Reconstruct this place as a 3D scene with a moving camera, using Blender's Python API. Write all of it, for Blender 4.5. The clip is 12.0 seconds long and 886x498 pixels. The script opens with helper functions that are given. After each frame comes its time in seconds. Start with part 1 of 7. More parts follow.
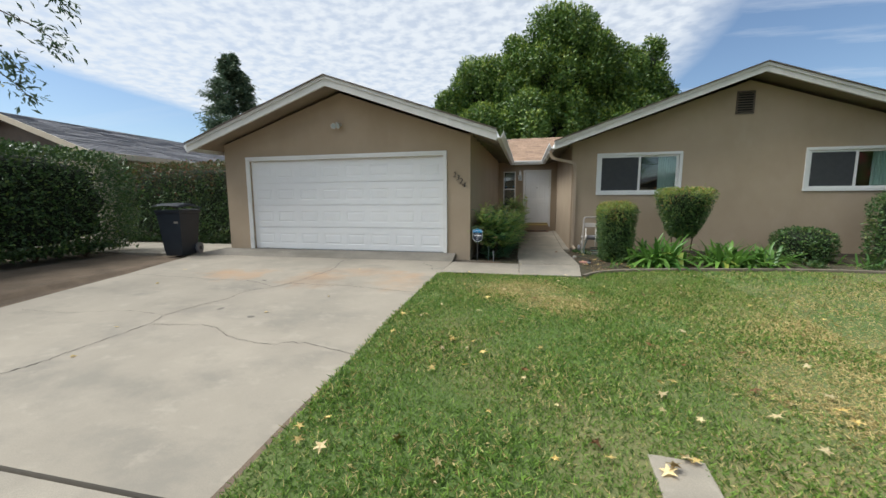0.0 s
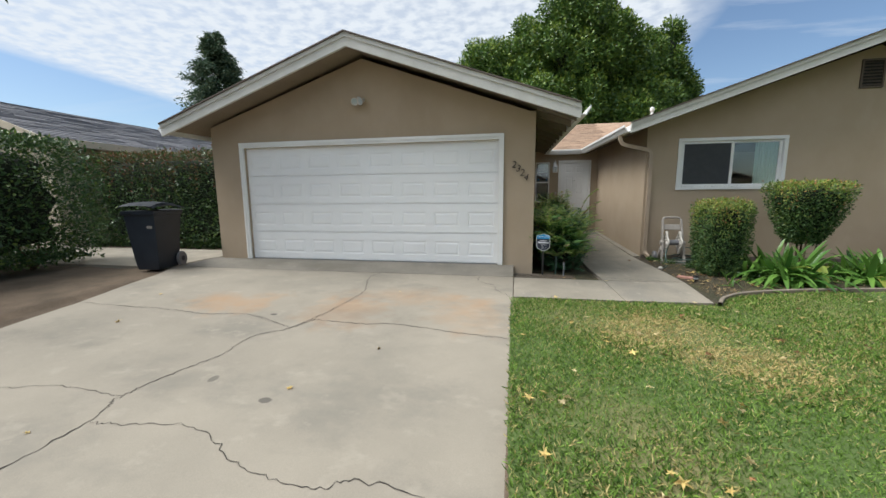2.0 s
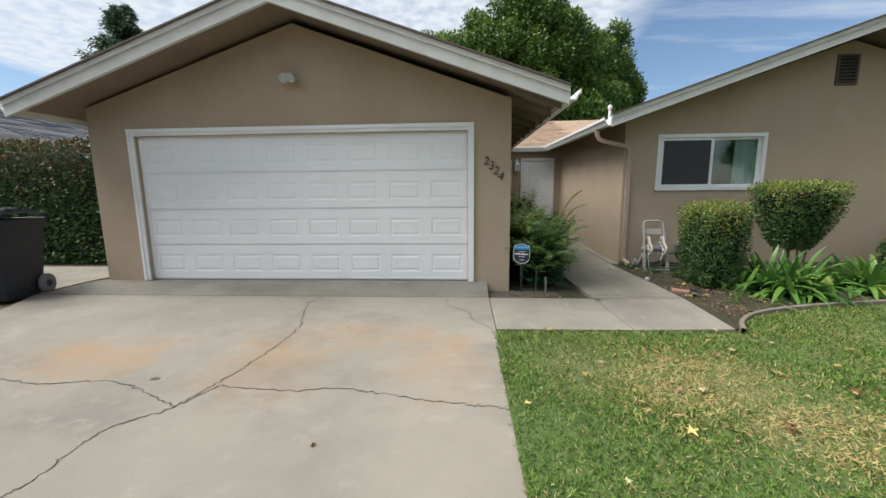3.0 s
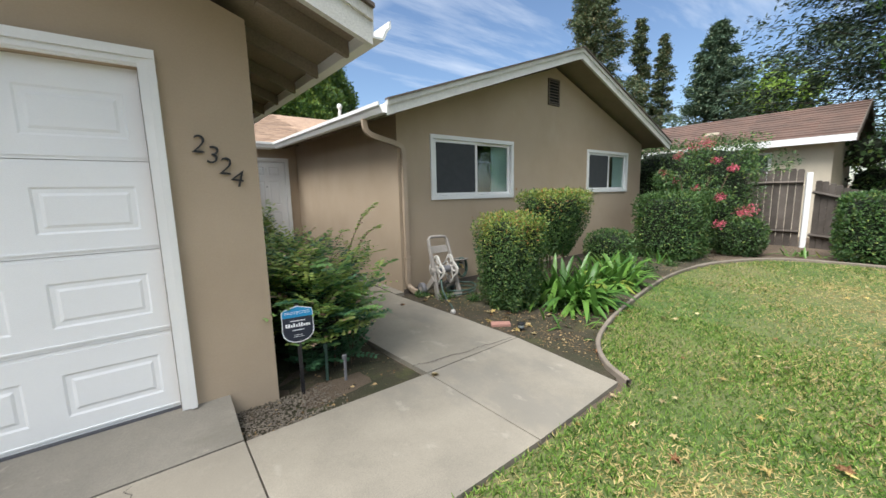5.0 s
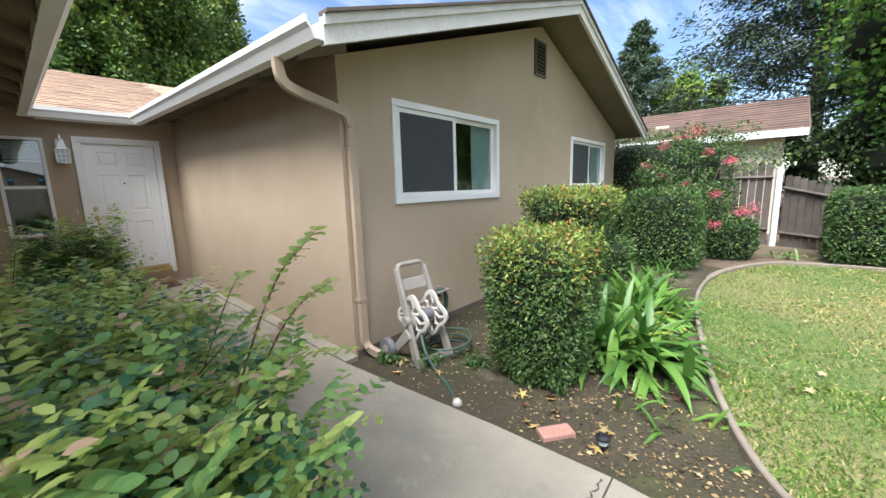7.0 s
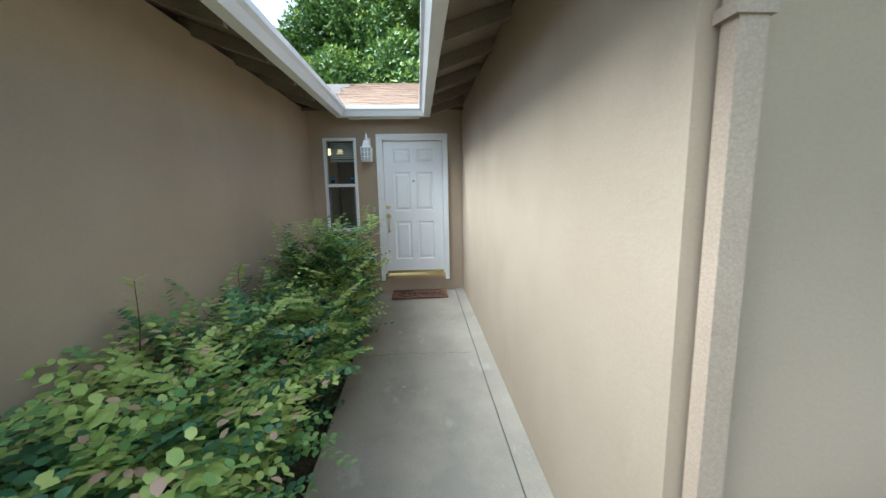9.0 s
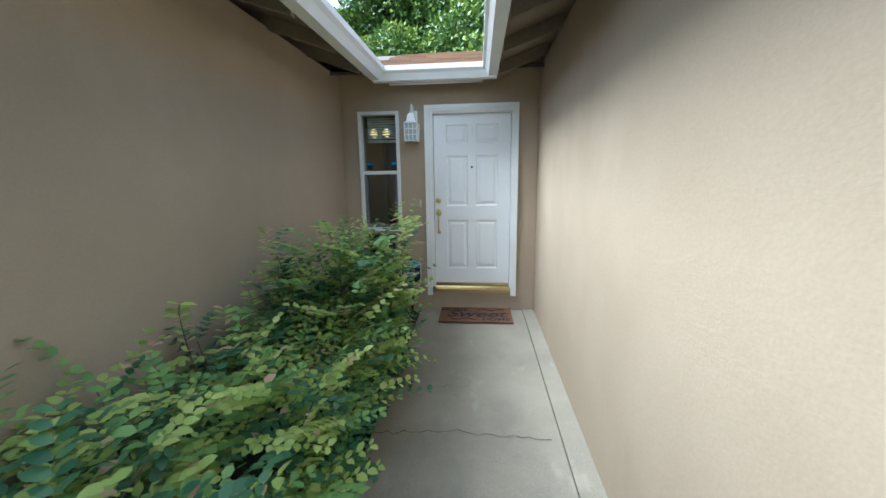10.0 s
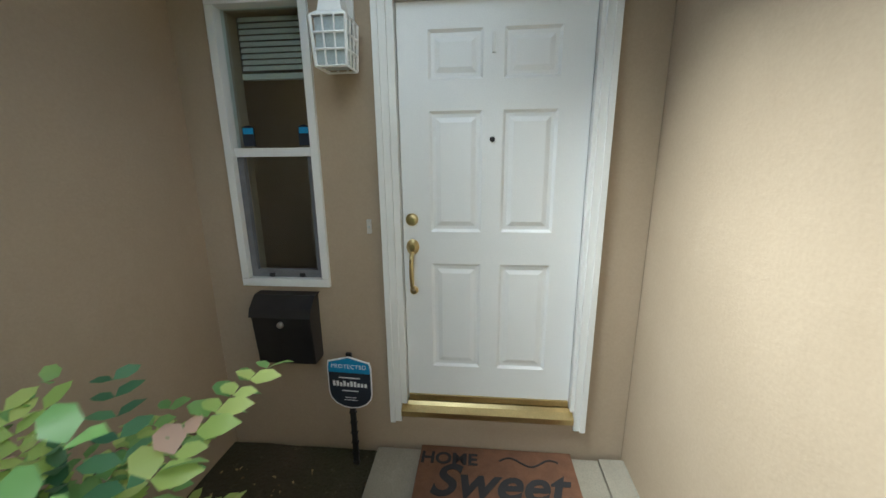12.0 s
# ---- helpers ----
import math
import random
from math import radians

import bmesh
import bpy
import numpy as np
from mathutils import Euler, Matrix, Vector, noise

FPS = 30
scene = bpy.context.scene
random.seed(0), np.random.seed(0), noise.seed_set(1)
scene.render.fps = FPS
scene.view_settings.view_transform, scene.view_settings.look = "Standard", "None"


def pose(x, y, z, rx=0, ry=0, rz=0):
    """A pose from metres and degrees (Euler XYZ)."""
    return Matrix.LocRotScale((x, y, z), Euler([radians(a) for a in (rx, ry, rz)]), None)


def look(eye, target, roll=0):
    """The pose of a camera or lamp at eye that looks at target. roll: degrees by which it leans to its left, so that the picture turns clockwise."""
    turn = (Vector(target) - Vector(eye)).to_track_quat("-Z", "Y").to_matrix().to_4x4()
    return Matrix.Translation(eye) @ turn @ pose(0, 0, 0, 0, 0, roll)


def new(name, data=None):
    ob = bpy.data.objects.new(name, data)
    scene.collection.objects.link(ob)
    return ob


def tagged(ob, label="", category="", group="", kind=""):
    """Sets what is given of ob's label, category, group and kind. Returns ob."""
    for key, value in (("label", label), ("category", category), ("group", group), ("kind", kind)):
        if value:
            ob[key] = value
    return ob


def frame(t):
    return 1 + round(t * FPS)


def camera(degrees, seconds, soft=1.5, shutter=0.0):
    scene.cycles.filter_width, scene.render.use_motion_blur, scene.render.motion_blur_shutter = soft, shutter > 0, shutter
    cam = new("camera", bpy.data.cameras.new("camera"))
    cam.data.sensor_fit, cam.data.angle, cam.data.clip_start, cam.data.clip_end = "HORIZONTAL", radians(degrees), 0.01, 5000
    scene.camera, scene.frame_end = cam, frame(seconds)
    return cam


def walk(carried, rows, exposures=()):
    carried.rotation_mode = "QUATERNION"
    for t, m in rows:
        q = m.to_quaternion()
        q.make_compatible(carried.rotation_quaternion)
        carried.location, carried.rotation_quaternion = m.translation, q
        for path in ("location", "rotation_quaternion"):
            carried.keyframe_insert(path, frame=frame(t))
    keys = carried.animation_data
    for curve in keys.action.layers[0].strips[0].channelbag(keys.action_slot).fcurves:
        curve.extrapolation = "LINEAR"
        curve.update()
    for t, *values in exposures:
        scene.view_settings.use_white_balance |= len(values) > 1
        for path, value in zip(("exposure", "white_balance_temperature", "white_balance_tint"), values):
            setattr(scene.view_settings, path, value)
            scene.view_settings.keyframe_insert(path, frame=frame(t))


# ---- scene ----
cam = camera(99.5, 12.0, shutter=0.1)
PATH = [
    (0, (1.18, -8.179, 1.476), (0.755, -6.241, 1.225), -0.3),
    (0.5, (0.907, -7.778, 1.476), (0.342, -5.879, 1.209), -0.2),
    (1, (0.472, -7.394, 1.477), (-0.099, -5.496, 1.209), -0.2),
    (1.5, (0.046, -7.032, 1.5), (-0.434, -5.111, 1.218), -0.4),
    (2, (-0.313, -6.591, 1.57), (-0.686, -4.648, 1.281), -0.5),
    (2.5, (-0.576, -6.04, 1.624), (-0.836, -4.08, 1.327), -0.5),
    (2.7, (-0.624, -5.787, 1.619), (-0.829, -3.82, 1.319), -0.5),
    (4.3, (-0.658, -3.717, 1.661), (-0.123, -1.808, 1.399), -1.2),
    (4.5, (-0.657, -3.474, 1.647), (0.052, -1.623, 1.38), -1.2),
    (5, (-0.634, -2.909, 1.698), (0.579, -1.345, 1.411), -1.4),
    (5.5, (-0.543, -2.311, 1.742), (0.933, -0.998, 1.426), -1.3),
    (6, (-0.386, -1.765, 1.781), (1.172, -0.553, 1.458), -1.5),
    (6.5, (-0.065, -1.355, 1.762), (1.498, -0.152, 1.439), -1.8),
    (7, (0.334, -0.922, 1.762), (1.827, 0.37, 1.441), -1.7),
    (7.5, (0.698, -0.49, 1.788), (2.011, 0.984, 1.471), -1.5),
    (7.7, (0.849, -0.361, 1.762), (2.056, 1.204, 1.456), -1.6),
    (9.3, (1.701, 1.403, 1.792), (1.638, 3.379, 1.493), -1.0),
    (9.5, (1.7, 1.651, 1.785), (1.563, 3.623, 1.477), -0.9),
    (10, (1.664, 2.329, 1.815), (1.476, 4.289, 1.464), -0.8),
    (10.5, (1.626, 3.0, 1.815), (1.431, 4.946, 1.392), -0.7),
    (11, (1.568, 3.621, 1.865), (1.353, 5.549, 1.380), -0.7),
    (11.5, (1.516, 4.217, 1.868), (1.356, 6.154, 1.398), -0.2),
    (12, (1.537, 4.813, 1.898), (1.346, 6.746, 1.424), -0.6),
]
walk(cam, [(t, look(eye, target, roll)) for t, eye, target, roll in PATH],
     [(0.0, 0.2, 6250, 8), (2.5, 0.2, 6250, 8), (4.5, 0.38, 6150, 9), (5.5, 0.74, 6250, 10), (7.0, 1.1, 6050, 11), (7.5, 1.25, 5950, 11), (9.5, 1.52, 5250, 2), (11.0, 1.62, 5250, 2), (11.5, 1.6, 5250, 1), (12.0, 1.57, 5800, -1)])

# ---- world, sun ----
world = bpy.data.worlds.new("world")
scene.world = world
world.use_nodes = True
wn, wl = world.node_tree.nodes, world.node_tree.links
bg = wn["Background"]
sky = wn.new("ShaderNodeTexSky")
sky.sky_type, sky.sun_disc = "NISHITA", False
SUN_EL, SUN_AZ = radians(57), radians(-102)      # azimuth from +y towards +x
sky.sun_elevation, sky.sun_rotation = SUN_EL, SUN_AZ
sky.air_density, sky.dust_density, sky.ozone_density = 1.0, 0.6, 1.6
bg.inputs["Strength"].default_value = 0.115


def nd(tree, kind, **kw):
    n = tree.nodes.new(kind)
    for k, v in kw.items():
        n.inputs[k].default_value = v
    return n


# high thin clouds: a rippled sheet seen in perspective, thicker to the west, wisps to the east
tc = wn.new("ShaderNodeTexCoord")
sep = wn.new("ShaderNodeSeparateXYZ")
wl.new(tc.outputs["Generated"], sep.inputs[0])


def wmath(op, a, b=0.0):
    n = wn.new("ShaderNodeMath")
    n.operation = op
    for i, v in enumerate((a, b)):
        if isinstance(v, (int, float)):
            n.inputs[i].default_value = v
        else:
            wl.new(v, n.inputs[i])
    return n.outputs[0]


zc = wmath("MAXIMUM", wmath("ADD", sep.outputs[2], 0.06), 0.02)
u, v = wmath("DIVIDE", sep.outputs[0], zc), wmath("DIVIDE", sep.outputs[1], zc)
comb = wn.new("ShaderNodeCombineXYZ")
wl.new(u, comb.inputs[0]), wl.new(v, comb.inputs[1])
ripple = wn.new("ShaderNodeTexNoise")
ripple.inputs["Scale"].default_value, ripple.inputs["Detail"].default_value, ripple.inputs["Roughness"].default_value = 13.0, 3.0, 0.5
wl.new(comb.outputs[0], ripple.inputs["Vector"])
stretch = wn.new("ShaderNodeMapping")
stretch.inputs["Rotation"].default_value = (0, 0, radians(35))
stretch.inputs["Scale"].default_value = (0.32, 1.5, 1)
wl.new(comb.outputs[0], stretch.inputs["Vector"])
wisp = wn.new("ShaderNodeTexNoise")
wisp.inputs["Scale"].default_value, wisp.inputs["Detail"].default_value, wisp.inputs["Roughness"].default_value = 1.3, 7.0, 0.62
wl.new(stretch.outputs[0], wisp.inputs["Vector"])
big = wn.new("ShaderNodeTexNoise")
big.inputs["Scale"].default_value, big.inputs["Detail"].default_value = 0.55, 3.0
wl.new(comb.outputs[0], big.inputs["Vector"])
# bank of clouds: a wide street between two ragged edges
edge = wmath("ADD", u, wmath("MULTIPLY", wmath("SUBTRACT", big.outputs[0], 0.5), 0.4))
bank, low = wn.new("ShaderNodeMapRange"), wn.new("ShaderNodeMapRange")
bank.inputs["From Min"].default_value, bank.inputs["From Max"].default_value = 1.0, 0.72
low.inputs["From Min"].default_value, low.inputs["From Max"].default_value = -2.82, -2.62
wl.new(edge, bank.inputs["Value"]), wl.new(edge, low.inputs["Value"])
rip = wn.new("ShaderNodeMapRange")
rip.inputs["From Min"].default_value, rip.inputs["From Max"].default_value = 0.36, 0.60
rip.inputs["To Min"].default_value, rip.inputs["To Max"].default_value = 0.66, 1.0
wl.new(ripple.outputs[0], rip.inputs["Value"])
thick = wmath("MULTIPLY", wmath("MULTIPLY", bank.outputs[0], low.outputs[0]), rip.outputs[0])
wsp = wn.new("ShaderNodeMapRange")
wsp.inputs["From Min"].default_value, wsp.inputs["From Max"].default_value = 0.52, 0.80
wsp.inputs["To Max"].default_value = 0.75
wl.new(wisp.outputs[0], wsp.inputs["Value"])
cover = wmath("MAXIMUM", thick, wmath("MULTIPLY", wsp.outputs[0], wmath("ADD", wmath("MULTIPLY", low.outputs[0], 0.75), 0.25)))
cmix = wn.new("ShaderNodeMix")
cmix.data_type = "RGBA"
cmix.inputs["B"].default_value = (6.3, 6.55, 6.9, 1)
wl.new(cover, cmix.inputs["Factor"])
wl.new(sky.outputs[0], cmix.inputs["A"])
wl.new(cmix.outputs["Result"], bg.inputs["Color"])

sun = new("sun", bpy.data.lights.new("sun", "SUN"))
sun.data.energy, sun.data.angle, sun.data.color = 4.5, radians(38), (1.0, 0.96, 0.91)
sun_dir = Vector((math.cos(SUN_EL) * math.sin(SUN_AZ), math.cos(SUN_EL) * math.cos(SUN_AZ), math.sin(SUN_EL)))
sun.matrix_world = look(sun_dir * 60, (0, 0, 0))


# ---- materials ----
def make_mat(name, c1, c2=None, rough=0.8, metal=0.0, scale=6.0, fine=120.0, bump=0.15, bump_dist=0.003, mid=0.5, spec=0.5,
             tint=0.0, coords="Object", spread=0.18, grain=0.14):
    """A painted or mineral surface: two colours blended by coarse noise, grained by fine noise, with relief from the fine noise."""
    m = bpy.data.materials.new(name)
    m.use_nodes = True
    t = m.node_tree
    b = t.nodes["Principled BSDF"]
    b.inputs["Roughness"].default_value, b.inputs["Metallic"].default_value = rough, metal
    b.inputs["Specular IOR Level"].default_value = spec
    c2 = c2 or tuple(x * 0.82 for x in c1)
    co = t.nodes.new("ShaderNodeTexCoord")
    n1 = nd(t, "ShaderNodeTexNoise", Scale=scale, Detail=6.0, Roughness=0.6)
    n2 = nd(t, "ShaderNodeTexNoise", Scale=fine, Detail=3.0, Roughness=0.6)
    t.links.new(co.outputs[coords], n1.inputs["Vector"])
    t.links.new(co.outputs[coords], n2.inputs["Vector"])
    r = nd(t, "ShaderNodeMapRange", **{"From Min": mid - spread, "From Max": mid + spread})
    t.links.new(n1.outputs[0], r.inputs["Value"])
    mix = t.nodes.new("ShaderNodeMix")
    mix.data_type = "RGBA"
    mix.inputs["A"].default_value, mix.inputs["B"].default_value = (*c1, 1), (*c2, 1)
    t.links.new(r.outputs[0], mix.inputs["Factor"])
    hs = nd(t, "ShaderNodeHueSaturation")
    r2 = nd(t, "ShaderNodeMapRange", **{"From Min": 0.3, "From Max": 0.7, "To Min": 1 - grain, "To Max": 1 + grain})
    t.links.new(n2.outputs[0], r2.inputs["Value"])
    value = r2.outputs[0]
    if tint:
        oi = t.nodes.new("ShaderNodeObjectInfo")
        r3 = nd(t, "ShaderNodeMapRange", **{"To Min": 1 - tint, "To Max": 1 + tint})
        t.links.new(oi.outputs["Random"], r3.inputs["Value"])
        mu = t.nodes.new("ShaderNodeMath")
        mu.operation = "MULTIPLY"
        t.links.new(value, mu.inputs[0]), t.links.new(r3.outputs[0], mu.inputs[1])
        value = mu.outputs[0]
    t.links.new(value, hs.inputs["Value"])
    t.links.new(mix.outputs["Result"], hs.inputs["Color"])
    t.links.new(hs.outputs[0], b.inputs["Base Color"])
    if bump:
        bp = nd(t, "ShaderNodeBump", Strength=bump, Distance=bump_dist)
        t.links.new(n2.outputs[0], bp.inputs["Height"])
        t.links.new(bp.outputs[0], b.inputs["Normal"])
    return m


def leaf_mat(name, c1, c2, c3=None, rough=0.45, trans=0.25, hot=0.0, single=False):
    """Leaves: each one its own shade between two greens, some of a third colour, lit through a little."""
    m = bpy.data.materials.new(name)
    m.use_nodes = True
    t = m.node_tree
    b = t.nodes["Principled BSDF"]
    b.inputs["Roughness"].default_value = rough
    b.inputs["Specular IOR Level"].default_value = 0.35
    g = t.nodes.new("ShaderNodeNewGeometry")
    ramp = t.nodes.new("ShaderNodeValToRGB")
    e = ramp.color_ramp.elements
    e[0].color, e[1].color = (*c1, 1), (*c2, 1)
    if c3:
        e[1].position = 1 - hot
        x = e.new(min(0.999, 1 - hot + 0.01))
        x.color = (*c3, 1)
        y = e.new(1.0)
        y.color = (*c3, 1)
    t.links.new(t.nodes.new("ShaderNodeObjectInfo").outputs["Random"] if single else g.outputs["Random Per Island"], ramp.inputs[0])
    t.links.new(ramp.outputs[0], b.inputs["Base Color"])
    tr = t.nodes.new("ShaderNodeBsdfTranslucent")
    t.links.new(ramp.outputs[0], tr.inputs["Color"])
    mx = t.nodes.new("ShaderNodeMixShader")
    mx.inputs[0].default_value = trans
    t.links.new(b.outputs[0], mx.inputs[1]), t.links.new(tr.outputs[0], mx.inputs[2])
    t.links.new(mx.outputs[0], t.nodes["Material Output"].inputs["Surface"])
    return m


def glass_mat(name, tint=(0.9, 0.95, 0.93), refl=0.2):
    m = bpy.data.materials.new(name)
    m.use_nodes = True
    t = m.node_tree
    t.nodes.remove(t.nodes["Principled BSDF"])
    tp, gl, mx, fr = (t.nodes.new(k) for k in ("ShaderNodeBsdfTransparent", "ShaderNodeBsdfGlossy", "ShaderNodeMixShader", "ShaderNodeLayerWeight"))
    pw, ma = t.nodes.new("ShaderNodeMath"), t.nodes.new("ShaderNodeMath")
    tp.inputs[0].default_value = (*tint, 1)
    gl.inputs["Roughness"].default_value = 0.02
    pw.operation, ma.operation = "POWER", "MULTIPLY_ADD"
    pw.inputs[1].default_value, ma.inputs[1].default_value, ma.inputs[2].default_value = 4.0, 0.6, refl * 0.5
    t.links.new(fr.outputs["Facing"], pw.inputs[0]), t.links.new(pw.outputs[0], ma.inputs[0]), t.links.new(ma.outputs[0], mx.inputs[0])
    t.links.new(tp.outputs[0], mx.inputs[1]), t.links.new(gl.outputs[0], mx.inputs[2])
    t.links.new(mx.outputs[0], t.nodes["Material Output"].inputs["Surface"])
    return m


def glow_mat(name, color, strength):
    m = bpy.data.materials.new(name)
    m.use_nodes = True
    b = m.node_tree.nodes["Principled BSDF"]
    b.inputs["Base Color"].default_value = (*color, 1)
    b.inputs["Emission Color"].default_value = (*color, 1)
    b.inputs["Emission Strength"].default_value = strength
    return m


def stained(m, stains, stretch=(1.0, 1.0, 1.0)):
    """Adds irregular stains (scale, from, to, colour, amount, offset) over a material's colour."""
    t = m.node_tree
    b = t.nodes["Principled BSDF"]
    src = b.inputs["Base Color"].links[0].from_socket
    co = t.nodes.new("ShaderNodeTexCoord")
    for scale, lo, hi, color, amount, off in stains:
        mp = t.nodes.new("ShaderNodeMapping")
        mp.inputs["Location"].default_value = (off, off * 0.7, 0)
        mp.inputs["Scale"].default_value = stretch
        n = nd(t, "ShaderNodeTexNoise", Scale=scale, Detail=8.0, Roughness=0.66)
        r = nd(t, "ShaderNodeMapRange", **{"From Min": lo, "From Max": hi, "To Max": amount})
        mx = t.nodes.new("ShaderNodeMix")
        mx.data_type = "RGBA"
        mx.inputs["B"].default_value = (*color, 1)
        t.links.new(co.outputs["Object"], mp.inputs[0]), t.links.new(mp.outputs[0], n.inputs["Vector"])
        t.links.new(n.outputs[0], r.inputs["Value"]), t.links.new(r.outputs[0], mx.inputs["Factor"])
        t.links.new(src, mx.inputs["A"])
        src = mx.outputs["Result"]
    t.links.new(src, b.inputs["Base Color"])
    return m


def concrete_mat():
    """Old driveway concrete: pale, blotched by damp grey, with rust blooms near the door, oil spots and tyre scuffs."""
    m = make_mat("driveway_concrete", (0.295, 0.262, 0.208), (0.232, 0.207, 0.165), 0.9, scale=0.8, fine=150, bump=0.12, grain=0.09)
    stained(m, ((1.1, 0.50, 0.66, (0.185, 0.17, 0.14), 0.65, 11.0), (3.4, 0.56, 0.66, (0.335, 0.30, 0.24), 0.45, 7.0),
                (11.0, 0.70, 0.74, (0.17, 0.15, 0.125), 0.5, 5.0), (26.0, 0.68, 0.72, (0.19, 0.17, 0.14), 0.4, 2.0)), (1.0, 1.5, 1.0))
    t = m.node_tree
    b = t.nodes["Principled BSDF"]
    src = b.inputs["Base Color"].links[0].from_socket
    co = t.nodes.new("ShaderNodeTexCoord")
    warp = nd(t, "ShaderNodeTexNoise", Scale=2.6, Detail=6.0, Roughness=0.65)
    t.links.new(co.outputs["Object"], warp.inputs["Vector"])
    rust, grey, oil = (0.36, 0.20, 0.09), (0.17, 0.158, 0.13), (0.05, 0.045, 0.04)
    # centre, half width, half length, colour, amount
    for cx, cy, rx, ry, color, amount in ((-3.95, -2.35, 0.75, 0.42, rust, 0.62), (-2.3, -2.45, 0.55, 0.5, rust, 0.6), (-0.85, -2.3, 0.5, 0.6, rust, 0.4), (-1.7, -1.8, 0.9, 0.35, rust, 0.35),
                                          (-2.1, -2.55, 0.75, 0.3, grey, 0.6), (-3.2, -1.3, 1.3, 0.45, grey, 0.5), (-2.4, -5.9, 0.9, 0.25, grey, 0.6), (-1.5, -3.6, 0.5, 1.0, grey, 0.35),
                                          (-2.09, -4.32, 0.04, 0.028, oil, 0.7), (-2.71, -4.12, 0.03, 0.05, oil, 0.55), (-3.14, -2.7, 0.05, 0.03, oil, 0.9)):
        sub = t.nodes.new("ShaderNodeVectorMath")
        sub.operation = "SUBTRACT"
        sub.inputs[1].default_value = (cx, cy, 0)
        mul = t.nodes.new("ShaderNodeVectorMath")
        mul.operation = "MULTIPLY"
        mul.inputs[1].default_value = (1 / rx, 1 / ry, 0)
        ln = t.nodes.new("ShaderNodeVectorMath")
        ln.operation = "LENGTH"
        add = t.nodes.new("ShaderNodeMath")
        add.operation = "MULTIPLY_ADD"
        add.inputs[1].default_value = 3.2 if rx > 0.2 else 2.4
        r = nd(t, "ShaderNodeMapRange", **{"From Min": 2.75 if rx > 0.2 else 2.3, "From Max": 1.55 if rx > 0.2 else 1.9, "To Max": amount})
        mx = t.nodes.new("ShaderNodeMix")
        mx.data_type = "RGBA"
        mx.inputs["B"].default_value = (*color, 1)
        t.links.new(co.outputs["Object"], sub.inputs[0]), t.links.new(sub.outputs[0], mul.inputs[0]), t.links.new(mul.outputs[0], ln.inputs[0])
        t.links.new(warp.outputs[0], add.inputs[0]), t.links.new(ln.outputs["Value"], add.inputs[2]), t.links.new(add.outputs[0], r.inputs["Value"])
        t.links.new(r.outputs[0], mx.inputs["Factor"]), t.links.new(src, mx.inputs["A"])
        src = mx.outputs["Result"]
    t.links.new(src, b.inputs["Base Color"])
    return m


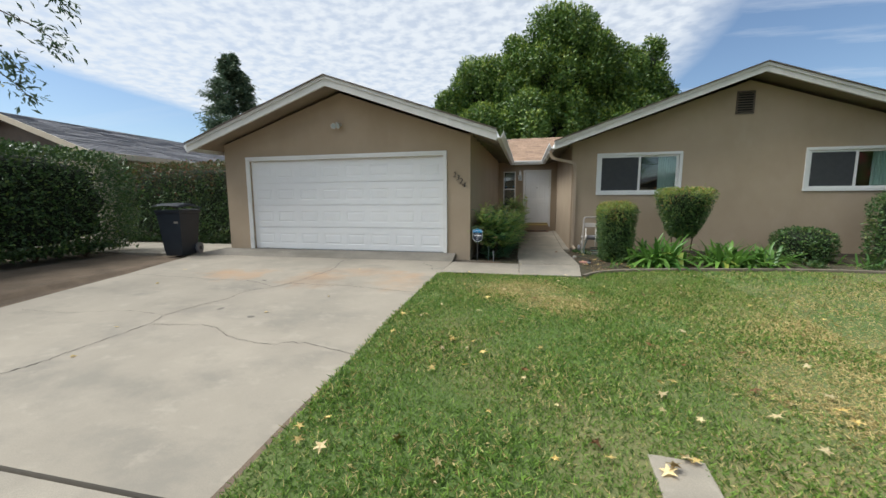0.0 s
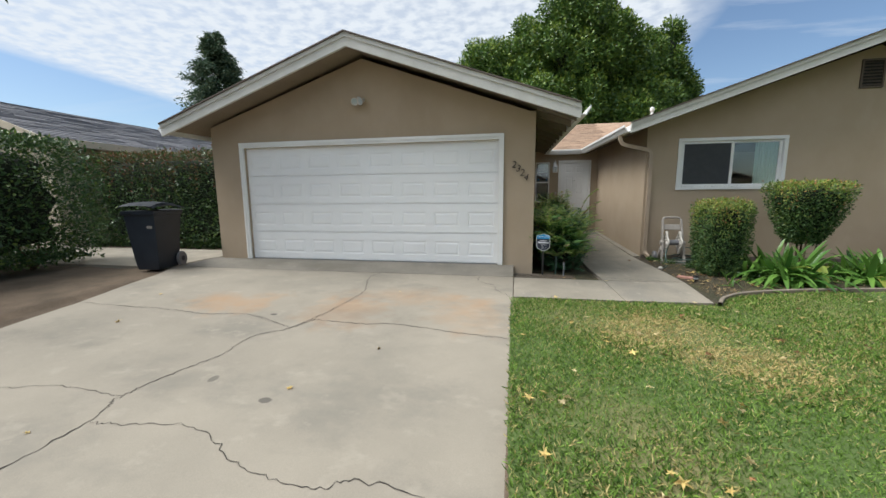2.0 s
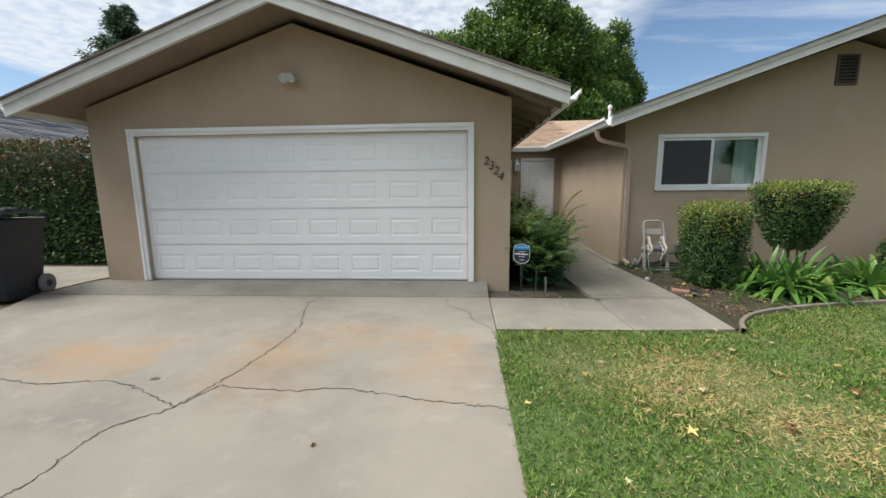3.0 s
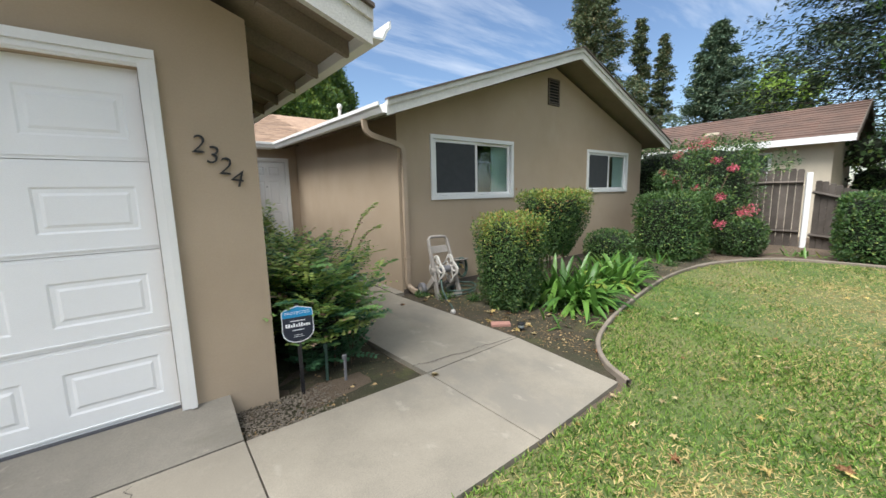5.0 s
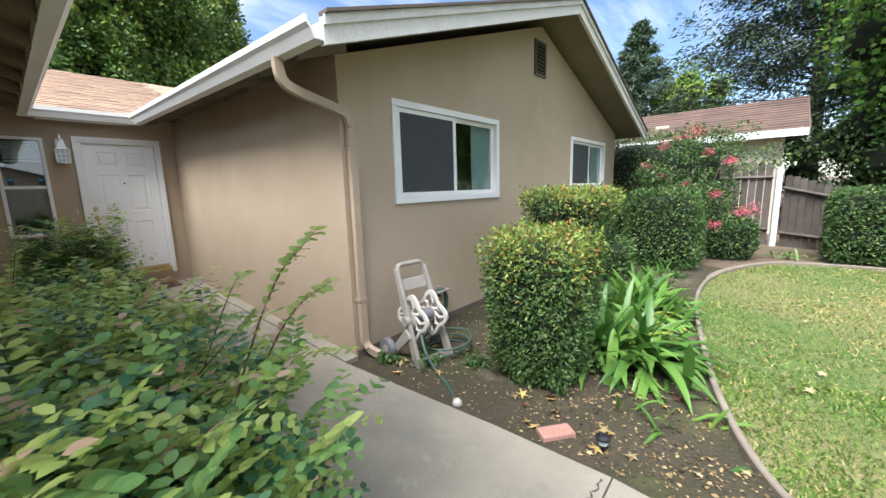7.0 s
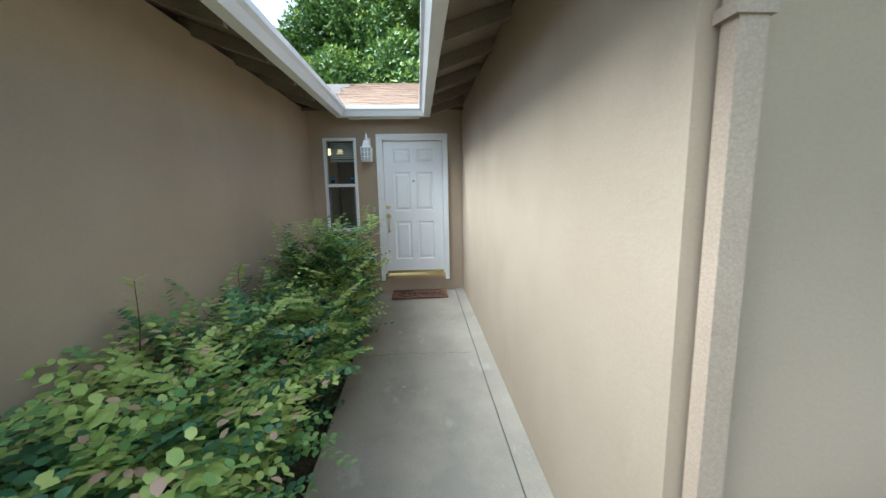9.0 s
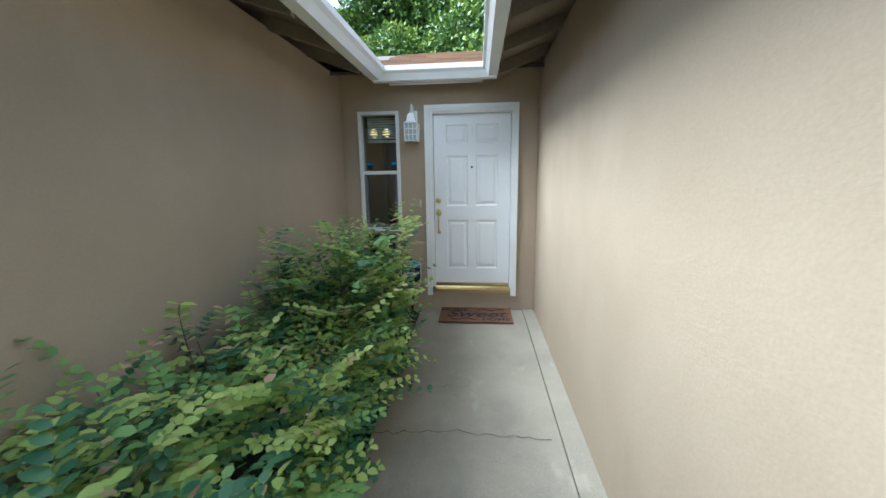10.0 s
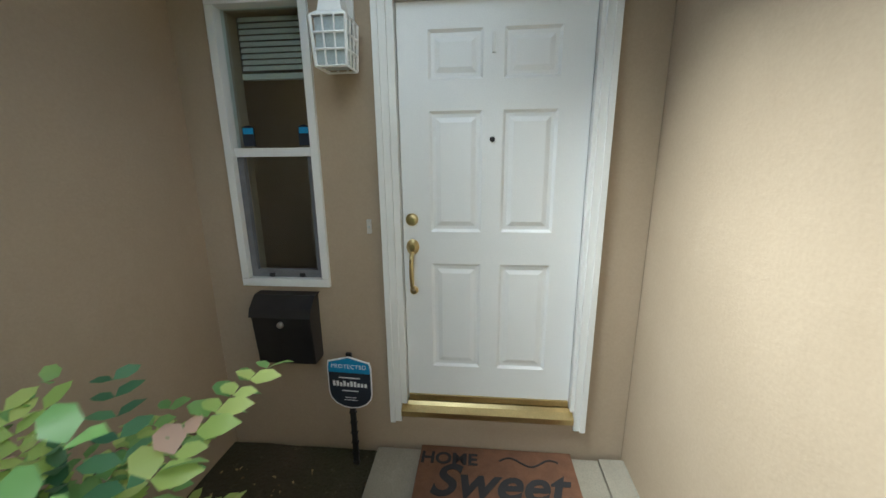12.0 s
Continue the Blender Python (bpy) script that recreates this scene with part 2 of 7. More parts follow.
M = {
    "stucco": make_mat("stucco", (0.425, 0.338, 0.243), (0.38, 0.298, 0.208), 0.92, scale=0.9, fine=90, bump=0.22, bump_dist=0.003, grain=0.035),
    "white": make_mat("white_paint", (0.80, 0.80, 0.78), (0.74, 0.74, 0.72), 0.45, scale=2.5, fine=200, bump=0.04, bump_dist=0.002, grain=0.04),
    "door_white": make_mat("door_white_paint", (0.82, 0.83, 0.83), (0.78, 0.79, 0.79), 0.42, scale=1.5, fine=240, bump=0.05, bump_dist=0.001, grain=0.03),
    "fascia": make_mat("weathered_white_fascia", (0.66, 0.65, 0.61), (0.56, 0.55, 0.51), 0.6, scale=3, fine=90, bump=0.1),
    "eave": make_mat("brown_eave_paint", (0.13, 0.105, 0.085), (0.10, 0.08, 0.066), 0.75, scale=3, fine=60, bump=0.15),
    "soffit": make_mat("tan_brown_soffit_paint", (0.255, 0.203, 0.148), (0.21, 0.168, 0.122), 0.85, scale=2, fine=60, bump=0.12),
    "rafter": make_mat("brown_rafter_paint", (0.22, 0.18, 0.14), (0.17, 0.14, 0.11), 0.75, scale=3, fine=60, bump=0.15),
    "shingle": make_mat("tan_asphalt_shingle", (0.36, 0.25, 0.17), (0.27, 0.18, 0.125), 0.95, scale=5, fine=170, bump=0.5, bump_dist=0.004, tint=0.22),
    "shingle_red": make_mat("red_brown_shingle", (0.135, 0.082, 0.063), (0.085, 0.058, 0.047), 0.95, scale=1.6, fine=90, bump=0.5, tint=0.2),
    "shingle_grey": make_mat("grey_shingle", (0.22, 0.22, 0.235), (0.16, 0.16, 0.17), 0.95, scale=1.6, fine=90, bump=0.5, tint=0.15),
    "concrete": concrete_mat(),
    "walk": stained(make_mat("walk_concrete", (0.300, 0.268, 0.212), (0.222, 0.199, 0.158), 0.85, scale=1.8, fine=150, bump=0.15),
                    ((1.6, 0.52, 0.64, (0.195, 0.18, 0.152), 0.65, 4.0), (5.0, 0.60, 0.66, (0.38, 0.345, 0.28), 0.4, 9.0), (14.0, 0.68, 0.73, (0.17, 0.155, 0.13), 0.5, 2.0)), (1.0, 0.55, 1.0)),
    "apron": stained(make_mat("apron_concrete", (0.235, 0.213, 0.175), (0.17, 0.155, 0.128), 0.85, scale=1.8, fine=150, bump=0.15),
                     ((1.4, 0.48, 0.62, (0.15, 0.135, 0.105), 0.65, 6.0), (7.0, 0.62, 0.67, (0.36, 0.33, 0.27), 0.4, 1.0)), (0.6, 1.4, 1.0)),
    "crack": make_mat("crack_dirt", (0.07, 0.06, 0.05), (0.045, 0.04, 0.033), 1.0, scale=9, fine=60, bump=0),
    "soil": make_mat("dry_soil", (0.17, 0.125, 0.085), (0.10, 0.075, 0.05), 1.0, scale=2.4, fine=70, bump=0.9, bump_dist=0.02),
    "bed": stained(make_mat("moist_bed_soil", (0.062, 0.047, 0.030), (0.034, 0.036, 0.014), 0.95, scale=2.2, fine=60, bump=0.9, bump_dist=0.02),
                   ((1.5, 0.55, 0.66, (0.17, 0.138, 0.098), 0.45, 1.0), (2.1, 0.55, 0.68, (0.085, 0.095, 0.025), 0.6, 8.0), (16.0, 0.60, 0.70, (0.20, 0.16, 0.11), 0.4, 3.0))),
    "metal_black": make_mat("black_metal", (0.012, 0.012, 0.014), (0.02, 0.02, 0.022), 0.35, scale=9, fine=200, bump=0.05),
    "iron": make_mat("black_iron", (0.01, 0.01, 0.01), (0.018, 0.017, 0.016), 0.5, scale=20, fine=200, bump=0.1),
    "bin": make_mat("dark_plastic", (0.012, 0.018, 0.028), (0.018, 0.025, 0.036), 0.5, scale=4, fine=200, bump=0.12),
    "tan_plastic": make_mat("faded_beige_plastic", (0.335, 0.305, 0.27), (0.25, 0.23, 0.205), 0.6, scale=7, fine=150, bump=0.08),
    "white_plastic": make_mat("white_plastic", (0.56, 0.53, 0.48), (0.45, 0.425, 0.385), 0.5, scale=7, fine=150, bump=0.05),
    "grey_plastic": make_mat("grey_plastic", (0.18, 0.18, 0.19), (0.12, 0.12, 0.13), 0.6, scale=9, fine=150, bump=0.05),
    "hose": make_mat("green_grey_hose", (0.055, 0.105, 0.085), (0.035, 0.065, 0.05), 0.45, scale=9, fine=300, bump=0.1),
    "brass": make_mat("polished_brass", (0.62, 0.49, 0.24), (0.52, 0.40, 0.19), 0.28, 1.0, scale=8, fine=200, bump=0.03),
    "chrome": make_mat("nickel", (0.6, 0.58, 0.54), (0.5, 0.48, 0.45), 0.3, 1.0, scale=8, fine=200, bump=0.02),
    "mat_brown": make_mat("coir_mat", (0.21, 0.10, 0.055), (0.145, 0.07, 0.04), 1.0, scale=12, fine=420, bump=0.9, bump_dist=0.006),
    "ink": make_mat("dark_print", (0.02, 0.02, 0.022), (0.03, 0.028, 0.03), 0.9, scale=10, fine=300, bump=0.2),
    "sign_blue": make_mat("blue_sign_enamel", (0.02, 0.27, 0.55), (0.02, 0.25, 0.5), 0.65, scale=6, fine=200, bump=0),
    "sign_dark": make_mat("navy_sign_enamel", (0.012, 0.018, 0.032), (0.015, 0.02, 0.036), 0.6, scale=6, fine=200, bump=0),
    "sign_white": make_mat("white_sign_print", (0.85, 0.86, 0.87), (0.8, 0.81, 0.82), 0.4, scale=6, fine=200, bump=0),
    "brick": make_mat("pink_paver", (0.42, 0.22, 0.17), (0.34, 0.18, 0.14), 0.95, scale=9, fine=90, bump=0.5),
    "bark": make_mat("grey_brown_bark", (0.12, 0.09, 0.065), (0.07, 0.055, 0.04), 1.0, scale=6, fine=40, bump=1.0, bump_dist=0.02),
    "twig": make_mat("twig", (0.16, 0.11, 0.07), (0.10, 0.07, 0.045), 0.9, scale=8, fine=80, bump=0.3),
    "fence": make_mat("weathered_fence_wood", (0.125, 0.105, 0.088), (0.07, 0.058, 0.048), 0.95, scale=2.2, fine=45, bump=0.6, bump_dist=0.006, tint=0.22),
    "edging": make_mat("weathered_edging", (0.24, 0.20, 0.155), (0.16, 0.135, 0.105), 0.95, scale=4, fine=80, bump=0.5),
    "gravel": make_mat("pale_gravel", (0.27, 0.23, 0.18), (0.16, 0.135, 0.105), 0.95, scale=9, fine=70, bump=0.6, tint=0.35),
    "leaf_yellow": make_mat("fallen_yellow_leaf", (0.62, 0.48, 0.16), (0.50, 0.36, 0.13), 0.7, scale=30, fine=200, bump=0.2, tint=0.3),
    "leaf_pale": make_mat("fallen_pale_leaf", (0.66, 0.57, 0.33), (0.52, 0.40, 0.2), 0.7, scale=30, fine=200, bump=0.2, tint=0.3),
    "leaf_brown": make_mat("fallen_brown_leaf", (0.33, 0.17, 0.07), (0.22, 0.11, 0.05), 0.8, scale=30, fine=200, bump=0.2, tint=0.3),
    # near-black: the dimness indoors is painted into walls, floor and ceiling
    "room": make_mat("painted_room_dimness", (0.075, 0.08, 0.09), (0.06, 0.065, 0.075), 0.9, scale=2, fine=60, bump=0.05),
    "curtain": make_mat("pale_teal_curtain", (0.70, 0.84, 0.82), (0.60, 0.74, 0.72), 0.9, scale=9, fine=150, bump=0.2),
    "screen": make_mat("insect_screen", (0.052, 0.056, 0.06), (0.042, 0.046, 0.05), 0.8, scale=9, fine=300, bump=0.1),
    "blind": make_mat("white_blind", (0.6, 0.62, 0.62), (0.52, 0.54, 0.54), 0.6, scale=5, fine=100, bump=0.05),
    "downspout": make_mat("tan_metal_downspout", (0.44, 0.345, 0.255), (0.38, 0.295, 0.215), 0.55, scale=3, fine=150, bump=0.08),
    "cream": make_mat("cream_stucco", (0.62, 0.55, 0.42), (0.55, 0.48, 0.37), 0.9, scale=2, fine=60, bump=0.2),
    "dark_inside": make_mat("painted_hollow_shade", (0.02, 0.02, 0.02), (0.03, 0.03, 0.03), 1.0, scale=4, fine=60, bump=0),
    "glass": glass_mat("window_glass"),
    "lamp_glass": make_mat("frosted_lamp_glass", (0.45, 0.5, 0.5), (0.38, 0.43, 0.43), 0.2, scale=20, fine=200, bump=0.2),
    "bulb": glow_mat("warm_bulb", (1.0, 0.66, 0.28), 1.3),
}

def trowelled(m):
    """Adds the sweeping trowel ridges of hand-laid stucco over the fine grain."""
    t = m.node_tree
    b = t.nodes["Principled BSDF"]
    fine = b.inputs["Normal"].links[0].from_socket
    co, mp = t.nodes.new("ShaderNodeTexCoord"), t.nodes.new("ShaderNodeMapping")
    mp.inputs["Scale"].default_value = (1.0, 1.0, 2.6)
    mp.inputs["Rotation"].default_value = (0.3, 0.25, 0.2)
    n = nd(t, "ShaderNodeTexNoise", Scale=4.0, Detail=8.0, Roughness=0.72, Distortion=0.3)
    r = nd(t, "ShaderNodeMapRange", **{"From Min": 0.50, "From Max": 0.72})
    bp = nd(t, "ShaderNodeBump", Strength=0.14, Distance=0.006)
    t.links.new(co.outputs["Object"], mp.inputs[0]), t.links.new(mp.outputs[0], n.inputs["Vector"]), t.links.new(n.outputs[0], r.inputs["Value"])
    t.links.new(r.outputs[0], bp.inputs["Height"]), t.links.new(fine, bp.inputs["Normal"]), t.links.new(bp.outputs[0], b.inputs["Normal"])


trowelled(M["stucco"])
stained(M["stucco"], ((0.7, 0.52, 0.70, (0.34, 0.262, 0.18), 0.5, 3.0), (2.2, 0.60, 0.72, (0.45, 0.365, 0.27), 0.35, 6.0)), (1.0, 1.0, 0.5))

# ---- builders ----
ROOT_INV = {}


def thing(name, at=(0, 0, 0), label="", category="", group="", kind="", turn=0.0, local=False):
    """An Empty at the thing's base. Parts are given in the world's coordinates, or, with local, in the thing's own."""
    ob = new(name)
    ob.empty_display_size = 0.1
    m = pose(*at, 0, 0, turn)
    ob.matrix_basis = m
    ROOT_INV[ob.name] = None if local else m.inverted()
    return tagged(ob, label, category, group, kind)


def link_mesh(name, me, material, parent=None, label="", smooth=False):
    ob = new(name, me)
    if material:
        me.materials.append(M[material] if isinstance(material, str) else material)
    if smooth:
        me.polygons.foreach_set("use_smooth", [True] * len(me.polygons))
    if parent is not None:
        ob.parent = parent
        inv = ROOT_INV.get(parent.name)
        if inv is not None:
            ob.matrix_parent_inverse = inv
    if label:
        ob["label"] = label
    return ob


def part(name, bm, material, parent=None, label="", smooth=False, bevel=0.0):
    if bevel:
        bmesh.ops.bevel(bm, geom=bm.edges[:], offset=bevel, segments=2, affect="EDGES", profile=0.6, clamp_overlap=True)
    bmesh.ops.recalc_face_normals(bm, faces=bm.faces[:])
    me = bpy.data.meshes.new(name)
    bm.to_mesh(me)
    bm.free()
    return link_mesh(name, me, material, parent, label, smooth)


def setting(name, bm, material, label, category, bevel=0.0, smooth=False):
    ob = part(name, bm, material, None, "", smooth, bevel)
    return tagged(ob, label, category, kind="structure")


def box(bm, x0, y0, z0, x1, y1, z1, m=None):
    vs = [bm.verts.new((x, y, z)) for z in (z0, z1) for x, y in ((x0, y0), (x1, y0), (x1, y1), (x0, y1))]
    for f in ((0, 3, 2, 1), (4, 5, 6, 7), (0, 1, 5, 4), (1, 2, 6, 5), (2, 3, 7, 6), (3, 0, 4, 7)):
        bm.faces.new([vs[i] for i in f])
    if m is not None:
        bmesh.ops.transform(bm, matrix=m, verts=vs)
    return vs


def bx(*a, m=None):
    bm = bmesh.new()
    box(bm, *a, m=m)
    return bm


def prism(bm, outline, axis, a, b):
    """A straight prism over a flat outline; axis is the one it runs along, the outline gives the other two in order."""
    def at(p, q):
        return {"x": (q, p[0], p[1]), "y": (p[0], q, p[1]), "z": (p[0], p[1], q)}[axis]
    lo, hi = [bm.verts.new(at(p, a)) for p in outline], [bm.verts.new(at(p, b)) for p in outline]
    bm.faces.new(lo), bm.faces.new(hi[::-1])
    n = len(outline)
    for i in range(n):
        bm.faces.new((lo[i], lo[(i + 1) % n], hi[(i + 1) % n], hi[i]))
    return bm


def pr(outline, axis, a, b):
    return prism(bmesh.new(), outline, axis, a, b)


def tube(bm, pts, r, sides=8, r_end=None, caps=True):
    """A round bar through the points, tapering from r to r_end."""
    pts = [Vector(p) for p in pts]
    r_end = r if r_end is None else r_end
    rings = []
    for i, p in enumerate(pts):
        d = (pts[min(i + 1, len(pts) - 1)] - pts[max(i - 1, 0)]).normalized()
        side = d.cross(Vector((0, 0, 1)) if abs(d.z) < 0.9 else Vector((1, 0, 0))).normalized()
        up = side.cross(d)
        rad = r + (r_end - r) * i / max(1, len(pts) - 1)
        rings.append([bm.verts.new(p + rad * (math.cos(a) * side + math.sin(a) * up)) for a in (2 * math.pi * k / sides for k in range(sides))])
    for a, b in zip(rings, rings[1:]):
        for k in range(sides):
            bm.faces.new((a[k], a[(k + 1) % sides], b[(k + 1) % sides], b[k]))
    if caps:
        bm.faces.new(rings[0][::-1]), bm.faces.new(rings[-1])
    return bm


def tb(pts, r, sides=8, r_end=None):
    return tube(bmesh.new(), pts, r, sides, r_end)


def lathe(profile, sides=20, m=None):
    """A turned body: profile of (radius, height)."""
    bm = bmesh.new()
    rings = [[bm.verts.new((r * math.cos(2 * math.pi * k / sides), r * math.sin(2 * math.pi * k / sides), z)) for k in range(sides)] for r, z in profile]
    for a, b in zip(rings, rings[1:]):
        for k in range(sides):
            bm.faces.new((a[k], a[(k + 1) % sides], b[(k + 1) % sides], b[k]))
    bm.faces.new(rings[0][::-1]), bm.faces.new(rings[-1])
    if m is not None:
        bmesh.ops.transform(bm, matrix=m, verts=bm.verts[:])
    return bm


def curve_pts(ctrl, n):
    """A smooth line through the control points (Catmull-Rom), n steps a span."""
    c = [Vector(p) for p in ctrl]
    c = [2 * c[0] - c[1], *c, 2 * c[-1] - c[-2]]
    out = []
    for i in range(1, len(c) - 2):
        for k in range(n):
            t = k / n
            out.append(0.5 * (2 * c[i] + (c[i + 1] - c[i - 1]) * t + (2 * c[i - 1] - 5 * c[i] + 4 * c[i + 1] - c[i + 2]) * t * t
                              + (3 * c[i] - c[i - 1] - 3 * c[i + 1] + c[i + 2]) * t ** 3))
    return out + [c[-2]]


def text_part(name, words, size, m, material, parent, depth=0.0015, align="CENTER", shear=0.0, extra=0.0, space=1.0):
    cu = bpy.data.curves.new(name, "FONT")
    cu.body, cu.size, cu.extrude, cu.align_x, cu.align_y, cu.shear, cu.offset = words, size, depth, align, "CENTER", shear, extra
    cu.space_character = space
    tmp = bpy.data.objects.new(name, cu)
    scene.collection.objects.link(tmp)
    me = bpy.data.meshes.new_from_object(tmp.evaluated_get(bpy.context.evaluated_depsgraph_get()))
    bpy.data.objects.remove(tmp)
    me.transform(m)
    return link_mesh(name, me, material, parent)


def lerp_table(table, v):
    for (a, p), (b, q) in zip(table, table[1:]):
        if v <= b:
            return p + (q - p) * max(0.0, (v - a) / (b - a))
    return table[-1][1]


# ---- ground heights ----
def drive_z(y):
    return lerp_table(((-30, -0.16), (-12, -0.12), (-7, -0.03), (-5, 0.05), (-3.2, 0.14), (-1.7, 0.195), (-0.43, 0.21), (0, 0.33)), y)


def lawn_z(y):
    return lerp_table(((-30, -0.1), (-12, -0.06), (-7, 0.03), (-4.5, 0.12), (-3, 0.165), (-1.6, 0.185), (30, 0.19)), y)


def walk_z(y):
    return lerp_table(((-2, 0.205), (0, 0.205), (1.8, 0.225), (6.6, 0.355)), y)


DRIVE_L, DRIVE_R = -6.5, -0.32

# ---- ground ----
def span(*stops):
    out = []
    for a, b, n in stops:
        out += [a + (b - a) * i / n for i in range(n)]
    return out + [stops[-1][1]]


def ground_sheet():
    xs = span((-2500, -60, 6), (-60, -14, 8), (-14, -6.56, 30), (-6.56, -6.5, 1), (-6.5, -0.36, 10), (-0.36, -0.33, 1), (-0.33, 12.4, 60), (12.4, 60, 10), (60, 2500, 6))
    ys = span((-2500, -40, 6), (-40, -9, 10), (-9, 2, 50), (2, 12, 20), (12, 60, 8), (60, 2500, 6))
    bm = bmesh.new()
    rows = []
    for y in ys:
        row = []
        for x in xs:
            inside = -6.53 < x < -0.34
            z = (drive_z(y) - 0.07) if inside else lawn_z(y) - 0.02
            if not inside and -14 < x < 12 and y > -9:
                z += 0.018 * noise.noise(Vector((x * 1.3, y * 1.3, 0)))
            row.append(bm.verts.new((x, y, z)))
        rows.append(row)
    for a, b in zip(rows, rows[1:]):
        for i in range(len(xs) - 1):
            bm.faces.new((a[i], a[i + 1], b[i + 1], b[i]))
    return setting("ground", bm, "soil", "bare brown soil around lawn and concrete", "ground", smooth=True)


ground_sheet()


def slab(name, outline, zf, material, label, category, depth=0.1, cuts=14):
    """A concrete slab over a flat outline, its top following zf(x, y)."""
    bm = bmesh.new()
    top = bm.faces.new([bm.verts.new((x, y, 0)) for x, y in outline])
    ys = [p[1] for p in outline]
    for i in range(1, cuts):
        y = min(ys) + (max(ys) - min(ys)) * i / cuts
        bmesh.ops.bisect_plane(bm, geom=bm.verts[:] + bm.edges[:] + bm.faces[:], plane_co=(0, y, 0), plane_no=(0, 1, 0))
    ext = bmesh.ops.extrude_face_region(bm, geom=bm.faces[:])
    low = [g for g in ext["geom"] if isinstance(g, bmesh.types.BMVert)]
    low_set = set(low)
    for vtx in bm.verts:
        vtx.co.z = zf(vtx.co.x, vtx.co.y) - (depth if vtx in low_set else 0)
    return setting(name, bm, material, label, category)


dz = lambda x, y: drive_z(y)
slab("driveway", [(DRIVE_L + 0.55, -6.78), (-0.22, -6.78), (-0.30, -4.4), (DRIVE_R, -1.6), (DRIVE_R, -0.44), (-6.9, -0.44), (-6.55, -1.1), (-6.1, -2.7), (-5.8, -4.6)],
     dz, "concrete", "cracked pale concrete driveway with rust stains", "driveway", cuts=24)
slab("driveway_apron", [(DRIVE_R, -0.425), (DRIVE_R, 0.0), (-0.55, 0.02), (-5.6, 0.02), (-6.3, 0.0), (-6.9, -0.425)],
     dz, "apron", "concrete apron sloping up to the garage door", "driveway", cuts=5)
slab("pavement", [(-9, -8.3), (-0.2, -8.3), (-0.2, -6.81), (-9, -6.81)], lambda x, y: drive_z(y) - 0.004, "walk", "concrete pavement slab across the driveway foot", "pavement", cuts=3)
slab("side_path", [(-13, -0.55), (-6.93, -0.55), (-6.93, 0.35), (-6.6, 1.6), (-13, 1.6)], lambda x, y: 0.215, "walk", "concrete side path beside the garage", "path", cuts=3)
slab("front_walk", [(DRIVE_R + 0.01, -1.62), (1.09, -1.6), (1.07, -0.45), (DRIVE_R + 0.01, -0.44)], lambda x, y: walk_z(y), "walk", "pale concrete walk slab in front of the garage", "path", cuts=3)
slab("front_walk_corner", [(1.10, -1.6), (2.13, -1.55), (2.25, -0.42), (1.08, -0.45)], lambda x, y: walk_z(y), "walk", "pale concrete walk slab at the bend", "path", cuts=3)
slab("entry_walk", [(1.08, -0.435), (2.25, -0.41), (2.24, 0.3), (2.150, 1.855), (2.165, 6.52), (1.0, 6.52), (1.02, 3.3), (1.02, 0.6)], lambda x, y: walk_z(y), "walk", "concrete walk leading to the front door", "path", cuts=14)
slab("entry_kerb", [(2.155, 1.86), (2.294, 1.86), (2.294, 6.52), (2.170, 6.52)], lambda x, y: walk_z(y) + 0.012, "walk", "raised concrete footing along the entry wall", "kerb", cuts=10)

EDGE = curve_pts([(2.16, -1.62, 0), (2.36, -1.32, 0), (2.75, -1.03, 0), (3.4, -0.80, 0), (4.3, -0.60, 0), (5.9, -0.34, 0), (7.2, -0.30, 0), (8.3, -0.48, 0),
                  (9.4, -1.08, 0), (9.7, -2.0, 0), (9.8, -3.2, 0), (10.1, -5.2, 0), (10.5, -9.0, 0)], 6)
LAWN = [(-0.335, -4.4), (-0.345, -1.64), (1.1, -1.62), (2.13, -1.62)] + [(p.x, p.y - 0.02) for p in EDGE] + [(10.9, -16), (-0.1, -16), (-0.255, -6.8)]


def lawn_sheet():
    bm = bmesh.new()
    bm.faces.new([bm.verts.new((x, y, 0)) for x, y in LAWN])
    for i in range(1, 40):
        bmesh.ops.bisect_plane(bm, geom=bm.verts[:] + bm.edges[:] + bm.faces[:], plane_co=(0, -16 + 16 * i / 40, 0), plane_no=(0, 1, 0))
    bmesh.ops.triangulate(bm, faces=bm.faces[:])
    for vtx in bm.verts:
        vtx.co.z = lawn_z(vtx.co.y) + 0.004
    return setting("lawn", bm, "turf", "mown green lawn with dry straw patches", "lawn")


def edging_strip():
    bm = bmesh.new()
    prev = None
    for i, p in enumerate(EDGE):
        d = (EDGE[min(i + 1, len(EDGE) - 1)] - EDGE[max(i - 1, 0)]).normalized()
        n = Vector((-d.y, d.x, 0))
        w = 0.022 if p.x < 7.5 else 0.05
        z = lawn_z(p.y)
        sec = [bm.verts.new(p + n * o + Vector((0, 0, z + h))) for o, h in ((-w, -0.05), (-w, 0.05), (-w * 0.6, 0.058), (w * 0.6, 0.058), (w, 0.05), (w, -0.05))]
        if prev:
            for k in range(5):
                bm.faces.new((prev[k], prev[k + 1], sec[k + 1], sec[k]))
        prev = sec
    return setting("edging", bm, "edging", "weathered low edging strip curving round the lawn", "edging")


def turf_mat():
    m = make_mat("turf", (0.085, 0.13, 0.032), (0.19, 0.175, 0.075), 1.0, scale=0.42, fine=55, bump=0.9, bump_dist=0.02, mid=0.56, spread=0.1)
    return m


M["turf"] = turf_mat()
lawn_sheet()
edging_strip()


# ---- garage ----
def gz(y):
    return 0.0175 * (y + 0.64)


